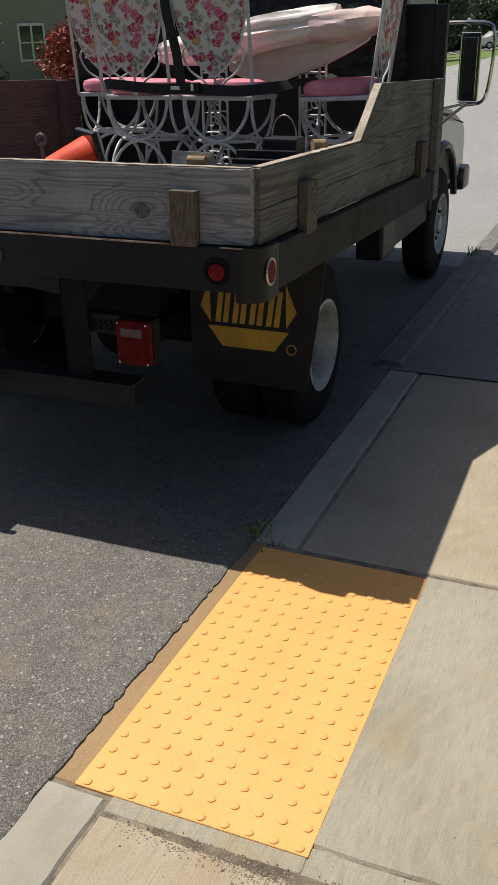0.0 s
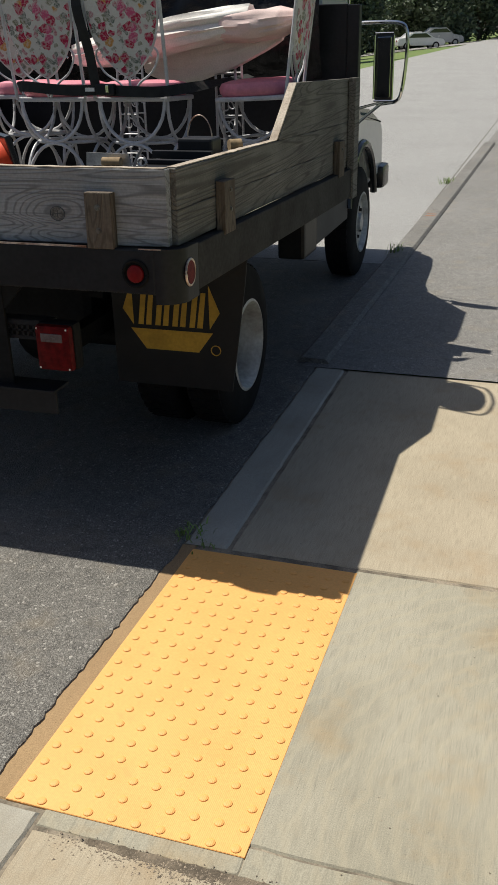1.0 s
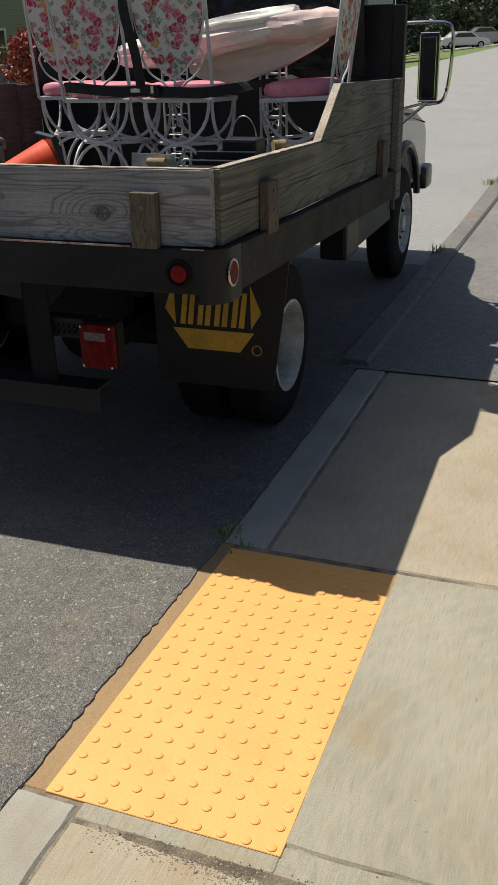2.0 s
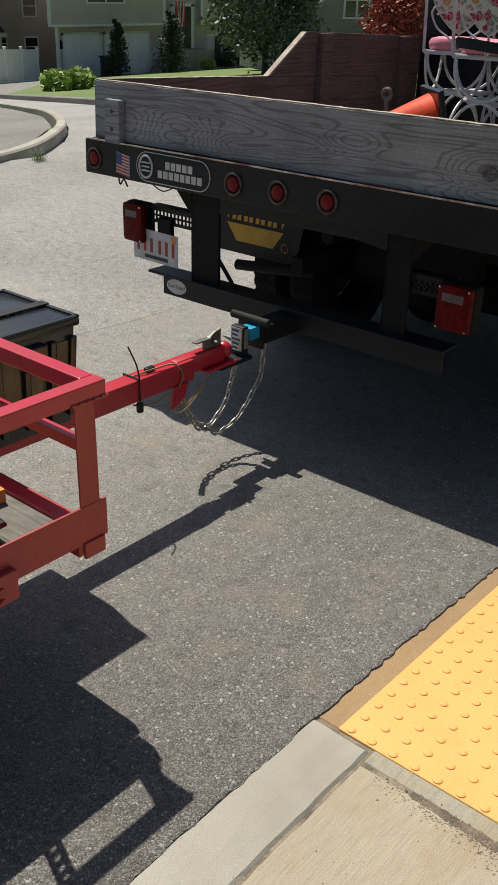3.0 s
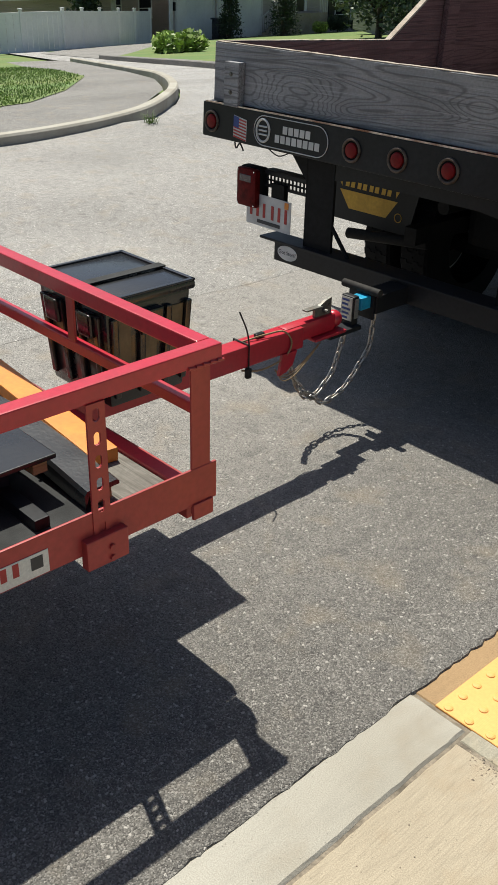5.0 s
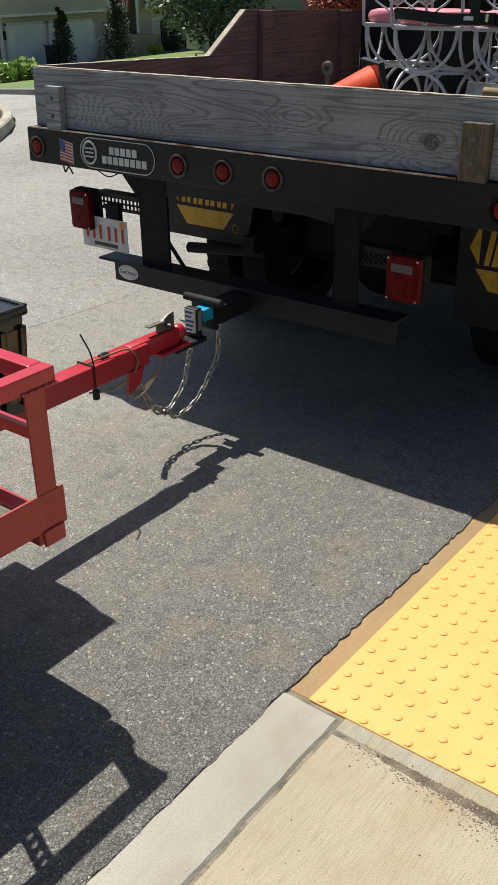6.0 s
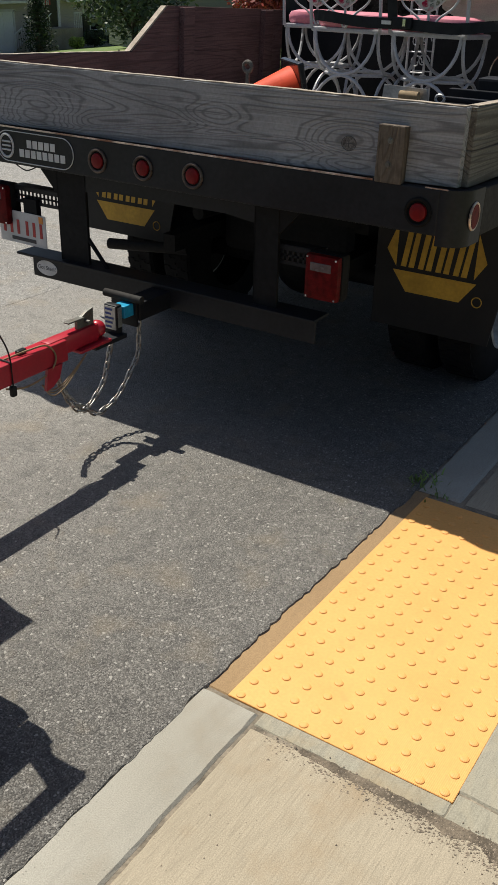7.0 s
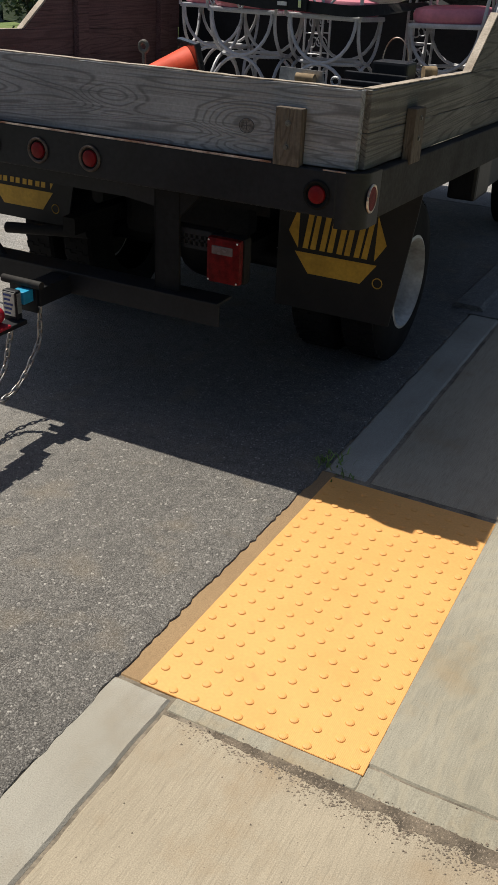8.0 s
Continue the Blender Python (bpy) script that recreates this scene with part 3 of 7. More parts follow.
sheet("island_lawn", [(-10.45, -4), (-9.35, 3.0), (-9.8, 4.75), (-11.35, 6.31), (-14.5, 8.76), (-17.75, 10.27), (-20.7, 11.15), (-26, 13.6)],
      [(-40, -4), (-40, 3.0), (-40, 4.7), (-40, 6.26), (-40, 8.71), (-40, 10.2), (-40, 12), (-40, 13.7)], 0.11, GRASS, "sunlit mown grass on the island", "lawn", 40, 24)
sheet("far_lawn", [(-7.3, 9.7), (-15.7, 13.05), (-22, 15.65), (-25.5, 17.1), (-28.6, 20.2), (-41.5, 31.7), (-48, 47)], [(-7.3, 40), (-20, 42), (-30, 45), (-36, 48), (-42, 50), (-46, 52), (-48.3, 56)], 0.05, GRASS, "sunlit green front lawn", "lawn", 30, 10)
sheet("asphalt_walk", [(-0.10, 3.180), (-0.05, 5.2), (0.05, 13.5), (0.10, 300)], [(4.2, 3.180), (4.2, 5.2), (4.2, 13.5), (4.2, 300)], 0.008, ASPHALT_WALK, "dark asphalt footway and drive beside the kerb", "pavement", 40, 6)


def kerb(name, line, w, h, material, label, lift=0.0, sink=0.12):
    """A rounded kerb following a line on the land."""
    line = smoothed([(x, y, land(x) + lift) for x, y in line])
    bm = B()
    prof = [(-w / 2, -sink), (-w / 2, h - 0.02), (-w / 2 + 0.02, h), (w / 2 - 0.02, h), (w / 2, h - 0.02), (w / 2, -sink)]
    rings = []
    for i, p in enumerate(line):
        d = (line[min(i + 1, len(line) - 1)] - line[max(i - 1, 0)])
        d.z = 0
        d.normalize()
        s = Vector((d.y, -d.x, 0))
        rings.append([bm.verts.new(p + s * u + Vector((0, 0, v + 0.006 * noise.noise((i * 0.7, u, 2))))) for u, v in prof])
    for a, b in zip(rings, rings[1:]):
        for k in range(len(prof) - 1):
            bm.faces.new((a[k], a[k + 1], b[k + 1], b[k]))
    bm.faces.new(rings[0]), bm.faces.new(rings[-1])
    return tagged(part(name, bm, material), label, "kerb", kind="structure")


kerb("kerb_island", [(-7.25, -8), (-7.12, -2), (-7.0, 2.0), (-7.05, 3.3), (-7.6, 4.75), (-8.95, 6.3), (-10.6, 7.7), (-13, 9.3), (-15.2, 10.4), (-24, 14.7)], 0.14, 0.16, CONC_CURB, "pale granite kerb curving round the corner")
kerb("kerb_far", [(-8, 9.6), (-15.7, 12.95), (-22, 15.5), (-26, 17.2)], 0.30, 0.13, ASPHALT, "low dark kerb in front of the lawn")
kerb("kerb_berm", [(-0.055, 3.24), (-0.04, 4.4), (-0.02, 5.9), (0.02, 9), (0.07, 13.5)], 0.17, 0.035, ASPHALT, "low worn asphalt berm kerb", 0.0)
bm = B()
box(bm, -0.04, 0.05, 7.45, 7.475, 0.0362, 0.038)
box(bm, -0.04, 0.05, 7.55, 7.57, 0.0362, 0.038)
tagged(part("paint_mark", bm, SPRAY), "faded orange spray mark on the kerb", "marking", kind="structure")

bm = B()
box(bm, -0.075, 4.2, -8, 3.2, -0.25, -0.0045)
pavement = tagged(part("pavement", bm, JOINT), "sandy concrete pavement with dirty joints", "pavement", kind="structure")


def pslab(x0, x1, y0, y1, material, z=0.0, bev=0.006, name="slab"):
    """One concrete slab: a grid whose worn edges wander a little, with a chipped arris and sides."""
    bm = B()
    nx, ny = max(3, min(40, int((x1 - x0) / 0.03))), max(3, min(90, int((y1 - y0) / 0.03)))
    wob = lambda x, y, k: 0.003 * noise.noise((x * 9, y * 9, k)) + 0.0025 * noise.noise((x * 40, y * 40, k + 3))

    def ring(inset, zz, whole):
        g = []
        for j in range(ny + 1):
            row = []
            for i in range(nx + 1):
                if not whole and 0 < i < nx and 0 < j < ny:
                    row.append(None)
                    continue
                u, v = i / nx, j / ny
                x, y = x0 + (x1 - x0) * u, y0 + (y1 - y0) * v
                ex, ey = abs(2 * u - 1) ** 8, abs(2 * v - 1) ** 8
                c = inset * (1 + 0.5 * noise.noise((x * 30, y * 30, 8)))
                px = x + wob(x0 if u < 0.5 else x1, y, 5) * ex + (c if i == 0 else -c if i == nx else 0)
                py = y + wob(x, y0 if v < 0.5 else y1, 11) * ey + (c if j == 0 else -c if j == ny else 0)
                row.append(bm.verts.new((px, py, zz)))
            g.append(row)
        return g

    def rim(g):
        return [g[0][i] for i in range(nx + 1)] + [g[j][nx] for j in range(1, ny + 1)] + [g[ny][i] for i in range(nx - 1, -1, -1)] + [g[j][0] for j in range(ny - 1, 0, -1)]
    top = ring(bev, z, True)
    for j in range(ny):
        for i in range(nx):
            bm.faces.new((top[j][i], top[j][i + 1], top[j + 1][i + 1], top[j + 1][i]))
    rims = [rim(top), rim(ring(0, z - bev, False)), rim(ring(0, z - 0.06, False))]
    for r, s in zip(rims, rims[1:]):
        for i in range(len(r)):
            bm.faces.new((r[i], r[(i + 1) % len(r)], s[(i + 1) % len(r)], s[i]))
    return part(name, bm, material, pavement)


pslab(0.604, 1.9, 0.034, 1.240, CONC_GREY)
pslab(0.106, 0.614, -0.052, 0.008, CONC_GREY, -0.002)
pslab(0.612, 1.9, -0.052, 0.030, CONC_GREY, -0.001, 0.003)
pslab(0.108, 1.9, -1.55, -0.060, CONC)
pslab(1.91, 4.2, -1.55, 1.235, CONC)
pslab(0.147, 1.9, 1.256, 3.195, CONC)
pslab(1.91, 4.2, 1.256, 3.195, CONC)
pslab(0.108, 4.2, -4.0, -1.565, CONC)
pslab(-0.07, 0.100, -3.2, -0.012, CONC_CURB, 0.003, 0.007, "curb_stone")
pslab(-0.03, 0.135, 1.255, 3.195, CONC_CURB, 0.004, 0.012, "curb_stone")
strip = pslab(-0.07, 0.006, 0.0, 1.25, CONC_RUST, -0.001, 0.004, "gutter_strip")
for v in strip.data.vertices:
    v.co.x += 0.013 * v.co.y

# tactile panel with its domes
bm = B()
slab(bm, [(0.0, 0.0), (0.611, 0.0), (0.611, 1.222), (0.016, 1.222)], 0.0312, Matrix.Translation((0, 0, -0.03)))
bmesh.ops.bevel(bm, geom=bm.edges[:], offset=0.001, segments=2, affect="EDGES")
tactile = tagged(part("tactile_panel", bm, YELLOW), "bright yellow polymer warning panel set in the pavement", "tactile paving", kind="structure")
bm = B()
rings = [[bm.verts.new((r * math.cos(t), r * math.sin(t), z)) for t in [2 * math.pi * i / 14 for i in range(14)]] for r, z in ((0.0125, 0.0), (0.0116, 0.0024), (0.0092, 0.0038), (0.006, 0.0043))]
for a, b in zip(rings, rings[1:]):
    for i in range(14):
        bm.faces.new((a[i], a[(i + 1) % 14], b[(i + 1) % 14], b[i]))
bm.faces.new(rings[-1])
dome = part("dome", bm, YELLOW, tactile, smooth=True)
dome_mesh = dome.data
for j in range(20):
    for i in range(10):
        o = dome if not (i or j) else new("dome", dome_mesh)
        o.parent = tactile
        y = 0.017 + 0.0603 * j
        o.location = (0.028 + 0.0135 * y + (0.0619 - 0.0015 * y) * i, y, 0.0011)

# loose dirt and gravel along the front joint, a weed by the kerb
rnd = random.Random(4)
vs, fs = [], []
for k in range(2600):
    x = rnd.betavariate(2.2, 1.5) * 0.95 + 0.12
    y = -0.056 - abs(rnd.gauss(0, 0.034)) * (0.6 + 0.9 * max(0, x - 0.3)) + rnd.gauss(0, 0.009)
    r = rnd.choice((0.0014, 0.002, 0.0026, 0.004)) * rnd.uniform(0.6, 1.3)
    b0 = len(vs)
    for dx, dy, dz in ((1, 0, 0), (-0.6, 0.9, 0), (-0.5, -0.8, 0), (0.1, 0.1, 0.32)):
        vs.append((x + dx * r * rnd.uniform(.7, 1.3), y + dy * r * rnd.uniform(.7, 1.3), 0.0005 + dz * r))
    fs += [(b0, b0 + 1, b0 + 3), (b0 + 1, b0 + 2, b0 + 3), (b0 + 2, b0, b0 + 3)]
for k in range(260):
    x, y = rnd.uniform(0.12, 1.8), rnd.choice((rnd.uniform(-1.3, 1.2), rnd.uniform(1.3, 3.1)))
    if 0 < x < 0.62 and 0 < y < 1.22:
        continue
    r = rnd.uniform(0.0012, 0.004)
    b0 = len(vs)
    for dx, dy, dz in ((1, 0, 0), (-0.6, 0.9, 0), (-0.5, -0.8, 0), (0.1, 0.1, 0.32)):
        vs.append((x + dx * r, y + dy * r, 0.0005 + dz * r))
    fs += [(b0, b0 + 1, b0 + 3), (b0 + 1, b0 + 2, b0 + 3), (b0 + 2, b0, b0 + 3)]
me = bpy.data.meshes.new("gravel")
me.from_pydata(vs, [], fs)
me.materials.append(GRAVEL)
tagged(new("gravel", me), "loose gravel and grit scattered on the pavement", "gravel", kind="stuff")
bm = B()
outl = [(0.25 + 0.8 * i / 160, -0.050 + 0.006 * noise.noise((i * 0.2, 1, 1))) for i in range(161)] + [(1.05 - 0.8 * i / 160, -0.064 - (0.008 + 0.05 * (1 - i / 160)) * (0.6 + 0.6 * noise.noise((i * 0.09, 2, 7)) + 0.35 * noise.noise((i * 0.5, 4, 7)))) for i in range(161)]
slab(bm, outl, 0.0012, Matrix.Translation((0, 0, -0.0004)))
tagged(part("dirt_patch", bm, DIRT), "brown dirt washed into the pavement joint", "dirt", kind="stuff")
vs, fs = [], []
for cx, cy, n, hgt in ((-0.03, 1.30, 34, 0.04), (0.03, 1.265, 14, 0.022), (-0.06, 5.9, 30, 0.14), (-7.1, 4.6, 60, 0.2), (-0.1, 9.6, 40, 0.1)):
    for k in range(n):
        a, h, lean = rnd.uniform(0, 6.28), hgt * rnd.uniform(0.5, 1.2), rnd.uniform(0.3, 1.1)
        x, y = cx + rnd.gauss(0, 0.035), cy + rnd.gauss(0, 0.03)
        d, s = Vector((math.cos(a), math.sin(a), 0)), Vector((-math.sin(a), math.cos(a), 0)) * 0.0035
        b0 = len(vs)
        p = Vector((x, y, land(x)))
        vs += [p - s, p + s, p + d * h * lean * 0.5 + Vector((0, 0, h * 0.7)) + s * 0.7, p + d * h * lean * 0.5 + Vector((0, 0, h * 0.7)) - s * 0.7, p + d * h * lean + Vector((0, 0, h * 0.8))]
        fs += [(b0, b0 + 1, b0 + 2, b0 + 3), (b0 + 3, b0 + 2, b0 + 4)]
me = bpy.data.meshes.new("weeds")
me.from_pydata([tuple(v) for v in vs], [], fs)
me.materials.append(GRASS_BLADE)
tagged(new("weeds", me), "small green weeds growing in the kerb joints", "weeds", kind="stuff")

# ---- flatbed truck ----
before_rig = set(scene.objects)
TX, TY = -1.28, 1.40
truck = thing("flatbed_truck", (TX, TY, 0), "black steel flatbed truck with weathered plank sides and a white cab", "truck")
BED = Matrix.Translation((0, TY, 1.03)) @ Matrix.Rotation(radians(-2.1), 4, "X") @ Matrix.Translation((0, -TY, -1.03))
XL, XR = -2.53, -0.025


def bed(name, bm, material, label="", parent=None, smooth=False):
    return part(name, bm, material, parent or truck, label, smooth, BED)


def plank_edge(bm, x0, x1, y0, y1, z0, z1, along="x"):
    """A plank whose upper edge wanders a little, as a sawn and weathered one does."""
    box(bm, x0, x1, y0, y1, z0, z1)
    es = [e for e in bm.edges if abs((e.verts[0].co - e.verts[1].co).length - max(x1 - x0, y1 - y0)) < 1e-4]
    bmesh.ops.subdivide_edges(bm, edges=es, cuts=40, use_grid_fill=True)
    for v in bm.verts:
        k = v.co.x if along == "x" else v.co.y
        if v.co.z > z1 - 1e-4:
            v.co.z += 0.003 * noise.noise((k * 3, 1, 0)) + 0.0025 * noise.noise((k * 19, 5, 0))
        elif v.co.z < z0 + 1e-4:
            v.co.z += 0.003 * noise.noise((k * 5, 8, 0))
    bmesh.ops.bevel(bm, geom=[e for e in bm.edges if e.is_manifold and e.calc_face_angle(0) > 1.2], offset=0.0025, segments=1, affect="EDGES")
    return bm


tail = bed("tailgate_plank", plank_edge(B(), -2.455, -0.075, 1.392, 1.430, 1.037, 1.285), WOOD_GREY, "weathered grey plank with knots and bold grain")
bm = B()
box(bm, -2.45, -0.08, 1.3935, 1.4285, 1.2855, 1.2885)
bmesh.ops.subdivide_edges(bm, edges=[e for e in bm.edges if abs((e.verts[0].co - e.verts[1].co).x) > 1], cuts=60, use_grid_fill=True)
for v in bm.verts:
    v.co.z += 0.003 * noise.noise((v.co.x * 3, 1, 0)) + 0.0025 * noise.noise((v.co.x * 19, 5, 0))
    v.co.y += 0.003 * noise.noise((v.co.x * 13, v.co.y * 9, 4))
bed("worn_edge", bm, WOOD_CUT, "pale worn top edge", tail)


def knot(cx, cz, r):
    """A knot standing slightly proud, with a crack across it."""
    bm = B()
    slab(bm, [(cx + r * (1 + 0.12 * noise.noise((a, 3, r))) * math.cos(a), cz + 0.9 * r * math.sin(a)) for a in [2 * math.pi * i / 18 for i in range(18)]], 0.0012, upright(1.392))
    k = bed("knot", bm, WOOD_KNOT, "dark knot in the grain", tail)
    bm = B()
    tube(bm, [(cx + r * math.cos(t) * q, 1.3903, cz + 0.85 * r * math.sin(t) * q) for t, q in [(2 * math.pi * i / 28, 1.15) for i in range(28)]], 0.0010, 4, True)
    box(bm, cx - r * .6, cx + r * .6, 1.3896, 1.3906, cz - 0.001, cz + 0.001)
    box(bm, cx - 0.001, cx + 0.001, 1.3896, 1.3906, cz - r * .5, cz + r * .5)
    bed("knot_ring", bm, GREY_INK, "", tail)


knot(-0.475, 1.135, 0.024)


def stake(x0, x1, y0, y1, z0, z1, bolts, face, material=WOOD_POST):
    o = bed("stake_block", box(B(), x0, x1, y0, y1, z0, z1, 0.004), material, "weathered wooden stake block")
    for bx, by, bz in bolts:
        d = Vector((0, -0.006, 0)) if face == "y" else Vector((0.006, 0, 0))
        bm = B()
        rod(bm, Vector((bx, by, bz)) - d * 0.4, Vector((bx, by, bz)) + d, 0.007, 6)
        rod(bm, Vector((bx, by, bz)) - d * 0.4, Vector((bx, by, bz)) + d * 0.2, 0.0105, 12)
        bed("bolt", bm, LATCH, "", o)


stake(-0.352, -0.256, 1.352, 1.3905, 1.03, 1.213, [(-0.305, 1.352, 1.165), (-0.305, 1.352, 1.09)], "y")
stake(-2.345, -2.252, 1.352, 1.3905, 1.03, 1.215, [(-2.30, 1.352, 1.165), (-2.30, 1.352, 1.09)], "y", WOOD_GREY)

for xs0, xs1, material, tag in ((-0.095, -0.056, WOOD_SIDE, "weathered brown side plank"), (-2.475, -2.436, WOOD_RED, "red-brown stained side plank")):
    bed("side_plank", plank_edge(B(), xs0, xs1, 1.434, 4.158, 1.037, 1.1532, "y"), material, tag)
    bed("side_plank", plank_edge(B(), xs0, xs1, 1.434, 4.158, 1.154, 1.285, "y"), material, tag)
    bm = B()
    slab(bm, [(2.62, 1.2862), (4.158, 1.2862), (4.158, 1.515), (2.935, 1.515)], xs1 - xs0, facing_x(xs0))
    up_plank = bed("side_plank", bm, material, tag + " with a slanted end")
    bm = B()
    slab(bm, [(2.602, 1.2895), (2.62, 1.2895), (2.935, 1.515), (2.917, 1.515)], xs1 - xs0 - 0.004, facing_x(xs0 + 0.002))
    bed("sawn_end", bm, WOOD_CUT, "pale sawn slanted end", up_plank)
    bm = B()
    box(bm, xs0 + 0.003, xs1 - 0.003, 1.44, 2.60, 1.2865, 1.2895)
    bmesh.ops.subdivide_edges(bm, edges=[e for e in bm.edges if abs((e.verts[0].co - e.verts[1].co).y) > 0.5], cuts=30, use_grid_fill=True)
    for v in bm.verts:
        v.co.z += 0.003 * noise.noise((v.co.y * 3, 1, 0)) + 0.0025 * noise.noise((v.co.y * 19, 5, 0))
    bed("worn_edge", bm, WOOD_CUT, "", up_plank)
stake(-0.054, -0.018, 1.80, 1.915, 1.015, 1.205, [(-0.018, 1.86, 1.17), (-0.018, 1.86, 1.10)], "x")
stake(-0.054, -0.018, 3.68, 3.80, 1.015, 1.205, [(-0.018, 3.74, 1.16)], "x")
bed("stake_post", box(B(), -0.054, -0.012, 4.02, 4.14, 0.86, 1.52, 0.005), WOOD_SIDE, "tall dark wooden stake")
for y in (3.08, 3.93):
    bed("inner_stake", box(B(), -2.434, -2.395, y - 0.05, y + 0.05, 1.0, 1.51, 0.004), WOOD_RED, "dark inner stake")
    bed("inner_stake", box(B(), -0.135, -0.098, y - 0.05, y + 0.05, 1.0, 1.50, 0.004), WOOD_SIDE, "dark inner stake")

# steel bed: deck, rails, corner, lamps
bed("deck", box(B(), XL + 0.02, XR - 0.02, 1.44, 4.16, 0.955, 1.0), WOOD_DECK, "worn plank deck")
bm = B()
box(bm, -2.49, -0.115, 1.36, 1.44, 0.882, 1.033, 0.006)
rail = bed("rear_rail", bm, BLACK_STEEL, "black painted steel channel")
bm = B()
box(bm, -2.47, -0.36, 1.3575, 1.3635, 1.0315, 1.0375)
bed("worn_edge", bm, BARE_EDGE, "paint worn to bright metal on the top edge", rail)
bm = B()
box(bm, -0.17, -0.09, 1.3585, 1.364, 1.0322, 1.036)
bed("worn_edge", bm, BARE_EDGE, "", rail)
bm = B()
slab(bm, [(-1.88, 0.875), (-0.74, 0.875), (-0.79, 0.79), (-1.0, 0.815), (-1.60, 0.815), (-1.78, 0.79)], 0.02, upright(1.46))
bed("rear_apron", bm, BLACK_STEEL)
bm = B()
slab(bm, [(-0.115, 1.359)] + [(x, z) for x, z in arc(-0.106, 1.440, 0.081, 0.081, -90, 0, 12)] + [(-0.025, 1.53), (-0.115, 1.53)], 0.183, Matrix.Translation((0, 0, 0.851)))
corner = bed("corner", bm, BLACK_STEEL, "rounded black corner casting", None, True)
bed("side_rail", box(B(), -0.075, XR, 1.53, 4.14, 0.87, 1.03, 0.006), DUSTY_OR_SHADE, "dusty black side channel")
bed("side_rail", box(B(), XL, XL + 0.05, 1.44, 4.14, 0.87, 1.03, 0.006), BLACK_STEEL)
for y in (1.9, 2.4, 2.9, 3.4, 3.9):
    bed("cross_member", box(B(), XL + 0.06, XR - 0.06, y - 0.03, y + 0.03, 0.85, 0.95), BLACK_FRAME)


def round_lamp(x, z, ring, parent=rail):
    g = bed("marker_lamp", tube(B(), [(x + 0.043 * math.cos(t), 1.3570, z + 0.043 * math.sin(t)) for t in [2 * math.pi * i / 24 for i in range(24)]], 0.0062, 8, True), ring, "round lamp in a rubber ring" if ring is RUBBER else "round lamp in a worn metal ring", parent, True)
    bm = B()
    n, rr = 24, 0.031
    rings = [[bm.verts.new((x + rr * q * math.cos(2 * math.pi * i / n), 1.3590 - d, z + rr * q * math.sin(2 * math.pi * i / n))) for i in range(n)] for q, d in ((1.0, 0.0), (0.92, 0.007), (0.6, 0.010), (0.2, 0.011))]
    for a, b in zip(rings, rings[1:]):
        for i in range(n):
            bm.faces.new((a[i], a[(i + 1) % n], b[(i + 1) % n], b[i]))
    bm.faces.new(rings[-1])
    bed("red_lens", bm, LENS_RED, "", truck, True)
    bm = B()
    slab(bm, [(x + 0.042 * math.cos(t), z + 0.042 * math.sin(t)) for t in [2 * math.pi * i / 24 for i in range(24)]], 0.0015, upright(1.3602))
    bed("lamp_seat", bm, RUBBER, "", g)


for x, ring in ((-2.425, LAMP_RING), (-1.575, LAMP_RING), (-1.342, LAMP_RING), (-1.102, LAMP_RING), (-0.184, RUBBER)):
    round_lamp(x, 0.952, ring)
# side lamp on the corner
bm = B()
tube(bm, [(-0.0235, 1.450 + 0.040 * math.cos(t), 0.948 + 0.044 * math.sin(t)) for t in [2 * math.pi * i / 24 for i in range(24)]], 0.0045, 8, True)
side_lamp = bed("side_lamp", bm, BARE_EDGE, "round red side lamp in a steel ring", truck, True)
bm = B()
slab(bm, [(1.450 + 0.035 * math.cos(t), 0.948 + 0.04 * math.sin(t)) for t in [2 * math.pi * i / 24 for i in range(24)]], 0.008, facing_x(-0.028))
bed("red_lens", bm, LENS_DARK, "", side_lamp)


# stickers on the rear rail
def on_rail(name, outline, material, depth=0.0008, y=1.3595, parent=rail, label=""):
    return bed(name, slab(B(), outline, depth, upright(y)), material, label, parent)


flag = on_rail("flag_sticker", [(-2.278, 0.905), (-2.192, 0.893), (-2.192, 0.985), (-2.278, 0.998)], STICKER, label="small striped flag sticker")
for i in range(7):
    z = 0.902 + i * 0.0132
    on_rail("stripe", [(-2.276, z + 0.003), (-2.194, z - 0.008), (-2.194, z - 0.002), (-2.276, z + 0.010)], RED_INK, 0.0008, 1.3585, flag)
on_rail("flag_field", [(-2.276, 0.950), (-2.242, 0.945), (-2.242, 0.990), (-2.276, 0.996)], BLUE_INK, 0.0008, 1.3575, flag)
pl = []
for cx, a0 in ((-1.765, -90), (-2.08, 90)):
    pl += [(cx + 0.062 * math.cos(radians(a0 + 15 * i)), 0.957 + 0.062 * math.sin(radians(a0 + 15 * i))) for i in range(13)]
maker = on_rail("maker_plate", pl, BLACK_STEEL, 0.002, 1.3595, rail, "oval black maker's plate with pale marks")
bm = B()
tube(bm, [(x, 1.3572, z) for x, z in pl], 0.0022, 5, True)
tube(bm, [(-2.085 + 0.040 * math.cos(t), 1.3572, 0.957 + 0.047 * math.sin(t)) for t in [2 * math.pi * i / 24 for i in range(24)]], 0.0055, 6, True)
for dz in (-0.017, 0.0, 0.017):
    tube(bm, [(-2.11, 1.3570, 0.957 + dz), (-2.06, 1.3570, 0.957 + dz)], 0.0042, 6)
bed("emblem", bm, STICKER, "pale outline and round mark", maker)
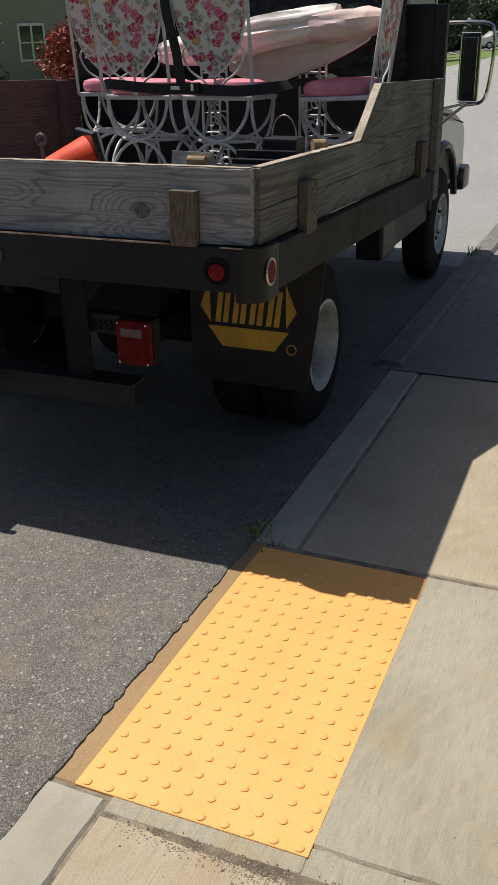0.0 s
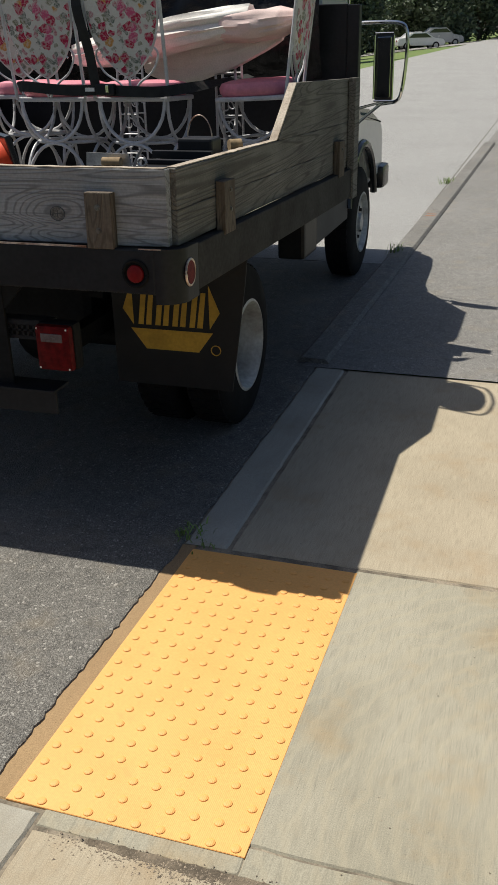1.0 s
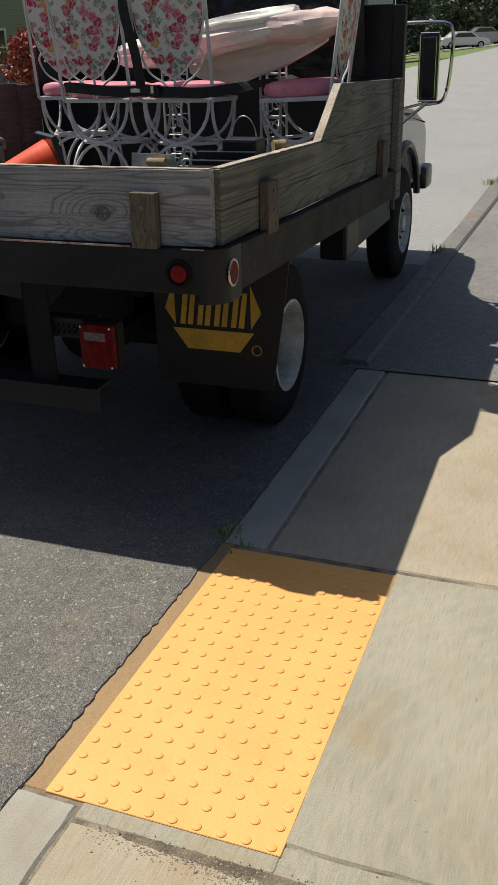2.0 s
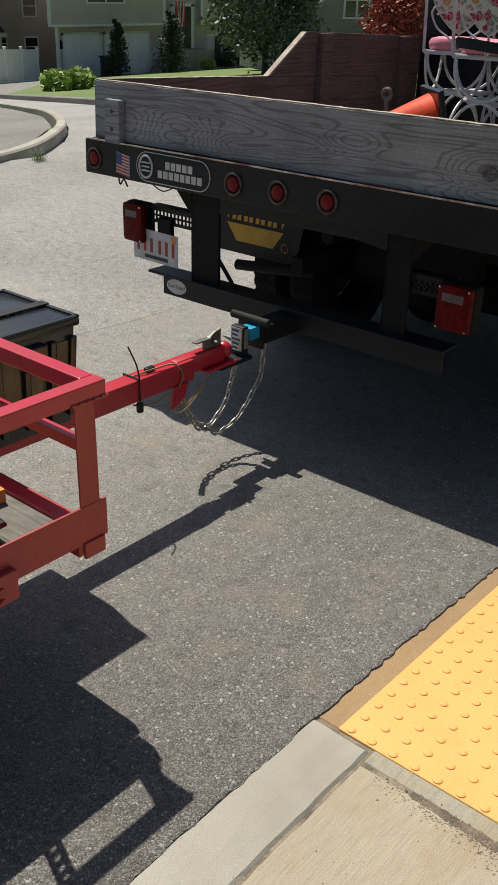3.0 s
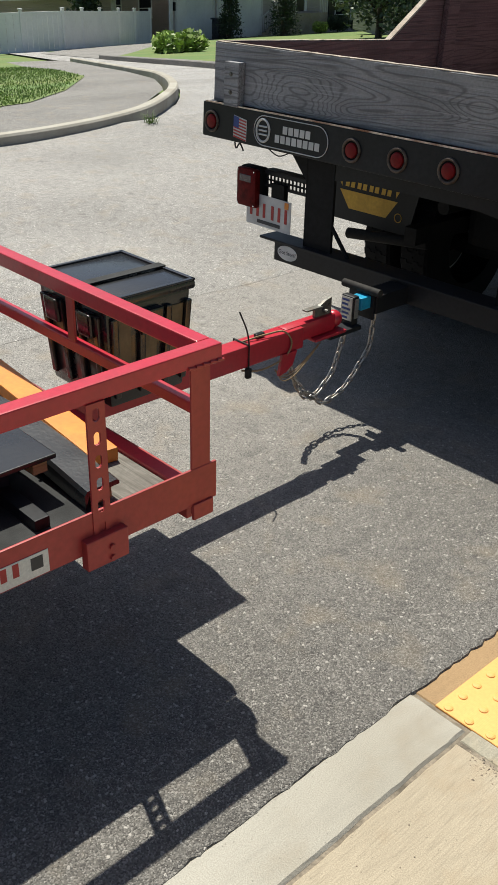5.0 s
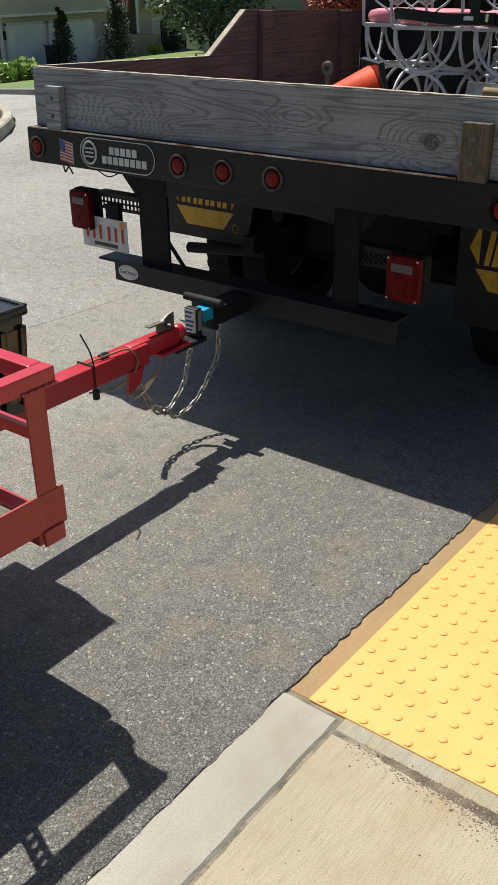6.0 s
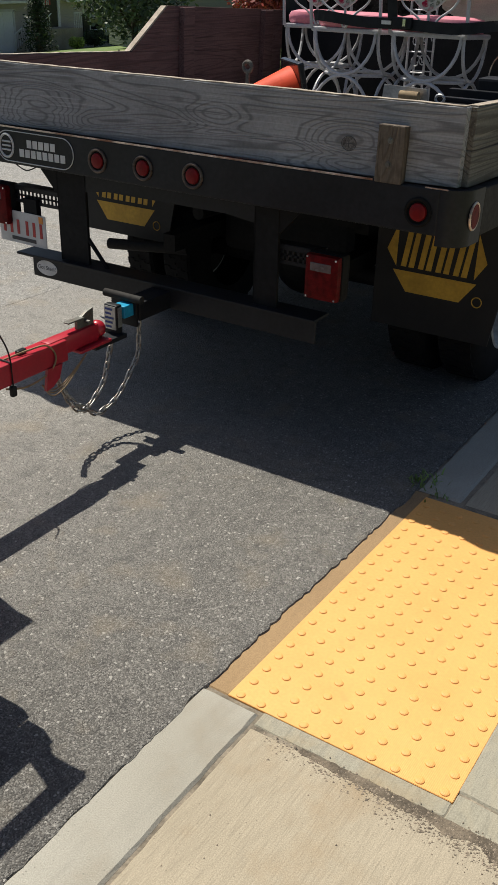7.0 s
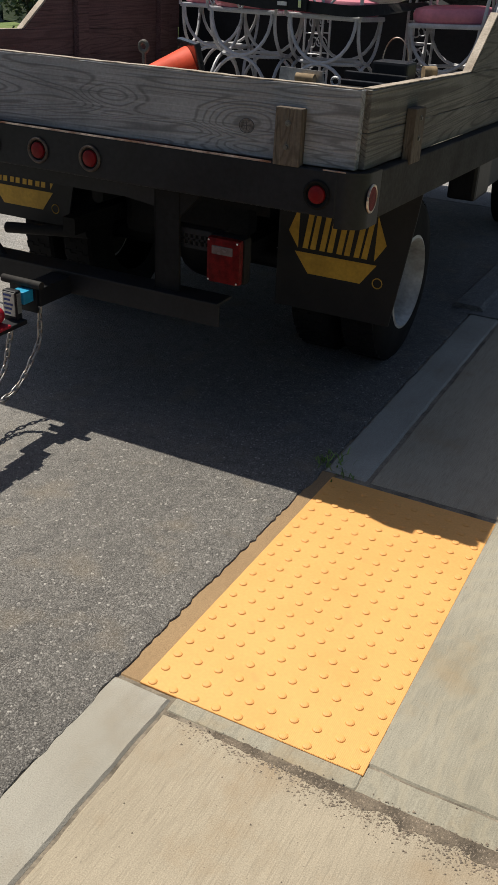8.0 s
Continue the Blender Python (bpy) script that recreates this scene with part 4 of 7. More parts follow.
for row, x0, n in ((0.975, -1.965, 5), (0.935, -2.01, 8)):
    for i in range(n):
        x = x0 + i * 0.0335
        on_rail("pale_bar", [(x, row - 0.016), (x + 0.0265, row - 0.016), (x + 0.0265, row + 0.016), (x, row + 0.016)], STICKER, 0.0008, 1.3572, maker)

# legs, bumper, hitch
for x0, x1 in ((-1.885, -1.72), (-0.87, -0.76)):
    bm = B()
    box(bm, x0, x1, 1.43, 1.445, 0.44, 0.88, 0.003)
    box(bm, x0, x0 + 0.012, 1.43, 1.53, 0.44, 0.88, 0.003)
    part("bumper_leg", bm, BLACK_FRAME, truck)
for tri in ([(-2.0, 0.89), (-1.88, 0.89), (-1.88, 0.76)], [(-0.65, 0.89), (-0.77, 0.89), (-0.77, 0.76)]):
    part("gusset", slab(B(), tri, 0.012, upright(1.445)), BLACK_FRAME, truck)
bm = B()
box(bm, -2.04, -0.57, 1.405, 1.418, 0.385, 0.475, 0.003)
box(bm, -2.13, -0.57, 1.395, 1.51, 0.470, 0.482, 0.003)
bumper = part("rear_bumper", bm, BLACK_STEEL, truck, "low black step bumper")
bm = B()
slab(bm, [(-1.955 + 0.062 * math.cos(t), 0.432 + 0.034 * math.sin(t)) for t in [2 * math.pi * i / 24 for i in range(24)]], 0.0015, upright(1.4055))
oval = part("sticker", bm, STICKER, bumper, "oval bumper sticker")
fc = bpy.data.curves.new("sticker_text", "FONT")
fc.body, fc.size, fc.align_x, fc.align_y, fc.extrude = "Got Steel?", 0.026, "CENTER", "CENTER", 0.0003
fc.materials.append(GREY_INK)
txt = new("sticker_text", fc)
txt.parent = oval
txt.matrix_basis = Matrix.Translation(Vector((-1.955, 1.4035, 0.432)) - Vector((TX, TY, 0))) @ Matrix.Rotation(radians(90), 4, "X")
part("brace", rod(B(), (-1.62, 1.44, 0.475), (-1.73, 1.44, 0.60), 0.009), BLACK_FRAME, truck)
bm = B()
box(bm, -1.40, -1.27, 1.20, 1.212, 0.36, 0.462, 0.003)
box(bm, -1.36, -1.26, 1.21, 1.52, 0.385, 0.458, 0.004)
receiver = part("hitch_receiver", bm, BLACK_STEEL, truck, "black hitch receiver with a cross bar")
part("cross_bar", rod(B(), (-1.43, 1.20, 0.478), (-1.24, 1.20, 0.478), 0.016, 14), DUSTY_OR_SHADE, receiver, "scuffed black cross bar", True)
bm = B()
box(bm, -1.345, -1.285, 1.145, 1.205, 0.408, 0.458, 0.004)
part("drawbar", bm, BLUE, receiver, "bright blue drawbar")
bm = B()
box(bm, -1.362, -1.296, 1.11, 1.145, 0.335, 0.468, 0.008)
box(bm, -1.345, -1.275, 0.96, 1.145, 0.333, 0.352, 0.004)
mount = part("ball_mount", bm, BLACK_STEEL, receiver)
bm = B()
box(bm, -1.357, -1.301, 1.107, 1.111, 0.368, 0.462)
box(bm, -1.2955, -1.2935, 1.117, 1.139, 0.378, 0.458)
dec = part("label_plate", bm, STEEL, mount, "scuffed silver and blue label")
for i in range(5):
    z = 0.375 + i * 0.018
    part("blue_bar", box(B(), -1.352, -1.322 + 0.006 * (i % 3), 1.1056, 1.1072, z, z + 0.008), BLUE_INK, dec)

# tail lamps, perforated arms, plate
for x0, x1, z0, z1, arm0, arm1 in ((-2.298, -2.168, 0.592, 0.770, -2.17, -1.87), (-0.624, -0.482, 0.562, 0.735, -0.80, -0.59)):
    hs = part("tail_lamp", box(B(), x0 - 0.006, x1 + 0.006, 1.425, 1.485, z0 - 0.004, z1 + 0.004, 0.02), BLACK_FRAME, truck, "rectangular red tail lamp in a black housing", True)
    part("red_lens", box(B(), x0, x1, 1.395, 1.432, z0, z1, 0.018), LENS_DARK, hs, "", True)
    part("clear_lens", box(B(), x0 + 0.025, x1 - 0.03, 1.3925, 1.41, z1 - 0.062, z1 - 0.030, 0.003), LENS_CLEAR, hs, "pale reversing window")
    for sx, sz in ((x0 + 0.012, z0 + 0.012), (x1 - 0.012, z0 + 0.012), (x0 + 0.012, z1 - 0.012), (x1 - 0.012, z1 - 0.012)):
        part("screw", rod(B(), (sx, 1.394, sz), (sx, 1.407, sz), 0.004, 8), CHROME, hs)
    bm = B()
    zt = z1 - 0.005
    box(bm, arm0, arm1, 1.45, 1.455, zt - 0.018, zt)
    box(bm, arm0, arm1, 1.45, 1.455, zt - 0.072, zt - 0.058)
    n = int((arm1 - arm0) / 0.022)
    for i in range(n + 1):
        x = arm0 + i * (arm1 - arm0) / n
        box(bm, x - 0.004, x + 0.004, 1.45, 1.455, zt - 0.06, zt - 0.015)
    box(bm, arm0, arm1, 1.45, 1.455, zt - 0.042, zt - 0.034)
    box(bm, arm0, arm1, 1.452, 1.51, zt - 0.002, zt + 0.003)
    part("lamp_arm", bm, BLACK_STEEL, truck, "perforated steel lamp arm")
PL = Matrix.Translation((-2.112, 1.43, 0.584)) @ Matrix.Rotation(radians(0.5), 4, "Y") @ Matrix.Translation((2.06, -1.43, -0.595))
bm = B()
box(bm, -2.205, -1.915, 1.428, 1.431, 0.522, 0.668, 0.001)
plate = part("number_plate", bm, STICKER, truck, "white plate with red and dark bars", m=PL)
for i in range(6):
    part("red_bar", box(B(), -2.180 + i * 0.043 + (0.012 if i > 2 else 0), -2.164 + i * 0.043 + (0.012 if i > 2 else 0), 1.4262, 1.4276, 0.565, 0.630), RED_INK, plate, m=PL)
part("dark_bar", box(B(), -2.13, -1.98, 1.4262, 1.4276, 0.536, 0.552), GREY_INK, plate, m=PL)
part("tag", box(B(), -1.955, -1.93, 1.4262, 1.4276, 0.632, 0.662), ORANGE, plate, m=PL)
part("plate_bracket", box(B(), -2.10, -2.02, 1.433, 1.46, 0.64, 0.72), BLACK_FRAME, truck)
bm = B()
tube(bm, smoothed([(-2.36, 1.44, 0.87), (-2.35, 1.44, 0.835), (-2.325, 1.44, 0.86), (-2.30, 1.44, 0.83)]), 0.004, 5)
tube(bm, smoothed([(-2.16, 1.45, 0.87), (-2.08, 1.45, 0.84), (-2.0, 1.45, 0.87)]), 0.003, 5)
part("loose_wire", bm, BLACK_MATT, truck)

# mud flaps with a plain yellow emblem
for side in (-1, 1):
    cx = -1.295 + side * 0.865
    low = 0.385 if side < 0 else 0.22
    fl = part("mud_flap", slab(B(), [(cx - (0.37 if side < 0 else 0.28), low), (cx + 0.275, low), (cx + 0.345, 0.70), (cx + 0.36, 0.84), (cx - (0.37 if side < 0 else 0.28), 0.84)], 0.01, upright(2.21)), FLAP, truck, "black rubber mud flap with a yellow hexagon emblem")
    c = cx
    bits = [[(c - 0.229, 0.570), (c - 0.180, 0.695), (c - 0.180, 0.499)], [(c + 0.180, 0.695), (c + 0.229, 0.575), (c + 0.180, 0.499)],
            [(c - 0.194, 0.483), (c + 0.194, 0.483), (c + 0.125, 0.390), (c - 0.125, 0.390)]]
    for i in range(4):
        x = c - 0.158 + i * 0.081
        bits.append([(x, 0.502), (x + 0.025, 0.502), (x + 0.053, 0.695), (x + 0.028, 0.695)])
        bits.append([(x + 0.036, 0.502), (x + 0.062, 0.502), (x + 0.082, 0.66), (x + 0.060, 0.66)])
    up = 0.06 if side < 0 else 0.0
    for b in bits:
        part("yellow_shape", slab(B(), [(p, q + up) for p, q in b], 0.001, upright(2.1995)), FLAP_YELLOW, fl)
    part("small_ring", tube(B(), [(c + 0.205 + 0.022 * math.cos(t), 2.199, 0.405 + up + 0.022 * math.sin(t)) for t in [2 * math.pi * i / 16 for i in range(16)]], 0.0025, 5, True), FLAP_YELLOW, fl)
    part("flap_hanger", box(B(), cx - 0.28, cx + 0.28, 2.19, 2.225, 0.83, 0.87), BLACK_FRAME, truck)


ROAD = -0.0826  # height of the road in the drawing of the rig


def wheel(x_out, side, y, r, rim_r, wide, deep, name="wheel"):
    """A tyre with tread blocks round a dished rim; side +1 shows its outer face to +x."""
    z = r + ROAD
    prof = [(0, rim_r + 0.005), (0.004, rim_r + 0.03), (-0.006, r - 0.06), (-0.02, r - 0.012), (-0.035, r), (-wide + 0.035, r), (-wide + 0.02, r - 0.012), (-wide, rim_r)]
    bm = B()
    n = 48
    rings = [[bm.verts.new((x_out + side * u, y + q * math.cos(2 * math.pi * i / n), z + q * math.sin(2 * math.pi * i / n))) for i in range(n)] for u, q in prof]
    for a, b in zip(rings, rings[1:]):
        for i in range(n):
            bm.faces.new((a[i], a[(i + 1) % n], b[(i + 1) % n], b[i]))
    w = part(name, bm, RUBBER, truck, "black road tyre", True)
    bm = B()
    for i in range(40):
        t = 2 * math.pi * i / 40
        for k in range(4):
            u = -0.03 - (wide - 0.06) * (k + 0.5) / 4
            m = Matrix.Translation((x_out + side * u, y, z)) @ Matrix.Rotation(t + 0.04 * (k % 2), 4, "X") @ Matrix.Translation((0, 0, r))
            box(bm, -0.019, 0.019, -0.018, 0.018, -0.006, 0.004, 0, m)
    part("tread", bm, RUBBER, w)
    bm = B()
    rp = [(0.004, rim_r + 0.012), (0.008, rim_r), (-0.01, rim_r - 0.012), (-0.05, rim_r - 0.025), (-deep, rim_r - 0.035), (-deep - 0.004, rim_r - 0.05)]
    rings = [[bm.verts.new((x_out + side * u, y + q * math.cos(2 * math.pi * i / n), z + q * math.sin(2 * math.pi * i / n))) for i in range(n)] for u, q in rp]
    for a, b in zip(rings, rings[1:]):
        for i in range(n):
            bm.faces.new((a[i], a[(i + 1) % n], b[(i + 1) % n], b[i]))
    part("rim", bm, WHITE_RIM, w, "dished white steel rim", True)
    bm = B()
    rp = [(-deep - 0.004, rim_r - 0.04), (-deep - 0.012, 0.075), (-deep + 0.03, 0.058), (-deep + 0.035, 0.001)]
    rings = [[bm.verts.new((x_out + side * u, y + q * math.cos(2 * math.pi * i / n), z + q * math.sin(2 * math.pi * i / n))) for i in range(n)] for u, q in rp]
    for a, b in zip(rings, rings[1:]):
        for i in range(n):
            bm.faces.new((a[i], a[(i + 1) % n], b[(i + 1) % n], b[i]))
    # deep discs turn dark: shade inside the dish, with some grime, put into colour
    part("wheel_disc", bm, DUSTY_OR_SHADE if deep > 0.04 else WHITE_RIM, w, "", True)
    for i in range(8):
        t = 2 * math.pi * i / 8
        part("wheel_nut", rod(B(), (x_out - side * (deep + 0.01), y + 0.11 * math.cos(t), z + 0.11 * math.sin(t)), (x_out - side * (deep - 0.012), y + 0.11 * math.cos(t), z + 0.11 * math.sin(t)), 0.012, 6), DUSTY_OR_SHADE, w)


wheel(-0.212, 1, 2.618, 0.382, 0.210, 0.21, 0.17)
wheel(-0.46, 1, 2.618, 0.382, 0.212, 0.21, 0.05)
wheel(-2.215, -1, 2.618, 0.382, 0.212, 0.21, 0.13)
wheel(-1.97, -1, 2.618, 0.382, 0.212, 0.21, 0.05)
wheel(-0.275, 1, 5.62, 0.400, 0.212, 0.22, 0.03)
wheel(-2.26, -1, 5.62, 0.400, 0.212, 0.22, 0.03)
bm = B()
rod(bm, (-2.1, 2.6, 0.30), (-0.36, 2.6, 0.30), 0.05, 12)
bmesh.ops.create_uvsphere(bm, u_segments=16, v_segments=10, radius=0.17, matrix=Matrix.Translation((TX, 2.6, 0.31)))
part("rear_axle", bm, BLACK_FRAME, truck, smooth=True)
part("front_axle", box(B(), -2.1, -0.45, 5.57, 5.67, 0.32, 0.40), BLACK_FRAME, truck)
for x in (-1.72, -0.84):
    part("chassis_rail", box(B(), x - 0.035, x + 0.035, 2.3, 6.3, 0.58, 0.78), BLACK_FRAME, truck)
part("rear_crossmember", box(B(), -1.72, -0.84, 2.3, 2.36, 0.60, 0.86), BLACK_FRAME, truck)
for x in (-1.72, -0.84):
    part("leaf_spring", box(B(), x - 0.035, x + 0.035, 2.0, 3.2, 0.42, 0.50), BLACK_FRAME, truck)
part("tail_pipe", rod(B(), (-2.19, 2.10, 0.357), (-1.70, 2.13, 0.40), 0.028, 14), BLACK_FRAME, truck, "black steel tail pipe", True)
part("exhaust", rod(B(), (-1.62, 2.1, 0.60), (-1.55, 3.9, 0.6), 0.035, 12), BLACK_FRAME, truck)
part("fuel_tank", box(B(), -1.66, -0.90, 2.37, 3.2, 0.36, 0.86, 0.05), BLACK_FRAME, truck)
# unseen block, added to stop sun and sight lines passing under the bed
part("side_tank", box(B(), -2.42, -1.90, 3.02, 4.25, 0.17, 0.86, 0.06), BLACK_FRAME, truck, "black block added under the far side of the bed to keep sun out")
part("running_box", box(B(), -0.36, -0.20, 3.62, 3.92, 0.48, 0.82, 0.02), BLACK_STEEL, truck, "black side box under the bed")

# headboard and cab
bed("headboard", box(B(), -2.44, -0.10, 4.16, 4.20, 0.96, 1.905, 0.006), BLACK_STEEL, "black headboard behind the cab")
bed("headboard_post", box(B(), -0.10, -0.03, 4.15, 4.22, 0.90, 1.90, 0.006), BLACK_STEEL)
bm = B()
wheel_y, arch = 5.62, 0.47
prof = [(4.225, 0.62), (4.225, 1.12), (4.24, 1.16), (4.32, 1.88), (4.46, 1.93), (5.05, 1.92), (5.42, 1.22), (5.55, 1.14), (6.1, 1.09), (6.42, 1.0), (6.50, 0.90), (6.52, 0.55)]
prof += [(wheel_y + arch * math.cos(radians(a)), 0.40 + arch * math.sin(radians(a))) for a in range(15, 170, 12)]
prof += [(5.1, 0.45), (4.5, 0.45)]
slab(bm, prof, 1.98, facing_x(-2.27))
bmesh.ops.bevel(bm, geom=[e for e in bm.edges if abs((e.verts[0].co - e.verts[1].co).x) < 0.01], offset=0.05, segments=3, affect="EDGES")
cab = part("cab", bm, TRUCK_WHITE, truck, "white pickup cab with a rounded bonnet", True)
part("side_window", slab(B(), [(4.55, 1.2), (5.28, 1.2), (5.0, 1.78), (4.58, 1.78)], 0.004, facing_x(-0.293)), GLASS_DARK, cab)
part("rear_window", box(B(), -2.0, -0.55, 4.262, 4.272, 1.28, 1.70, 0.002), GLASS_DARK, cab)
bm = B()
tube(bm, [(-0.282, wheel_y + (arch + 0.02) * math.cos(radians(a)), 0.40 + (arch + 0.02) * math.sin(radians(a))) for a in range(8, 176, 8)], 0.028, 8)
part("wheel_flare", bm, BLACK_PLASTIC, cab, "dark wheel arch lip", True)
part("wheel_well", box(B(), -2.15, -0.38, wheel_y - arch, wheel_y + arch, 0.45, 0.90, 0.05), BLACK_FRAME, cab)
bm = B()
slab(bm, [(5.38, 1.03), (5.38, 1.31), (5.44, 1.225), (5.56, 1.146), (6.1, 1.096), (6.42, 1.008), (6.40, 0.93)], 1.986, facing_x(-2.273))
bmesh.ops.bevel(bm, geom=[e for e in bm.edges if abs((e.verts[0].co - e.verts[1].co).x) < 0.01], offset=0.05, segments=3, affect="EDGES")
part("bonnet", bm, BONNET_GREEN, cab, "glossy dark green bonnet", True)
part("front_bumper", box(B(), -2.30, -0.24, 6.30, 6.56, 0.46, 0.64, 0.03), BLACK_PLASTIC, truck, "black front bumper", True)
# dark panel: the shaded, road-reflecting lower side of the white cab, put into colour
part("sill_panel", box(B(), -0.30, -0.282, 4.235, 5.13, 0.435, 0.86, 0.006), CAB_SHADE, cab, "dark panel standing for shade and road reflection on the white cab side")
part("badge", box(B(), -0.291, -0.284, 5.14, 5.30, 0.90, 0.95), BLACK_STEEL, cab)
MIR = Matrix.Translation((-0.05, 5.12, 0)) @ Matrix.Rotation(radians(-0.5), 4, "Z") @ Matrix.Translation((0.05, -5.12, 0))
mir = part("door_mirror", box(B(), -0.115, 0.012, 5.10, 5.15, 1.225, 1.64, 0.022), BLACK_PLASTIC, truck, "tall towing mirror on a bent chrome arm", True, MIR)
part("mirror_glass", box(B(), -0.098, -0.005, 5.094, 5.099, 1.247, 1.618, 0.003), MIRROR, mir, "", False, MIR)
bm = B()
for zz in (1.225, 1.64):
    tube(bm, [(-0.112, 5.097, zz), (0.009, 5.097, zz)], 0.006, 6)
for xx in (-0.114, 0.011):
    tube(bm, [(xx, 5.097, 1.237), (xx, 5.097, 1.628)], 0.006, 6)
part("mirror_rim", bm, CHROME, mir, "", True, MIR)
bm = B()
tube(bm, smoothed([(-0.33, 5.2, 1.70), (-0.15, 5.14, 1.705), (0.03, 5.12, 1.70), (0.085, 5.12, 1.66), (0.095, 5.12, 1.55), (0.08, 5.12, 1.35), (0.05, 5.12, 1.235), (-0.02, 5.13, 1.21), (-0.10, 5.18, 1.20)]), 0.012, 8)
tube(bm, smoothed([(-0.05, 5.14, 1.22), (-0.18, 5.2, 1.12), (-0.33, 5.3, 1.0)]), 0.011, 8)
tube(bm, smoothed([(-0.06, 5.14, 1.215), (-0.2, 5.18, 1.18), (-0.33, 5.2, 1.15)]), 0.009, 8)
part("mirror_arm", bm, CHROME, mir, "", True)
part("aerial", rod(B(), (-0.34, 5.35, 1.15), (-0.33, 5.30, 1.85), 0.003, 6), CHROME, cab)

# ---- load on the truck ----
FLOOR = 1.0


def deck_z(y):
    return 1.0 - 0.0367 * (y - TY) - 0.001


def chair(at, turn, label):
    """A wrought-iron chair facing local +y: sweeping bar legs, a padded seat, a shield-shaped back."""
    ob = thing("garden_chair", (0, 0, 0), label, "chair", "garden chairs on the truck")
    w, d = 0.175, 0.175
    for sx, sy, axis in ((0, -d, "x"), (0, d, "x"), (-w, 0, "y"), (w, 0, "y")):
        p = lambda u, z: (u, sy, z) if axis == "x" else (sx, u, z)
        bm = B()
        tube(bm, [p(u, z) for u, z in arc(0, 0.425, 0.165, 0.195, 180, 360)], 0.0085, 7)
        part("seat_hoop", bm, IRON_WHITE, ob, "", True)
        bm = B()
        tube(bm, [p(u, z) for u, z in arc(0, 0.0, 0.17, 0.225, 0, 180)], 0.0085, 7)
        part("leg_hoop", bm, IRON_WHITE, ob, "", True)
    part("ring", tube(B(), [(0.165 * math.cos(t), 0.165 * math.sin(t), 0.228) for t in [2 * math.pi * i / 28 for i in range(28)]], 0.008, 7, True), IRON_WHITE, ob, "", True)
    bm = B()
    box(bm, -0.19, 0.19, -0.18, 0.18, 0.418, 0.440, 0.008)
    part("seat_frame", bm, IRON_WHITE, ob)
    bm = B()
    n = 32
    rings = []
    for q, z in ((0.97, 0.441), (1.03, 0.455), (1.04, 0.480), (0.98, 0.500), (0.78, 0.510), (0.3, 0.514)):
        rings.append([bm.verts.new((0.185 * q * math.copysign(abs(math.cos(t)) ** 0.55, math.cos(t)), 0.178 * q * math.copysign(abs(math.sin(t)) ** 0.55, math.sin(t)), z)) for t in [2 * math.pi * i / n for i in range(n)]])
    for a, b in zip(rings, rings[1:]):
        for i in range(n):
            bm.faces.new((a[i], a[(i + 1) % n], b[(i + 1) % n], b[i]))
    bm.faces.new(rings[-1]), bm.faces.new(rings[0])
    part("seat_pad", bm, PINK, ob, "pink vinyl seat pad", True)
    lean = lambda z: -0.178 - 0.17 * max(0, z - 0.44)
    for s in (-1, 1):
        pts = [(s * 0.188, lean(z), z) for z in (0.43, 0.6, 0.8, 1.0)] + [(s * 0.172, lean(1.08), 1.08), (s * 0.10, lean(1.13), 1.13), (0, lean(1.15), 1.15)]
        part("upright", tube(B(), smoothed(pts), 0.0085, 7), IRON_WHITE, ob, "", True)
        sc = [(s * 0.005, lean(0.5), 0.44), (s * 0.05, lean(0.5), 0.50), (s * 0.12, lean(0.56), 0.55), (s * 0.155, lean(0.6), 0.62), (s * 0.135, lean(0.64), 0.655), (s * 0.112, lean(0.63), 0.635), (s * 0.125, lean(0.61), 0.615)]
        part("scroll", tube(B(), smoothed(sc), 0.0055, 6), IRON_WHITE, ob, "", True)
    half = [(0, 0.530), (0.05, 0.56), (0.118, 0.635), (0.158, 0.725), (0.174, 0.83), (0.17, 0.93), (0.142, 1.01), (0.09, 1.06), (0, 1.08)]
    ol = [(p[0], p[1]) for p in smoothed([(a, b, 0) for a, b in half], 4)]
    ol = ol + [(-a, b) for a, b in reversed(ol[1:-1])]
    bm = B()
    cen = [bm.verts.new((0, lean(0.83) + o, 0.83)) for o in (-0.022, 0.022)]
    fr, bk = ([bm.verts.new((x, lean(z) + o, z)) for x, z in ol] for o in (-0.008, 0.008))
    n = len(ol)
    for i in range(n):
        j = (i + 1) % n
        bm.faces.new((fr[i], fr[j], cen[0])), bm.faces.new((bk[i], bk[j], cen[1])), bm.faces.new((fr[i], fr[j], bk[j], bk[i]))
    part("back_panel", bm, FLORAL, ob, "padded back in floral red and white cloth", True)
    part("back_rim", tube(B(), [(x, lean(z), z) for x, z in ol], 0.008, 7, True), IRON_WHITE, ob, "", True)
    part("back_stem", rod(B(), (0, lean(0.44), 0.44), (0, lean(0.535), 0.535), 0.006, 6), IRON_WHITE, ob)
    ob.matrix_basis = pose(*at, -2.1, 0, turn) @ Matrix.Scale(1.035, 4)
    return ob


first = chair((-1.365, 3.18, deck_z(3.18)), 0, "white wrought-iron chair with pink seat and floral back")
for at, turn in (((-0.925, 3.18), 2), ((-1.84, 3.66), 14), ((-0.385, 3.48), 92)):
    copy_thing(first, pose(at[0], at[1], deck_z(at[1]), -2.1, 0, turn))


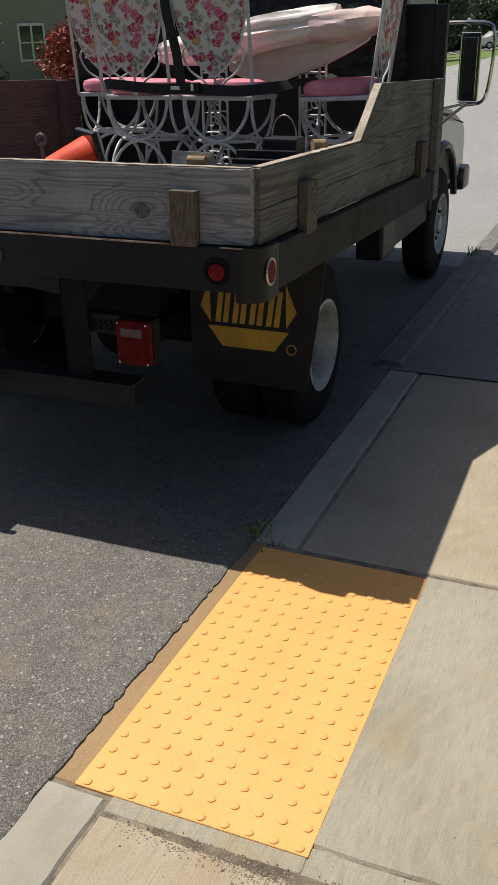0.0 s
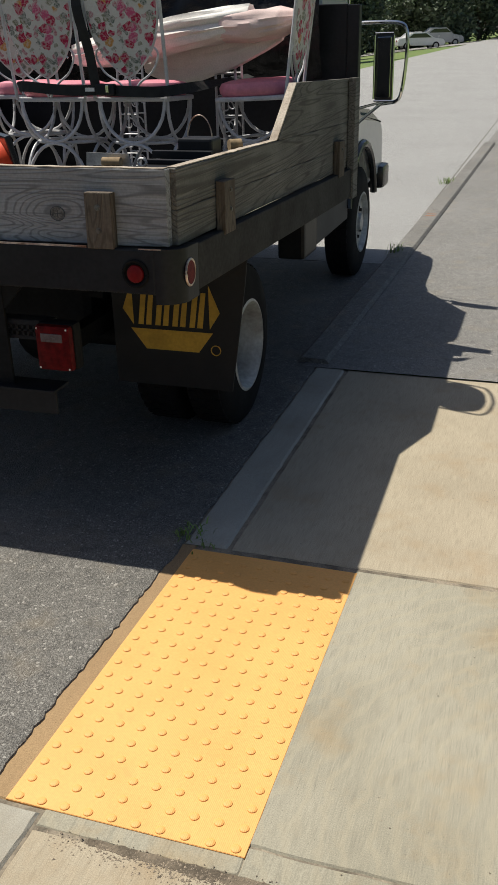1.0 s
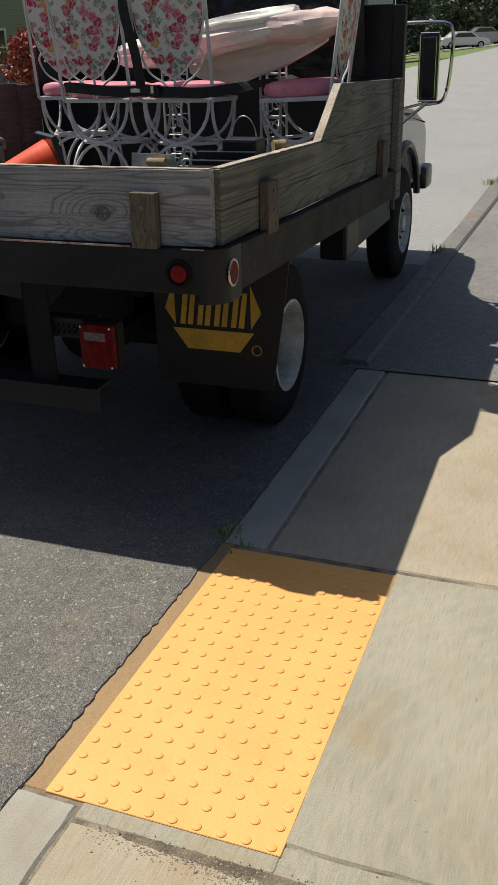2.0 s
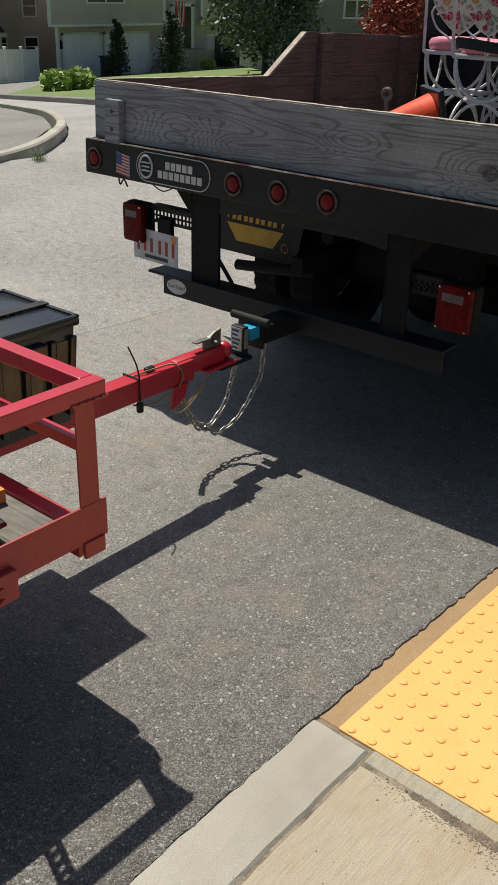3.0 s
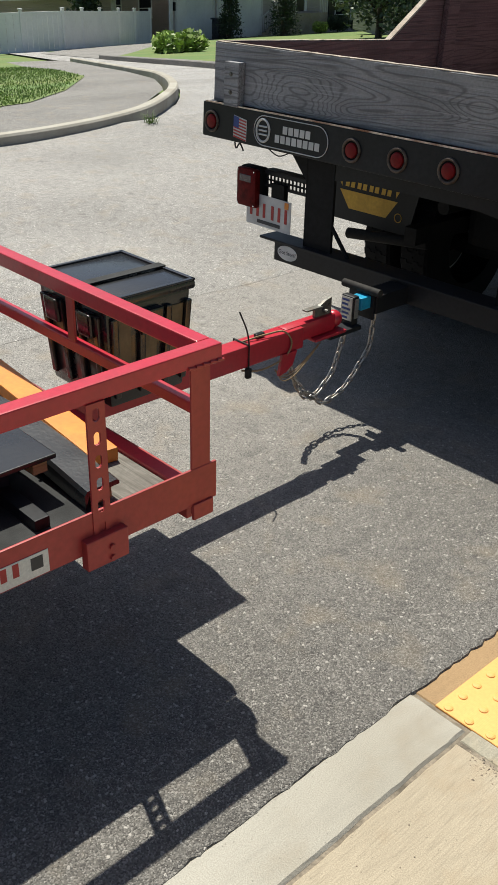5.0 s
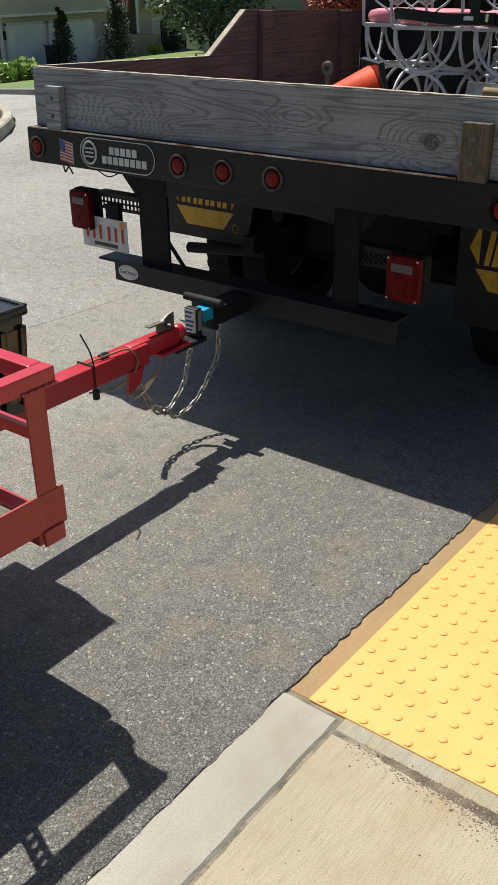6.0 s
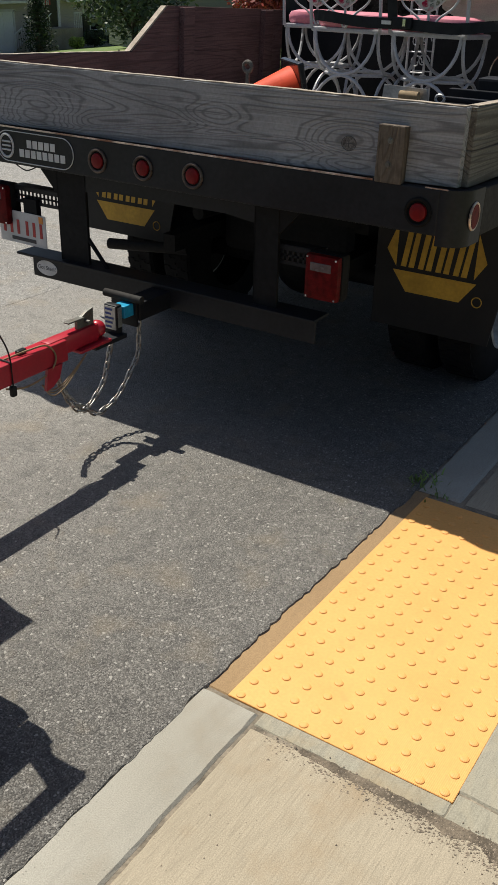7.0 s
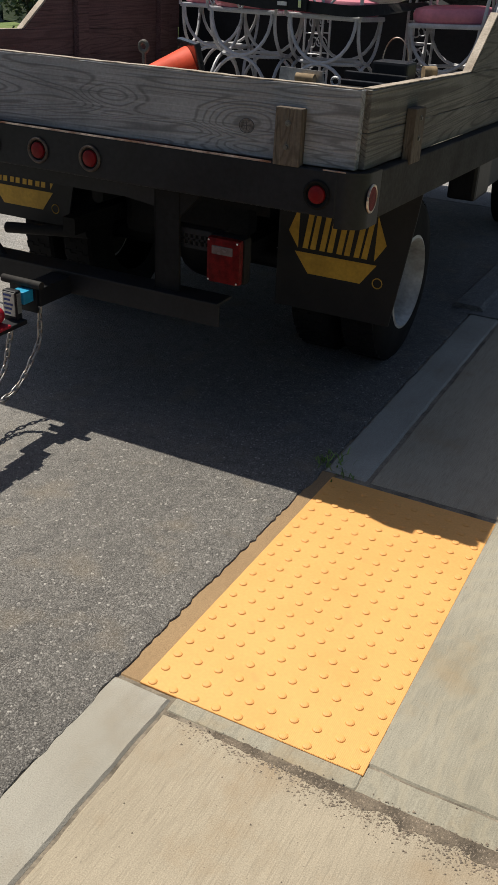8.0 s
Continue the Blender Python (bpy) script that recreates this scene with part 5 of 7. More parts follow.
def pedestal(x, y):
    """A lattice pedestal of a garden table, with scrolls in its open sides."""
    ob = thing("table_base", (x, y, deck_z(y)), "white wrought-iron lattice table pedestal", "table base", "table pedestals")
    z0, w = deck_z(y), 0.055
    for sx in (-1, 1):
        for sy in (-1, 1):
            part("corner_bar", rod(B(), (x + sx * w, y + sy * w, z0), (x + sx * w, y + sy * w, z0 + 0.68), 0.007, 6), IRON_WHITE, ob)
    for k in range(6):
        z = z0 + 0.06 + k * 0.11
        for sy in (-1, 1):
            bm = B()
            sp = [(x + 0.042 * (1 - t / 9) * math.cos(t), y + sy * w, z + 0.042 * (1 - t / 9) * math.sin(t)) for t in [0.45 * i for i in range(16)]]
            tube(bm, sp, 0.004, 5)
            rod(bm, (x - w, y + sy * w, z + 0.055), (x + w, y + sy * w, z + 0.055), 0.004, 5)
            part("scroll", bm, IRON_WHITE, ob)
    part("base_plate", box(B(), x - 0.17, x + 0.17, y - 0.17, y + 0.17, z0, z0 + 0.02, 0.006), IRON_WHITE, ob)


pedestal(-1.33, 3.90)
pedestal(-0.62, 3.62)


def cloth_roll(name, pts, radii, material, label, seed, seg=40, wrinkle=0.02, parent=None):
    """A loosely rolled bundle of cloth with folds along its length."""
    line = smoothed(pts, 14)
    n = len(line)
    bm = B()
    rings = []
    for i, p in enumerate(line):
        t = i / (n - 1) * (len(radii) - 1)
        k = min(int(t), len(radii) - 2)
        ry, rz = (radii[k][q] + (radii[k + 1][q] - radii[k][q]) * (t - k) for q in (0, 1))
        ring = []
        for j in range(seg):
            a = 2 * math.pi * j / seg
            f = 1 + wrinkle / 0.1 * (noise.noise((math.cos(a) * 2.2, math.sin(a) * 2.2, i * 0.035 + seed)) + 0.5 * noise.noise((math.cos(a) * 5, math.sin(a) * 5 + seed, i * 0.09)))
            ring.append(bm.verts.new((p.x, p.y + ry * f * math.cos(a), p.z + rz * f * math.sin(a))))
        rings.append(ring)
    for a, b in zip(rings, rings[1:]):
        for j in range(seg):
            bm.faces.new((a[j], a[(j + 1) % seg], b[(j + 1) % seg], b[j]))
    bm.faces.new(rings[0]), bm.faces.new(rings[-1])
    return part(name, bm, material, parent, label, True)


umb = thing("folded_parasol", (-0.8, 3.45, deck_z(3.45)), "cream and pink canvas parasol lying folded over the chairs", "parasol")
cloth_roll("canopy", [(-1.42, 3.42, 1.585), (-1.1, 3.42, 1.625), (-0.75, 3.42, 1.68), (-0.42, 3.42, 1.725)], [(0.05, 0.05), (0.14, 0.09), (0.15, 0.085), (0.10, 0.07)], CREAM, "cream canvas in loose folds", 2, 48, 0.034, umb)
cloth_roll("canopy_end", [(-0.56, 3.40, 1.70), (-0.40, 3.41, 1.70), (-0.26, 3.42, 1.715), (-0.17, 3.43, 1.73)], [(0.085, 0.07), (0.105, 0.075), (0.10, 0.07), (0.045, 0.03)], PINK_CLOTH, "pink faded canvas", 7, 40, 0.02, umb)
cloth_roll("canopy_drape", [(-1.1, 3.62, 1.52), (-0.85, 3.60, 1.53), (-0.55, 3.55, 1.58), (-0.28, 3.50, 1.66)], [(0.03, 0.04), (0.06, 0.11), (0.06, 0.08), (0.03, 0.03)], CREAM, "shaded hanging canvas", 4, 40, 0.03, umb)

# black tarpaulin bulging over the headboard
bm = B()
nx, nz = 50, 26
g = [[bm.verts.new((-2.2 + 1.98 * i / nx, 4.10 - 0.10 * math.sin(math.pi * j / nz) - 0.05 * noise.noise((i * 0.17, j * 0.12, 3)) - 0.03 * noise.noise((i * 0.5, j * 0.2, 8)), 1.42 + 0.62 * j / nz + 0.02 * noise.noise((i * 0.2, 1, 1)))) for i in range(nx + 1)] for j in range(nz + 1)]
for j in range(nz):
    for i in range(nx):
        bm.faces.new((g[j][i], g[j][i + 1], g[j + 1][i + 1], g[j + 1][i]))
bmesh.ops.solidify(bm, geom=bm.faces[:], thickness=0.01)
tagged(part("tarpaulin", bm, TARP, smooth=True), "shiny black tarpaulin hung against the headboard", "tarpaulin")

# tie-down strap: across the seats and up to the headboard
bm = B()


def ribbon(pts, w, normal):
    pts = smoothed(pts, 5)
    n = Vector(normal).normalized()
    prev = None
    for i, p in enumerate(pts):
        d = (pts[min(i + 1, len(pts) - 1)] - pts[max(i - 1, 0)]).normalized()
        s = d.cross(n).normalized() * w / 2
        cur = [bm.verts.new(p + s + n * 0.0015), bm.verts.new(p - s + n * 0.0015), bm.verts.new(p - s - n * 0.0015), bm.verts.new(p + s - n * 0.0015)]
        if prev:
            for k in range(4):
                bm.faces.new((prev[k], prev[(k + 1) % 4], cur[(k + 1) % 4], cur[k]))
        prev = cur


ribbon([(-1.56, 3.05, 1.43), (-1.50, 2.975, 1.45), (-1.25, 2.97, 1.43), (-1.05, 2.97, 1.43), (-0.78, 2.97, 1.42), (-0.66, 3.06, 1.43), (-0.60, 3.30, 1.44), (-0.57, 3.85, 1.45)], 0.05, (0, -1, 0.1))
ribbon([(-1.085, 2.965, 1.44), (-1.10, 2.955, 1.6), (-1.14, 2.94, 1.85), (-1.16, 3.2, 2.0), (-1.16, 4.1, 2.02)], 0.05, (0, -1, 0.05))
strap = tagged(part("tie_down_strap", bm, BLACK_MATT), "black webbing strap with a ratchet over the chairs", "strap")
part("ratchet", box(B(), -1.08, -0.98, 2.945, 2.975, 1.41, 1.46, 0.006), BLACK_STEEL, strap, "black and steel ratchet buckle")
part("ratchet_handle", box(B(), -1.02, -1.005, 2.935, 2.946, 1.42, 1.455, 0.002), CHROME, strap)
part("pale_tag", box(B(), -1.14, -1.09, 2.955, 2.962, 1.425, 1.442), CREAM, strap)

# cone, eye bolt, boxes, hoop, roll
cm = Matrix.Translation((-1.302, 2.42, 1.145)) @ Matrix.Rotation(radians(48), 4, "Z") @ Matrix.Rotation(radians(-13), 4, "Y") @ Matrix.Rotation(radians(-90), 4, "Y")
cone = thing("traffic_cone", (-1.302, 2.42, deck_z(2.42)), "orange-red traffic cone lying on its side with a black base", "traffic cone")
bm = B()
bmesh.ops.create_cone(bm, cap_ends=True, segments=28, radius1=0.118, radius2=0.028, depth=0.42, matrix=Matrix.Translation((0, 0, 0.21)))
part("cone_body", bm, CONE_ORANGE, cone, "", True, cm)
part("cone_base", box(B(), -0.14, 0.14, -0.14, 0.14, -0.03, 0.0, 0.008), BLACK_PLASTIC, cone, "black rubber base", False, cm)
bm = B()
rod(bm, (-1.415, 2.2, deck_z(2.2)), (-1.415, 2.2, 1.24), 0.009, 8)
tube(bm, [(-1.415 + 0.021 * math.cos(t), 2.2, 1.262 + 0.021 * math.sin(t)) for t in [2 * math.pi * i / 20 for i in range(20)]], 0.009, 8, True)
tagged(part("eye_bolt", bm, LATCH, smooth=True), "rusty eye bolt standing up from the deck", "eye bolt")
bx = thing("steel_box", (-0.40, 1.75, deck_z(1.75)), "dull steel box lying open on the deck", "box")
zb = deck_z(1.75)
part("body", box(B(), -0.515, -0.325, 1.66, 1.71, zb, 1.250, 0.004), STEEL, bx)
part("lid", slab(B(), [(-0.515, 1.251), (-0.337, 1.251), (-0.345, 1.292), (-0.51, 1.296)], 0.006, upright(1.715)), STEEL, bx)
rl = tagged(part("cork_roll", rod(B(), (-0.432, 1.68, 1.268), (-0.362, 1.68, 1.268), 0.0165, 16), TAN_ROLL, None, "", True), "small tan roll on the steel box", "roll")
bb = thing("battery_box", (-0.25, 1.95, deck_z(1.95)), "black steel box with bars and a round knob", "equipment box")
zb = deck_z(1.95)
part("body", box(B(), -0.318, -0.11, 1.73, 2.10, zb, 1.245, 0.006), BLACK_STEEL, bb)
part("bar", box(B(), -0.335, -0.12, 1.80, 1.83, 1.246, 1.262, 0.003), BLACK_STEEL, bb)
part("bar", box(B(), -0.36, -0.12, 1.95, 1.98, 1.246, 1.275, 0.003), BLACK_STEEL, bb)
part("motor", box(B(), -0.27, -0.13, 1.99, 2.10, 1.246, 1.315, 0.01), BLACK_STEEL, bb)
part("knob", tube(B(), [(-0.30 + 0.016 * math.cos(t), 1.724, 1.262 + 0.014 * math.sin(t)) for t in [2 * math.pi * i / 16 for i in range(16)]], 0.005, 6, True), STEEL, bb)
bm = B()
tube(bm, [(-0.20 + 0.05 * math.cos(radians(a)), 2.05, 1.31 + 0.085 * math.sin(radians(a))) for a in range(0, 181, 12)], 0.0024, 6)
part("wire_hoop", bm, BARE_EDGE, bb, "thin wire handle")
tagged(part("wooden_spool", rod(B(), (-0.135, 2.20, 1.268), (-0.095, 2.23, 1.268), 0.024, 18), TAN_ROLL, None, "", True, None), "short tan wooden spool on the deck", "spool")
tagged(part("spool_stand", box(B(), -0.17, -0.105, 2.17, 2.28, deck_z(2.2), 1.2445, 0.004), BLACK_STEEL), "small black box under the spool", "box")

# ---- utility trailer ----
RX, FY = -0.60, -0.235
LX = -1.96
trailer = thing("utility_trailer", (-1.28, -1.5, 0), "red painted steel utility trailer with open rails", "trailer")
BACK = -3.0


def tr(name, bm, material=RED_FADED, label="", parent=None, smooth=False):
    return part(name, bm, material, parent or trailer, label, smooth)


for x in (RX, LX):
    s = 1 if x == RX else -1
    xin = x - s * 0.042
    top = tr("top_rail", box(B(), min(x, xin), max(x, xin), BACK, FY + 0.035, 0.800, 0.843, 0.004), RED_PAINT, "red square-tube top rail")
    tr("lower_rail", box(B(), min(x, x - s * 0.008), max(x, x - s * 0.008), BACK, FY + 0.02, 0.425, 0.530, 0.003), RED_FADED, "sun-faded red angle-iron side rail")
    tr("lower_flange", box(B(), min(x - s * 0.008, x - s * 0.06), max(x - s * 0.008, x - s * 0.06), BACK, FY + 0.02, 0.425, 0.433, 0.002))
    tr("corner_post", box(B(), min(x - s * 0.002, x - s * 0.008), max(x - s * 0.002, x - s * 0.008), FY - 0.06, FY, 0.40, 0.80, 0.002))
    tr("corner_post", box(B(), min(x - s * 0.008, x - s * 0.05), max(x - s * 0.008, x - s * 0.05), FY - 0.008, FY, 0.40, 0.80, 0.002), RED_PAINT)
    for k, y in enumerate((FY - 0.33, -1.4, -2.2)):
        # perforated upright: two edges and the webs between oval holes
        bm = B()
        w, z0, z1, n = 0.048, 0.455, 0.80, 6
        e = 0.015
        x0, x1 = (x - 0.003, x + 0.003)
        box(bm, x0, x1, y - w / 2, y - w / 2 + e, z0, z1)
        box(bm, x0, x1, y + w / 2 - e, y + w / 2, z0, z1)
        pitch = (z1 - z0) / n
        for i in range(n + 1):
            zc = z0 + i * pitch
            lo, hi = max(z0, zc - pitch * 0.22), min(z1, zc + pitch * 0.22)
            box(bm, x0, x1, y - w / 2 + e, y + w / 2 - e, lo, hi)
        for zc in [z0 + (i + 0.5) * pitch for i in range(n)]:
            for sy in (-1, 1):
                for sz in (-1, 1):
                    c = (y + sy * (w / 2 - e), zc + sz * pitch * 0.28)
                    slab(bm, [c, (c[0] - sy * 0.005, c[1]), (c[0], c[1] - sz * 0.006)], 0.006, facing_x(x0))
        tr("slotted_post", bm, RED_FADED, "red upright with a row of oval slots")
        sb = tr("post_socket", box(B(), x - s * 0.004, x + s * 0.022, y - 0.058, y + 0.058, 0.392, 0.470, 0.004), RED_FADED, "welded red socket")
        for dz in (0.405, 0.435):
            tr("bolt", rod(B(), (x + s * 0.021, y + 0.01, dz), (x + s * 0.028, y + 0.01, dz), 0.008, 8), RED_FADED, "", sb)
tr("top_rail", box(B(), LX + 0.043, RX - 0.043, FY - 0.008, FY + 0.034, 0.800, 0.843, 0.004), RED_PAINT, "red square-tube front rail")
bm = B()
for i in range(5):
    rod(bm, (RX + 0.001, FY - 0.07 + i * 0.022, 0.803), (RX + 0.001, FY - 0.05 + i * 0.022, 0.800), 0.005, 6)
tr("weld_bead", bm, RED_FADED, "rough weld bead")
tr("mid_rail", box(B(), LX + 0.05, RX - 0.05, FY - 0.005, FY + 0.025, 0.640, 0.672, 0.004), RED_PAINT, "red front cross rail")
for x in (-1.195, -1.66):
    tr("short_post", box(B(), x - 0.018, x + 0.018, FY - 0.004, FY + 0.003, 0.668, 0.805, 0.002), RED_FADED)
tr("front_beam", box(B(), LX + 0.06, RX - 0.06, FY - 0.03, FY + 0.03, 0.345, 0.425, 0.004), RED_FADED, "red front cross beam")
tr("bed_edge", box(B(), LX + 0.06, RX - 0.06, FY - 0.068, FY - 0.028, 0.4635, 0.473, 0.002), RED_PAINT)
for i in range(7):
    y1 = FY - 0.07 - i * 0.19
    tr("deck_board", box(B(), LX + 0.065, RX - 0.065, y1 - 0.183, y1, 0.437, 0.462, 0.003), WOOD_DECK, "grey weathered deck board")
tr("rear_deck", box(B(), LX + 0.065, RX - 0.065, BACK, FY - 0.07 - 7 * 0.19, 0.437, 0.462, 0.003), WOOD_DECK)
tr("rear_beam", box(B(), LX, RX, BACK - 0.04, BACK, 0.42, 0.53, 0.004), RED_PAINT)
tr("bracket", box(B(), RX - 0.004, RX + 0.006, FY - 0.06, FY + 0.005, 0.385, 0.43, 0.003))
dc = tr("maker_decal", box(B(), RX + 0.0005, RX + 0.002, -1.05, -0.71, 0.430, 0.49, 0.0), CREAM, "pale worn decal with red bars")
for i in range(6):
    tr("red_bar", box(B(), RX + 0.002, RX + 0.003, -0.80 - i * 0.03, -0.785 - i * 0.03, 0.452, 0.486), RED_INK, "", dc)
tr("dark_bar", box(B(), RX + 0.002, RX + 0.003, -0.755, -0.725, 0.45, 0.482), GREY_INK, "", dc)
# tongue and coupler
bm = B()
box(bm, -1.318, -1.246, -0.9, 0.78, 0.362, 0.443, 0.006)
tongue = tr("tongue", bm, RED_PAINT, "bright red square-tube drawbar")
bm = B()
box(bm, -1.313, -1.26, 0.70, 0.97, 0.378, 0.449, 0.014)
bmesh.ops.create_uvsphere(bm, u_segments=18, v_segments=10, radius=0.034, matrix=Matrix.Translation((-1.292, 0.99, 0.413)))
tr("coupler", bm, RED_PAINT, "red ball coupler", tongue, True)
tr("coupler_lip", box(B(), -1.325, -1.24, 0.84, 1.015, 0.366, 0.378, 0.005), RED_PAINT, "", tongue)
bm = B()
slab(bm, [(0.865, 0.449), (0.955, 0.449), (0.955, 0.512), (0.925, 0.506), (0.89, 0.49), (0.865, 0.486)], 0.012, facing_x(-1.287))
box(bm, -1.294, -1.268, 0.815, 0.90, 0.484, 0.490, 0.002)
rod(bm, (-1.31, 0.91, 0.47), (-1.25, 0.91, 0.47), 0.008, 10)
for k in (0.895, 0.94):
    rod(bm, (-1.276, k, 0.485), (-1.272, k, 0.485), 0.006, 8)
tr("latch", bm, LATCH, "dull steel latch plate and lever", tongue)
bm = B()
slab(bm, [(0.665, 0.366), (0.74, 0.366), (0.72, 0.315), (0.685, 0.292), (0.65, 0.286), (0.655, 0.315)], 0.012, facing_x(-1.250))
tr("chain_plate", bm, RED_PAINT, "red welded chain plate", tongue)
bm = B()
sq = [(-1.322, 0.358), (-1.242, 0.358), (-1.242, 0.447), (-1.322, 0.447)]
tube(bm, [(x, 0.50, z) for x, z in sq], 0.0035, 6, True)
tube(bm, smoothed([(-1.242, 0.50, 0.445), (-1.25, 0.495, 0.50), (-1.262, 0.47, 0.57)]), 0.003, 5)
box(bm, -1.252, -1.234, 0.488, 0.510, 0.322, 0.360, 0.005)
tr("cable_tie", bm, BLACK_MATT, "black cable tie with a long tail", tongue)
bm = B()
tube(bm, smoothed([(-1.28, 0.5, 0.447), (-1.26, 0.60, 0.456), (-1.250, 0.68, 0.450), (-1.239, 0.71, 0.40), (-1.243, 0.675, 0.35), (-1.26, 0.58, 0.325), (-1.255, 0.48, 0.352)]), 0.0035, 6)
for k in (0.0, 0.012, 0.022):
    tube(bm, smoothed([(-1.27, 0.66, 0.30), (-1.265, 0.70, 0.245 + k), (-1.265, 0.76, 0.25 + k), (-1.265, 0.83, 0.295 + 0.6 * k), (-1.27, 0.90, 0.345)]), 0.0024, 6)
tr("trailer_wire", bm, TAN_ROLL, "tan and white trailer wiring", tongue)
tr("wire_plug", box(B(), -1.29, -1.272, 0.565, 0.605, 0.444, 0.460, 0.004), BLACK_PLASTIC, "", tongue)

# safety chains, link by link
bm = B()
w, lg = 0.0090, 0.0130
lk = [(lg + w * math.cos(a), w * math.sin(a)) for a in [radians(-90 + 30 * i) for i in range(7)]] + [(-lg + w * math.cos(a), w * math.sin(a)) for a in [radians(90 + 30 * i) for i in range(7)]]
tube(bm, [(u, v, 0) for u, v in lk], 0.0040, 7, True)
link_me = bpy.data.meshes.new("link")
bm.to_mesh(link_me)
bm.free()
link_me.materials.append(CHAIN)
for p in link_me.polygons:
    p.use_smooth = True


def chain(pts):
    pts = smoothed(pts, 24)
    bm = B()
    rod(bm, pts[0] + Vector((0, 0, 0.02)), pts[0] - Vector((0, 0, 0.004)), 0.006, 8)
    top = tr("safety_chain", bm, CHAIN, "hanging steel safety chain")
    d, step, k = 0.0, 0.0335, 0
    base = trailer.location
    for a, b in zip(pts, pts[1:]):
        d += (b - a).length
        while d >= step:
            d -= step
            o = new("link", link_me)
            o.parent = top
            q = (b - a).to_track_quat("X", "Z").to_matrix().to_4x4()
            o.matrix_basis = Matrix.Translation(b - base) @ q @ Matrix.Rotation(radians(90 if k % 2 else 0) + 0.3, 4, "X")
            k += 1


chain([(-1.345, 1.14, 0.335), (-1.345, 1.105, 0.245), (-1.34, 1.065, 0.16), (-1.335, 1.01, 0.115), (-1.33, 0.95, 0.085), (-1.33, 0.905, 0.087), (-1.335, 0.855, 0.145), (-1.345, 0.815, 0.245), (-1.35, 0.80, 0.30)])
chain([(-1.33, 1.285, 0.385), (-1.325, 1.268, 0.225), (-1.325, 1.213, 0.152), (-1.325, 1.168, 0.103), (-1.325, 1.107, 0.06), (-1.325, 1.044, 0.043), (-1.325, 0.995, 0.04), (-1.325, 0.929, 0.09), (-1.33, 0.88, 0.13), (-1.335, 0.83, 0.20), (-1.345, 0.803, 0.29)])
# running gear
for x in (LX - 0.10, RX + 0.10):
    s = 1 if x > -1 else -1
    bm = B()
    prof = [(0.06, 0.13), (0.075, 0.2), (0.06, 0.35), (0.04, 0.367), (-0.04, 0.367), (-0.06, 0.35), (-0.075, 0.2), (-0.06, 0.13)]
    n = 32
    rings = [[bm.verts.new((x - s * 0.19 + u, -2.55 + q * math.cos(2 * math.pi * i / n), 0.285 + q * math.sin(2 * math.pi * i / n))) for i in range(n)] for u, q in prof]
    for a, b in zip(rings, rings[1:]):
        for i in range(n):
            bm.faces.new((a[i], a[(i + 1) % n], b[(i + 1) % n], b[i]))
    wl = tr("trailer_wheel", bm, RUBBER, "small black trailer tyre", None, True)
    tr("rim", rod(B(), (x - s * 0.24, -2.55, 0.285), (x - s * 0.14, -2.55, 0.285), 0.135, 24), WHITE_RIM, "", wl)
tr("axle", rod(B(), (LX + 0.08, -2.55, 0.285), (RX - 0.08, -2.55, 0.285), 0.03, 10), BLACK_FRAME)

# what lies on the trailer
DZ = 0.463
bm = B()
box(bm, -1.0, 0.0, -0.042, 0.042, 0.0, 0.04, 0.004)
tagged(part("orange_plank", bm, ORANGE, m=Matrix.Translation((-0.86, -0.375, DZ)) @ Matrix.Rotation(radians(-5), 4, "Z")), "orange painted plank lying on the trailer deck", "plank")
trim = thing("black_trim", (-1.2, -0.46, DZ), "curved black plastic trim resting on a pine beam", "trim")
part("pine_beam", box(B(), -1.85, -0.715, -0.505, -0.455, DZ, DZ + 0.05, 0.004), WOOD_PINE, trim, "raw pine beam")
bm = B()
line = smoothed([(-1.86, -0.66, DZ + 0.11), (-1.5, -0.58, DZ + 0.11), (-1.2, -0.50, DZ + 0.10), (-0.95, -0.475, DZ + 0.075), (-0.70, -0.48, DZ + 0.055)], 8)
prev = None
for p in line:
    cur = [bm.verts.new((p.x, p.y + u, p.z + v)) for u, v in ((-0.062, -0.05), (-0.062, -0.010), (-0.055, 0.0), (0.03, 0.002), (0.038, -0.004), (0.038, -0.012), (-0.050, -0.014))]
    if prev:
        for k in range(7):
            bm.faces.new((prev[k], prev[(k + 1) % 7], cur[(k + 1) % 7], cur[k]))
    else:
        bm.faces.new(cur)
    prev = cur
bm.faces.new(prev)
part("moulding", bm, BLACK_PLASTIC, trim, "satin black moulding")
for x in (-1.02, -0.93):
    part("screw", rod(B(), (x, -0.535, DZ + 0.078), (x, -0.535, DZ + 0.086), 0.005, 6), STEEL, trim)
board = thing("framed_board", (-1.3, -0.9, DZ), "grey-black sheet on a raw pine frame, lying on the trailer", "board")
part("sheet", box(B(), -1.8, -0.81, -1.5, -0.545, DZ + 0.105, DZ + 0.118, 0.003), BLACK_PLASTIC, board, "scuffed satin black sheet")
for y in (-0.58, -0.95, -1.45):
    part("pine_rail", box(B(), -1.78, -0.83, y - 0.02, y + 0.02, DZ + 0.065, DZ + 0.105, 0.003), WOOD_PINE, board, "raw pine rail")
for y in (-0.66, -1.4):
    part("dark_runner", box(B(), -1.75, -0.70, y - 0.02, y + 0.02, DZ + 0.004, DZ + 0.034, 0.003), BLACK_STEEL, board)
for x in (-0.90, -1.7):
    for y in (-0.66, -1.4):
        part("block", box(B(), x - 0.02, x + 0.02, y - 0.02, y + 0.02, DZ + 0.03, DZ + 0.066), BLACK_STEEL, board)
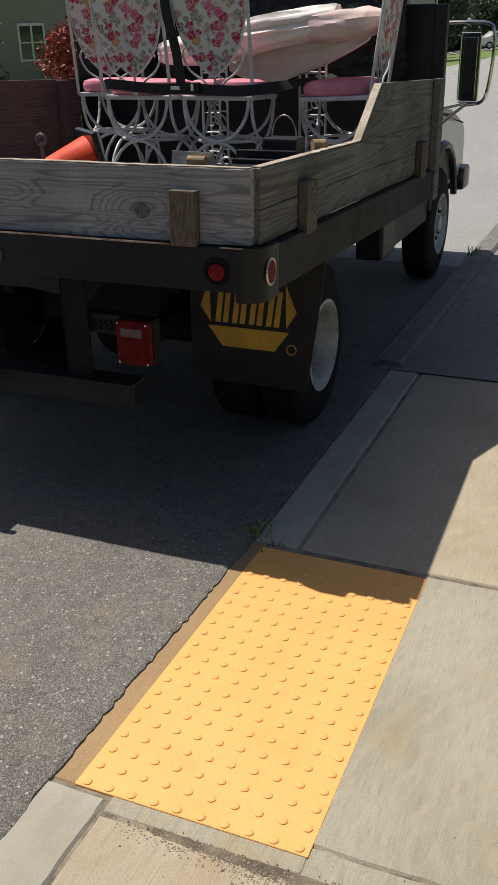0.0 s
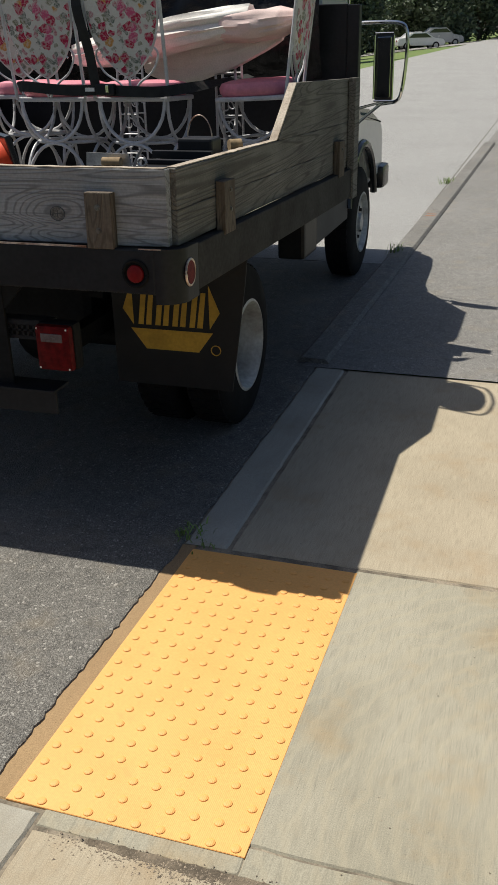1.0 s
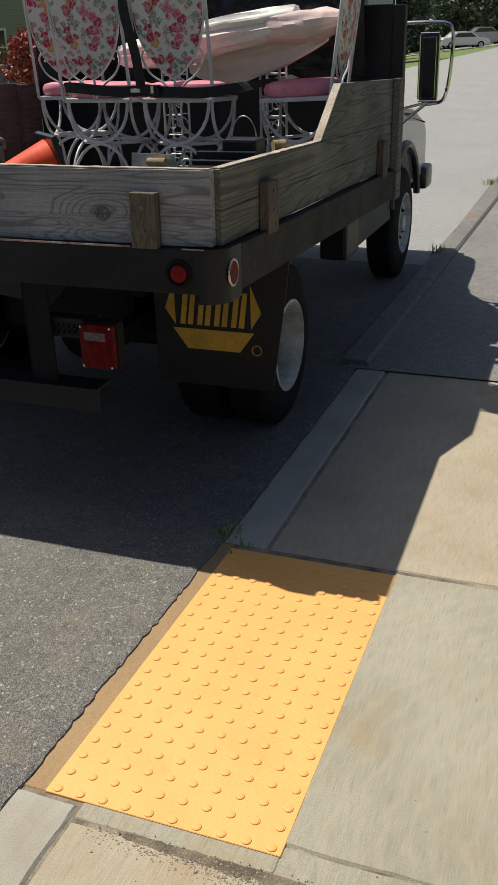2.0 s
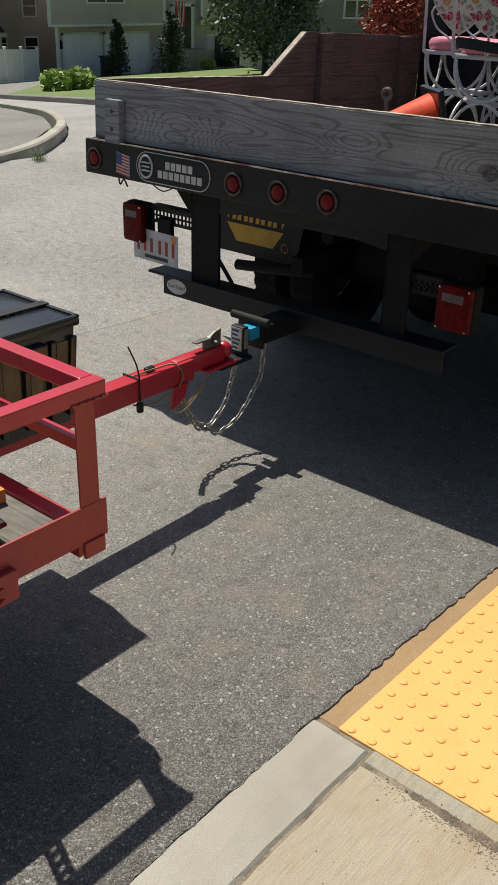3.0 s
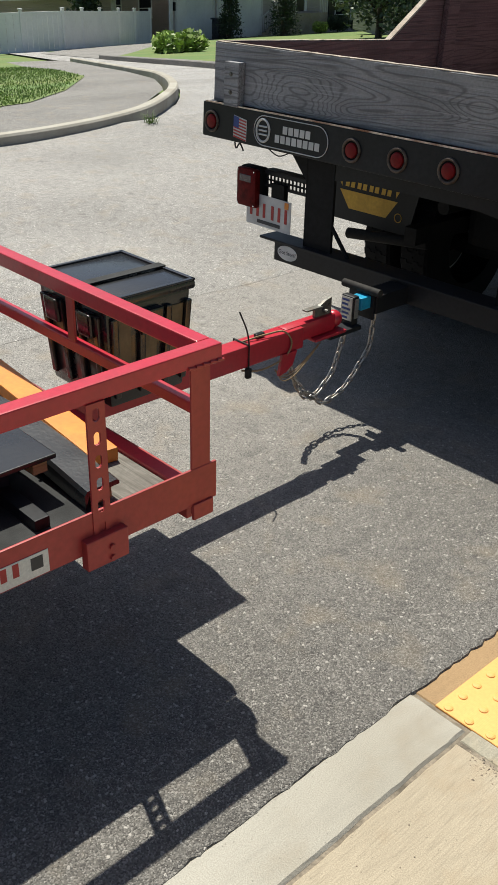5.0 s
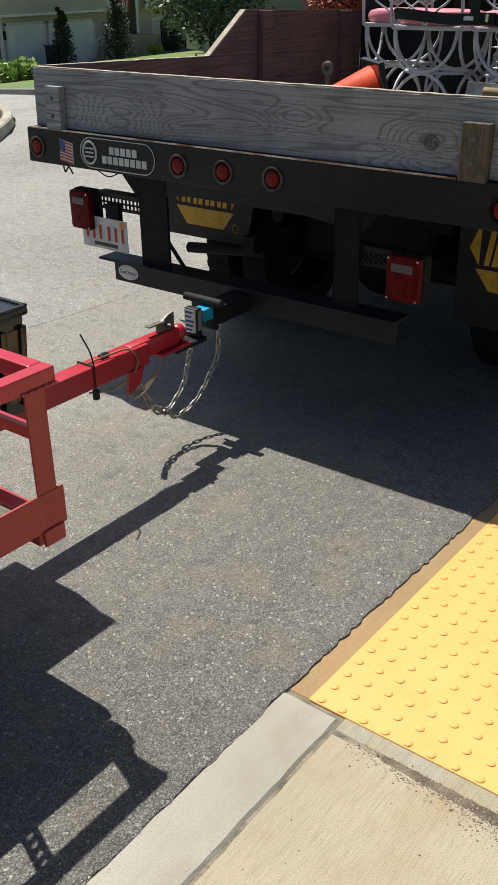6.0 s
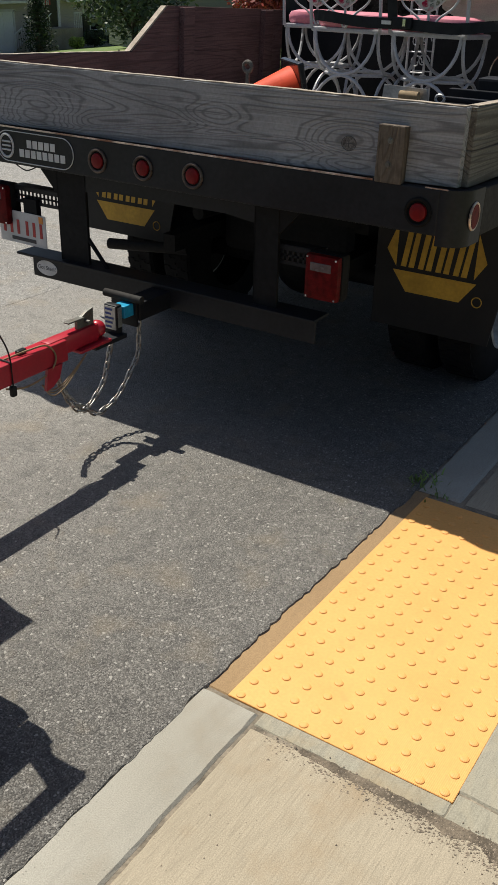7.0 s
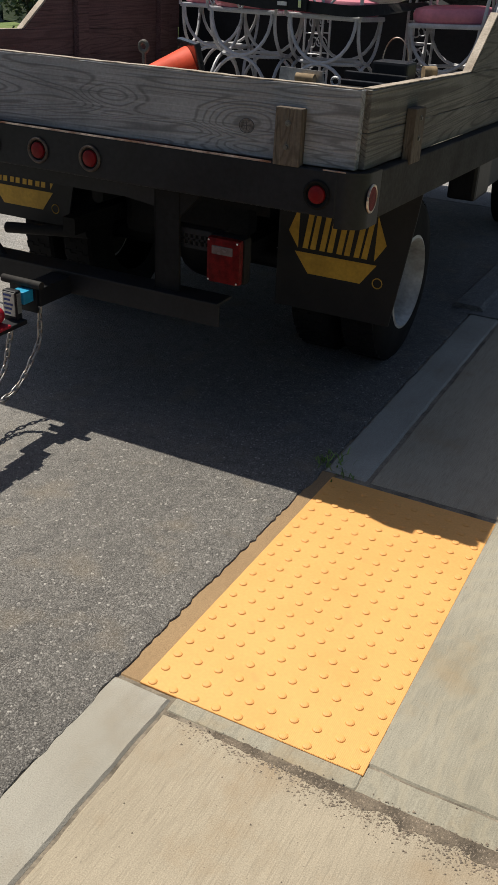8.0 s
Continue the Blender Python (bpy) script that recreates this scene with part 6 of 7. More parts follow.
# thin black sheet that darkens the deck behind the pine beam
bm = B()
box(bm, -1.88, -0.675, -2.6, -0.515, DZ, DZ + 0.004, 0.001)
tagged(part("black_mat", bm, BLACK_MATT), "thin black sheet covering the trailer deck", "mat")

# lidded chest on the drawbar
cx0, cx1, cy0, cy1, cz0, cz1 = -1.478, -1.110, -0.182, 0.148, 0.4505, 0.797
chest = thing("plastic_chest", ((cx0 + cx1) / 2, (cy0 + cy1) / 2, cz0), "black plastic storage chest with tan panels, strapped to the drawbar", "chest")
part("body", box(B(), cx0 + 0.012, cx1 - 0.012, cy0 + 0.012, cy1 - 0.012, cz0, cz1 - 0.03, 0.010), BLACK_PLASTIC, chest, "", True)
lid = part("lid", box(B(), cx0, cx1, cy0, cy1, cz1 - 0.032, cz1 - 0.006, 0.008), BLACK_PLASTIC, chest, "glossy black lid with raised rim", True)
for a in ((cx0, cx1, cy0, cy0 + 0.014), (cx0, cx1, cy1 - 0.014, cy1), (cx0, cx0 + 0.014, cy0, cy1), (cx1 - 0.014, cx1, cy0, cy1)):
    part("rim_bead", box(B(), *a, cz1 - 0.007, cz1, 0.003), BLACK_PLASTIC, lid)
bm = B()
box(bm, cx0 + 0.19, cx0 + 0.225, cy0 - 0.001, cy1 + 0.001, cz1 - 0.0005, cz1 + 0.0035)
box(bm, cx0 + 0.19, cx0 + 0.225, cy0 - 0.005, cy0 - 0.001, cz0 + 0.2, cz1 + 0.003)
part("strap", bm, BLACK_MATT, chest, "black strap over the lid")
for i in range(3):
    y = cy0 + 0.035 + i * 0.098
    part("tan_panel", box(B(), cx1 - 0.013, cx1 - 0.008, y + 0.012, y + 0.062, cz0 + 0.045, cz1 - 0.07, 0.003), OLIVE, chest, "faded tan recessed panel")
    part("rib", box(B(), cx1 - 0.013, cx1 + 0.004, y - 0.012, y + 0.010, cz0 + 0.03, cz1 - 0.06, 0.005), BLACK_PLASTIC, chest)
part("rib", box(B(), cx1 - 0.013, cx1 + 0.004, cy1 - 0.036, cy1 - 0.014, cz0 + 0.03, cz1 - 0.06, 0.005), BLACK_PLASTIC, chest)
part("side_latch", box(B(), cx1 - 0.012, cx1 + 0.014, -0.06, 0.02, cz1 - 0.13, cz1 - 0.055, 0.006), BLACK_PLASTIC, chest, "black latch")
for i in range(4):
    x = cx0 + 0.03 + i * 0.092
    part("rib", box(B(), x, x + 0.025, cy0 - 0.002, cy0 + 0.013, cz0 + 0.03, cz1 - 0.06, 0.005), BLACK_PLASTIC, chest)
for x in (cx0 + 0.065, cx1 - 0.13):
    part("front_latch", box(B(), x, x + 0.07, cy0 - 0.014, cy0 + 0.013, cz1 - 0.13, cz1 - 0.055, 0.008), BLACK_PLASTIC, chest, "chunky black latch")


for ob in chest.children_recursive:
    for v in ob.data.vertices:
        q = 0.89 + 0.11 * min(1, max(0, v.co.z / (cz1 - 0.04 - cz0)))
        v.co.x, v.co.y = v.co.x * q, v.co.y * q

# the truck, its load and the trailer are laid out in one drawing; here they take their true size and stand
# (the tail plank is 235 mm high, the tyres touch the road)
RIG = Matrix.Translation((0.047, -0.069, 0.0787)) @ Matrix.Scale(0.953, 4)
for ob in [o for o in scene.objects if o not in before_rig and o.parent is None]:
    ob.matrix_basis = RIG @ ob.matrix_basis


# ---- trees and shrubs ----
def leaves(name, blobs, count, size, material, seed, parent, squash=1.0):
    """A crown of many small leaf clumps spread through overlapping masses, denser at their skins."""
    r = random.Random(seed)
    vs, fs = [], []
    for k in range(count):
        cx, cy, cz, rad = r.choice(blobs)
        d = Vector((r.gauss(0, 1), r.gauss(0, 1), r.gauss(0, 1))).normalized() * rad * (r.random() ** 0.3) * (0.85 + 0.5 * noise.noise((k * 0.01, seed, cz)))
        p = Vector((cx, cy, cz)) + Vector((d.x, d.y, d.z * squash))
        u = Vector((r.gauss(0, 1), r.gauss(0, 1), r.gauss(0, 0.6))).normalized()
        w = u.cross(Vector((r.gauss(0, 1), r.gauss(0, 1), r.gauss(0, 1)))).normalized()
        s = size * r.uniform(0.5, 1.3)
        b0 = len(vs)
        vs += [p - u * s, p + w * s * 0.5, p + u * s, p - w * s * 0.5]
        fs.append((b0, b0 + 1, b0 + 2, b0 + 3))
    me = bpy.data.meshes.new(name)
    base = parent.location
    me.from_pydata([tuple(v - base) for v in vs], [], fs)
    me.materials.append(material)
    o = new(name, me)
    o.parent = parent
    return o


def tree(name, x, y, z, h, spread, material, count, size, seed, label, low=0.25, cat="tree"):
    r = random.Random(seed)
    ob = thing(name, (x, y, z), label, cat)
    bm = B()
    rod(bm, (x, y, z - 0.2), (x + 0.05, y, z + h * 0.55), h * 0.022, 8, h * 0.012)
    blobs = []
    for i in range(9):
        a = 2.4 * i
        zz = z + h * (low + 0.1 + (0.8 - low) * i / 9)
        rr = spread * (0.75 if i < 5 else 0.5) * r.uniform(0.6, 1.0)
        e = Vector((x + math.cos(a) * rr * 0.8, y + math.sin(a) * rr * 0.8, zz + h * 0.06))
        rod(bm, (x, y, z + h * (low + 0.35 * i / 9)), e, h * 0.009, 6, h * 0.003)
        blobs.append((e.x, e.y, e.z, spread * r.uniform(0.32, 0.55)))
    blobs.append((x, y, z + h * 0.82, spread * 0.5))
    part("trunk", bm, BARK, ob)
    leaves("crown", blobs, count, size, material, seed, ob)
    return ob


def conifer(name, x, y, z, h, w, material, count, size, seed, label, cat="shrub", group=""):
    ob = thing(name, (x, y, z), label, cat, group)
    part("trunk", rod(B(), (x, y, z - 0.1), (x, y, z + h * 0.8), w * 0.12, 8, w * 0.04), BARK, ob)
    blobs = []
    for i in range(12):
        t = i / 11
        blobs.append((x + 0.1 * w * math.cos(i * 2.1), y + 0.1 * w * math.sin(i * 2.1), z + h * (0.08 + 0.86 * t), w * (0.52 * (1 - t) ** 0.8 + 0.08)))
    leaves("crown", blobs, count, size, material, seed, ob)
    return ob


tree("young_tree", -26.8, 32.1, land(-26.8), 7.2, 3.3, LEAF, 15000, 0.13, 5, "leafy green young tree in front of the house", 0.02)
tree("red_maple", -20.9, 33.7, land(-20.9), 3.1, 2.1, LEAF_RED, 7000, 0.10, 9, "small red-leaved maple beside the house", 0.15)
tree("green_tree", -46, 21, land(-46), 7, 2.6, LEAF_DARK, 5000, 0.16, 11, "dark green tree beside the fence", 0.2)
conifer("arborvitae", -51, 33.5, land(-51), 5.4, 2.4, LEAF_DARK, 5000, 0.14, 21, "dark green conical arborvitae behind the fence")
conifer("arborvitae", -46.3, 41.1, land(-46.3) - 0.1, 3.5, 1.6, LEAF_DARK, 3500, 0.09, 22, "tall narrow dark arborvitae by the steps", group="shrubs by the steps")
conifer("arborvitae", -44.5, 44.1, land(-44.5) - 0.1, 3.9, 2.1, LEAF_DARK, 4000, 0.09, 23, "broad conical dark arborvitae by the steps", group="shrubs by the steps")
for i, (x, y, r, h) in enumerate(((-46.5, 51.5, 1.0, 1.3), (-46.5, 54, 1.0, 1.1), (-46.3, 57, 1.1, 1.3), (-45.5, 48.6, 0.6, 0.9))):
    ob = thing("shrub", (x, y, land(x)), "low rounded dark green shrub by the house wall", "shrub", "foundation shrubs")
    leaves("crown", [(x + dx * r * 0.5, y + dy * r * 0.5, land(x) + h * 0.5, r * 0.6) for dx, dy in ((1, 0), (-1, 0), (0, 1), (0, -1), (0, 0))], 2200, 0.08, LEAF_DARK if i < 3 else LEAF_PALE, 40 + i, ob)
    part("stem", rod(B(), (x, y, land(x) - 0.1), (x, y, land(x) + h * 0.5), 0.06, 6), BARK, ob)
# hosta bed
for i in range(9):
    r = random.Random(60 + i)
    x, y = -25.6 - 0.95 * (i % 5) + r.uniform(-.2, .2), 19.6 + 0.75 * (i % 5) + 1.0 * (i // 5) + r.uniform(-.2, .2)
    ob = thing("hosta", (x, y, land(x)), "bright green hosta clump in the lawn bed", "plant", "hosta bed")
    leaves("leaf_clump", [(x, y, land(x) + 0.34, 0.52), (x + .3, y, land(x) + 0.28, 0.4), (x - .3, y + .1, land(x) + 0.3, 0.42)], 700, 0.15, LEAF_PALE, 60 + i, ob, 0.75)
    part("stem", rod(B(), (x, y, land(x)), (x, y, land(x) + 0.3), 0.05, 6), LEAF_PALE, ob)
# grass blades on the island
r = random.Random(8)
vs, fs = [], []
edge_line = [(-9.4, 3.0), (-9.85, 4.7), (-11.39, 6.26), (-14.55, 8.71), (-17.8, 10.22), (-20.7, 11.1)]
for k in range(16000):
    i = min(4, int(r.random() * 5))
    t, back = r.random(), abs(r.gauss(0, 2.2)) + r.gauss(0, 0.05)
    x = edge_line[i][0] + (edge_line[i + 1][0] - edge_line[i][0]) * t - back * 0.75
    y = edge_line[i][1] + (edge_line[i + 1][1] - edge_line[i][1]) * t - back * 0.55
    z, h, a = land(x) + 0.10, r.uniform(0.02, 0.055), r.uniform(0, 6.28)
    dx, dy = math.cos(a) * 0.012, math.sin(a) * 0.012
    b0 = len(vs)
    vs += [(x - dx, y - dy, z), (x + dx, y + dy, z), (x + dy * 3 * r.random(), y - dx * 3 * r.random(), z + h)]
    fs.append((b0, b0 + 1, b0 + 2))
me = bpy.data.meshes.new("grass")
me.from_pydata(vs, [], fs)
me.materials.append(GRASS_BLADE)
tagged(new("grass", me), "short sunlit grass blades on the island", "grass", kind="stuff")
# far woods beyond the road
wa = tree("wood_tree", -6, 128, 0, 17, 6.0, LEAF_DARK, 9000, 0.34, 31, "tall dark tree in the woods beyond the road", 0.05)
wb = conifer("wood_tree", 6, 122, 0, 19, 6.0, LEAF_DARK, 8000, 0.34, 33, "tall dark conifer in the woods beyond the road", "tree")
wc = tree("wood_tree", -12, 104, land(-12), 9, 4.0, LEAF, 7000, 0.26, 35, "lighter green tree at the edge of the woods", 0.03)
for o in (wa, wb, wc):
    o["group"] = "trees of the far woods"
r = random.Random(12)
for i in range(46):
    x, y = -62 + 2.3 * i + r.uniform(-2, 2), r.choice((118, 126, 134, 142)) + r.uniform(-3, 3) - 0.35 * max(0, -x - 12)
    o = copy_thing(r.choice((wa, wa, wb)), pose(x, y, land(x) - 0.1, 0, 0, r.uniform(0, 360)))
    s = r.uniform(0.8, 1.25)
    o.scale = (s, s, s)
for x, y in ((-20, 98), (-16, 108), (-9, 112), (-5.5, 116), (-25, 92)):
    o = copy_thing(wc, pose(x, y, land(x) - 0.1, 0, 0, r.uniform(0, 360)))
# dark crowns right behind the truck's line of sight towards the north-west
for x, y, s in ((-16, 60, 0.75), (-20, 72, 0.8), (-25, 84, 0.9), (-30, 95, 1.0)):
    o = copy_thing(wa, pose(x, y, land(x) - 0.1, 0, 0, 40 * x))
    o.scale = (s, s, s)


# ---- parked cars ----
def car(x, y, turn, material, label, tall):
    ob = thing("parked_car", (0, 0, 0), label, "car", "cars parked by the woods")
    h = 0.25 if tall else 0.0
    prof = [(-2.25, 0.35), (-2.3, 0.75), (-2.1, 0.95 + h * .6), (-1.5, 1.0 + h), (-0.9, 1.42 + h), (0.5, 1.45 + h), (1.2, 0.98 + h * .4), (2.1, 0.85 + h * .3), (2.3, 0.6), (2.25, 0.32)]
    bm = B()
    slab(bm, prof, 1.7, facing_x(-0.85))
    bmesh.ops.bevel(bm, geom=bm.edges[:], offset=0.06, segments=2, affect="EDGES")
    part("body", bm, material, ob, "", True)
    win = [(-1.25, 1.0 + h), (-0.8, 1.33 + h), (0.42, 1.36 + h), (0.95, 1.0 + h)]
    for xx in (-0.856, 0.85):
        part("side_glass", slab(B(), win, 0.008, facing_x(xx)), GLASS_DARK, ob)
    for sx in (-0.86, 0.66):
        for yy in (-1.4, 1.4):
            w = part("wheel", rod(B(), (sx, yy, 0.32), (sx + 0.2, yy, 0.32), 0.32, 20), RUBBER, ob, "", True)
            part("rim", rod(B(), (sx - 0.006, yy, 0.32), (sx + 0.206, yy, 0.32), 0.2, 16), STEEL, w)
    for sx in (-0.6, 0.45):
        part("rear_lamp", box(B(), sx, sx + 0.16, -2.33, -2.27, 0.68, 0.82, 0.01), LENS_RED, ob)
    ob.matrix_basis = pose(x, y, land(x) - 0.02, 0, 0, turn)


car(-12.6, 92, -62, CAR_WHITE, "white saloon car parked beyond the verge", False)
car(-11.8, 101, -70, CAR_SILVER, "silver estate car parked beyond the verge", True)
car(1.9, 48.5, 0, CAR_SILVER, "dark edge of a car parked along the footway", True)
sheet("parking_strip", [(-20, 86), (-20, 106)], [(-7.5, 90), (-7.5, 108)], 0.0, ASPHALT_OLD, "pale asphalt apron by the woods", "road", 6, 4)


# ---- houses ----
def window(parent, x, y0, y1, z0, z1, panes=2, bars=1, out=0.05):
    fr = part("window", box(B(), x, x + out, y0 - 0.10, y1 + 0.10, z1, z1 + 0.12), WHITE_PAINT, parent, "white framed window")
    part("window_sill", box(B(), x, x + out + 0.03, y0 - 0.12, y1 + 0.12, z0 - 0.10, z0), WHITE_PAINT, fr)
    for y in [y0 - 0.05, y1 + 0.05] + [y0 + (y1 - y0) * k / panes for k in range(1, panes)]:
        part("window_frame", box(B(), x, x + out, y - 0.05, y + 0.05, z0, z1), WHITE_PAINT, fr)
    for k in range(panes):
        a, b = y0 + (y1 - y0) * k / panes + 0.05 * (k > 0), y0 + (y1 - y0) * (k + 1) / panes - 0.05 * (k < panes - 1)
        part("pane", box(B(), x + 0.005, x + 0.012, a, b, z0, z1), GLASS_DARK, fr)
        for q in range(bars):
            z = z0 + (z1 - z0) * (q + 1) / (bars + 1)
            part("glazing_bar", box(B(), x + 0.012, x + 0.035, a, b, z - 0.03, z + 0.03), WHITE_PAINT, fr)


HX = -48.3
GZ = -3.85
ha = thing("raised_house", (HX - 5, 50, GZ), "two-storey olive-grey clapboard house with garage and steps", "house")


def splayed(bm):
    """The near end wall runs back at a slant."""
    for v in bm.verts:
        if v.co.x < HX - 5 and v.co.y < 40:
            v.co.y += 7.8
    return bm


part("lower_wall", splayed(box(B(), HX - 9, HX - 0.7, 38.3, 62, GZ - 0.6, -0.72)), SIDING_A, ha, "shaded lower clapboard wall")
part("upper_wall", splayed(box(B(), HX - 9, HX, 37.4, 47.3, -0.71, 4.0)), SIDING_A, ha)
part("upper_wall", box(B(), HX - 9, HX, 50.9, 62, -0.71, 4.0), SIDING_A, ha)
part("entry_wall", box(B(), HX - 9, HX - 0.4, 47.3, 50.9, -0.71, 4.0), SIDING_A, ha)
part("roof", slab(B(), [(HX + 0.6, 3.9), (HX - 4.5, 7.0), (HX - 9.6, 3.9)], 25.6, Matrix(((1, 0, 0, 0), (0, 0, 1, 36.8), (0, 1, 0, 0), (0, 0, 0, 1)))), ROOF, ha, "dark shingle roof")
part("soffit_trim", box(B(), HX, HX + 0.04, 37.3, 47.4, -0.80, -0.66), WHITE_PAINT, ha)
part("soffit_trim", box(B(), HX, HX + 0.04, 50.8, 62, -0.80, -0.66), WHITE_PAINT, ha)
for y in (37.4, 47.2, 50.95):
    part("corner_board", box(B(), HX, HX + 0.05, y - 0.12, y + 0.12, -0.66, 3.9), WHITE_PAINT, ha, "white corner board")
part("down_pipe", box(B(), HX - 0.65, HX - 0.5, 38.3, 38.5, GZ, -0.7), WHITE_PAINT, ha)
for y0, y1 in ((38.95, 41.95), (42.45, 46.3)):
    gd = part("garage_door", box(B(), HX - 0.72, HX - 0.66, y0, y1, GZ, -1.32), VINYL, ha, "white panelled garage door")
    for k in range(4):
        for q in range(4):
            a = y0 + (y1 - y0) * (q + 0.08) / 4
            b = y0 + (y1 - y0) * (q + 0.92) / 4
            z = GZ + 0.08 + k * 0.62
            part("door_panel", box(B(), HX - 0.66, HX - 0.645, a, b, z, z + 0.5), VINYL, gd)
    for a, b, c, d in ((y0 - 0.15, y0, GZ, -1.2), (y1, y1 + 0.15, GZ, -1.2), (y0 - 0.15, y1 + 0.15, -1.32, -1.17)):
        part("door_trim", box(B(), HX - 0.70, HX - 0.62, a, b, c, d), WHITE_PAINT, gd)
part("garage_lamp", box(B(), HX - 0.7, HX - 0.5, 38.6, 38.75, -2.1, -1.6, 0.03), BLACK_STEEL, ha)
part("front_door", box(B(), HX - 0.41, HX - 0.36, 49.1, 50.2, -2.35, 0.35), DOOR_DARK, ha, "dark front door")
part("door_surround", box(B(), HX - 0.42, HX - 0.34, 48.2, 48.6, -2.35, 0.5), WHITE_PAINT, ha)
part("door_surround", box(B(), HX - 0.42, HX - 0.34, 50.25, 50.5, -2.35, 0.5), WHITE_PAINT, ha)
part("door_surround", box(B(), HX - 0.42, HX - 0.34, 48.2, 50.5, 0.36, 0.55), WHITE_PAINT, ha)
part("side_light", box(B(), HX - 0.41, HX - 0.37, 48.62, 49.0, -1.6, 0.35), GLASS_DARK, ha)
part("landing", box(B(), HX - 0.4, HX + 1.2, 48.0, 51.0, GZ - 0.3, -2.36), CONC_GREY, ha, "grey concrete landing")
for k in range(8):
    part("step", box(B(), HX - 0.1, HX + 1.2, 47.7 - 0.30 * k, 48.0 - 0.30 * k, GZ - 0.3, -2.53 - 0.17 * k), CONC_GREY, ha)
for xx in (HX + 1.2, HX - 0.05):
    rl = part("hand_rail", rod(B(), (xx, 48.0, -1.4), (xx, 45.6, -2.75), 0.035, 8), WHITE_PAINT, ha, "white sloping handrail")
    for k in range(12):
        y = 45.6 + k * 0.2
        part("baluster", rod(B(), (xx, y, -3.7 + k * 0.11), (xx, y, -2.75 + k * 0.1125), 0.018, 6), WHITE_PAINT, rl)
rl = part("porch_rail", box(B(), HX + 1.15, HX + 1.2, 50.2, 51.0, -1.45, -1.38), WHITE_PAINT, ha, "white porch railing")
for k in range(5):
    part("baluster", rod(B(), (HX + 1.17, 50.25 + k * 0.18, -2.36), (HX + 1.17, 50.25 + k * 0.18, -1.4), 0.02, 6), WHITE_PAINT, rl)
window(ha, HX - 0.7, 53.9, 57.3, -3.5, -1.9, 2, 1)
part("shutter", box(B(), HX - 0.7, HX - 0.62, 53.1, 53.75, -3.55, -1.75), DOOR_DARK, ha, "dark shutter")
window(ha, HX, 53.0, 56.0, 0.2, 1.7, 2, 1)
window(ha, HX, 40.5, 43.5, 0.6, 2.0, 2, 1)
fl = thing("hanging_flag", (HX + 0.6, 48.0, 0.4), "striped red and white flag hanging by the door", "flag")
part("pole", rod(B(), (HX, 47.3, -0.2), (HX + 1.0, 48.2, 1.4), 0.03, 6), WHITE_PAINT, fl)
for k in range(7):
    bm = B()
    for q in range(5):
        y = 47.75 + k * 0.12
        box(bm, HX + 0.62 + 0.06 * math.sin(k + q), HX + 0.64 + 0.06 * math.sin(k + q), y, y + 0.12, -0.9 + q * 0.32, -0.58 + q * 0.32)
    part("stripe", bm, RED_INK if k % 2 == 0 else STICKER, fl)
bin_ = thing("wheeled_bin", (HX + 0.3, 41.6, land(HX + 0.3)), "dark wheeled rubbish bin beside the garage", "bin")
part("body", box(B(), HX + 0.0, HX + 0.7, 41.3, 42.0, land(HX), land(HX) + 1.2, 0.05), BLACK_PLASTIC, bin_)
part("lid", box(B(), HX - 0.05, HX + 0.78, 41.22, 42.08, land(HX) + 1.2, land(HX) + 1.3, 0.03), BLACK_PLASTIC, bin_)

# gable-fronted house, turned towards the crossing
bz = land(-28.5)
hb = thing("gabled_house", (0, 0, 0), "sage-grey clapboard house with a gable end", "house")
part("gable_wall", slab(B(), [(-3.6, -0.4), (5.6, -0.4), (5.6, 4.1), (1.0, 8.5), (-3.6, 4.1)], 7.0, facing_x(-7.0)), SIDING_B, hb)
part("rake_board", slab(B(), [(1.0, 8.45), (6.0, 3.75), (6.0, 4.05), (1.0, 8.8), (-4.0, 4.05), (-4.0, 3.75)], 0.35, facing_x(0.0)), WHITE_PAINT, hb, "white rake board")
part("roof", slab(B(), [(1.0, 8.82), (6.3, 3.85), (6.3, 4.1), (1.0, 9.1), (-4.3, 4.1), (-4.3, 3.85)], 7.6, facing_x(-7.3)), ROOF, hb)
window(hb, 0.0, -0.62, 0.68, 2.4, 3.95, 2, 1)
hb.matrix_basis = pose(-28.5, 41.3, bz, 0, 0, -28)

# brown house behind the fence
CXX = -60.0
hc = thing("brown_house", (CXX - 4, 40, land(CXX)), "brown-grey two-storey house behind the fence", "house")
part("wall", box(B(), CXX - 8, CXX, 41.7, 58, land(CXX) - 1, 3.5), SIDING_C, hc)
part("wing_wall", box(B(), CXX - 7, CXX + 0.5, 26, 41.7, land(CXX) - 1, -1.6), SIDING_C, hc)
part("wing_roof", slab(B(), [(CXX + 1.0, -1.7), (CXX - 3, 1.4), (CXX - 8, -1.7)], 16.4, Matrix(((1, 0, 0, 0), (0, 0, 1, 25.5), (0, 1, 0, 0), (0, 0, 0, 1)))), ROOF, hc, "dark shingle wing roof")
part("wing_fascia", box(B(), CXX + 0.95, CXX + 1.1, 25.5, 41.9, -1.95, -1.65), WHITE_PAINT, hc, "white fascia board")
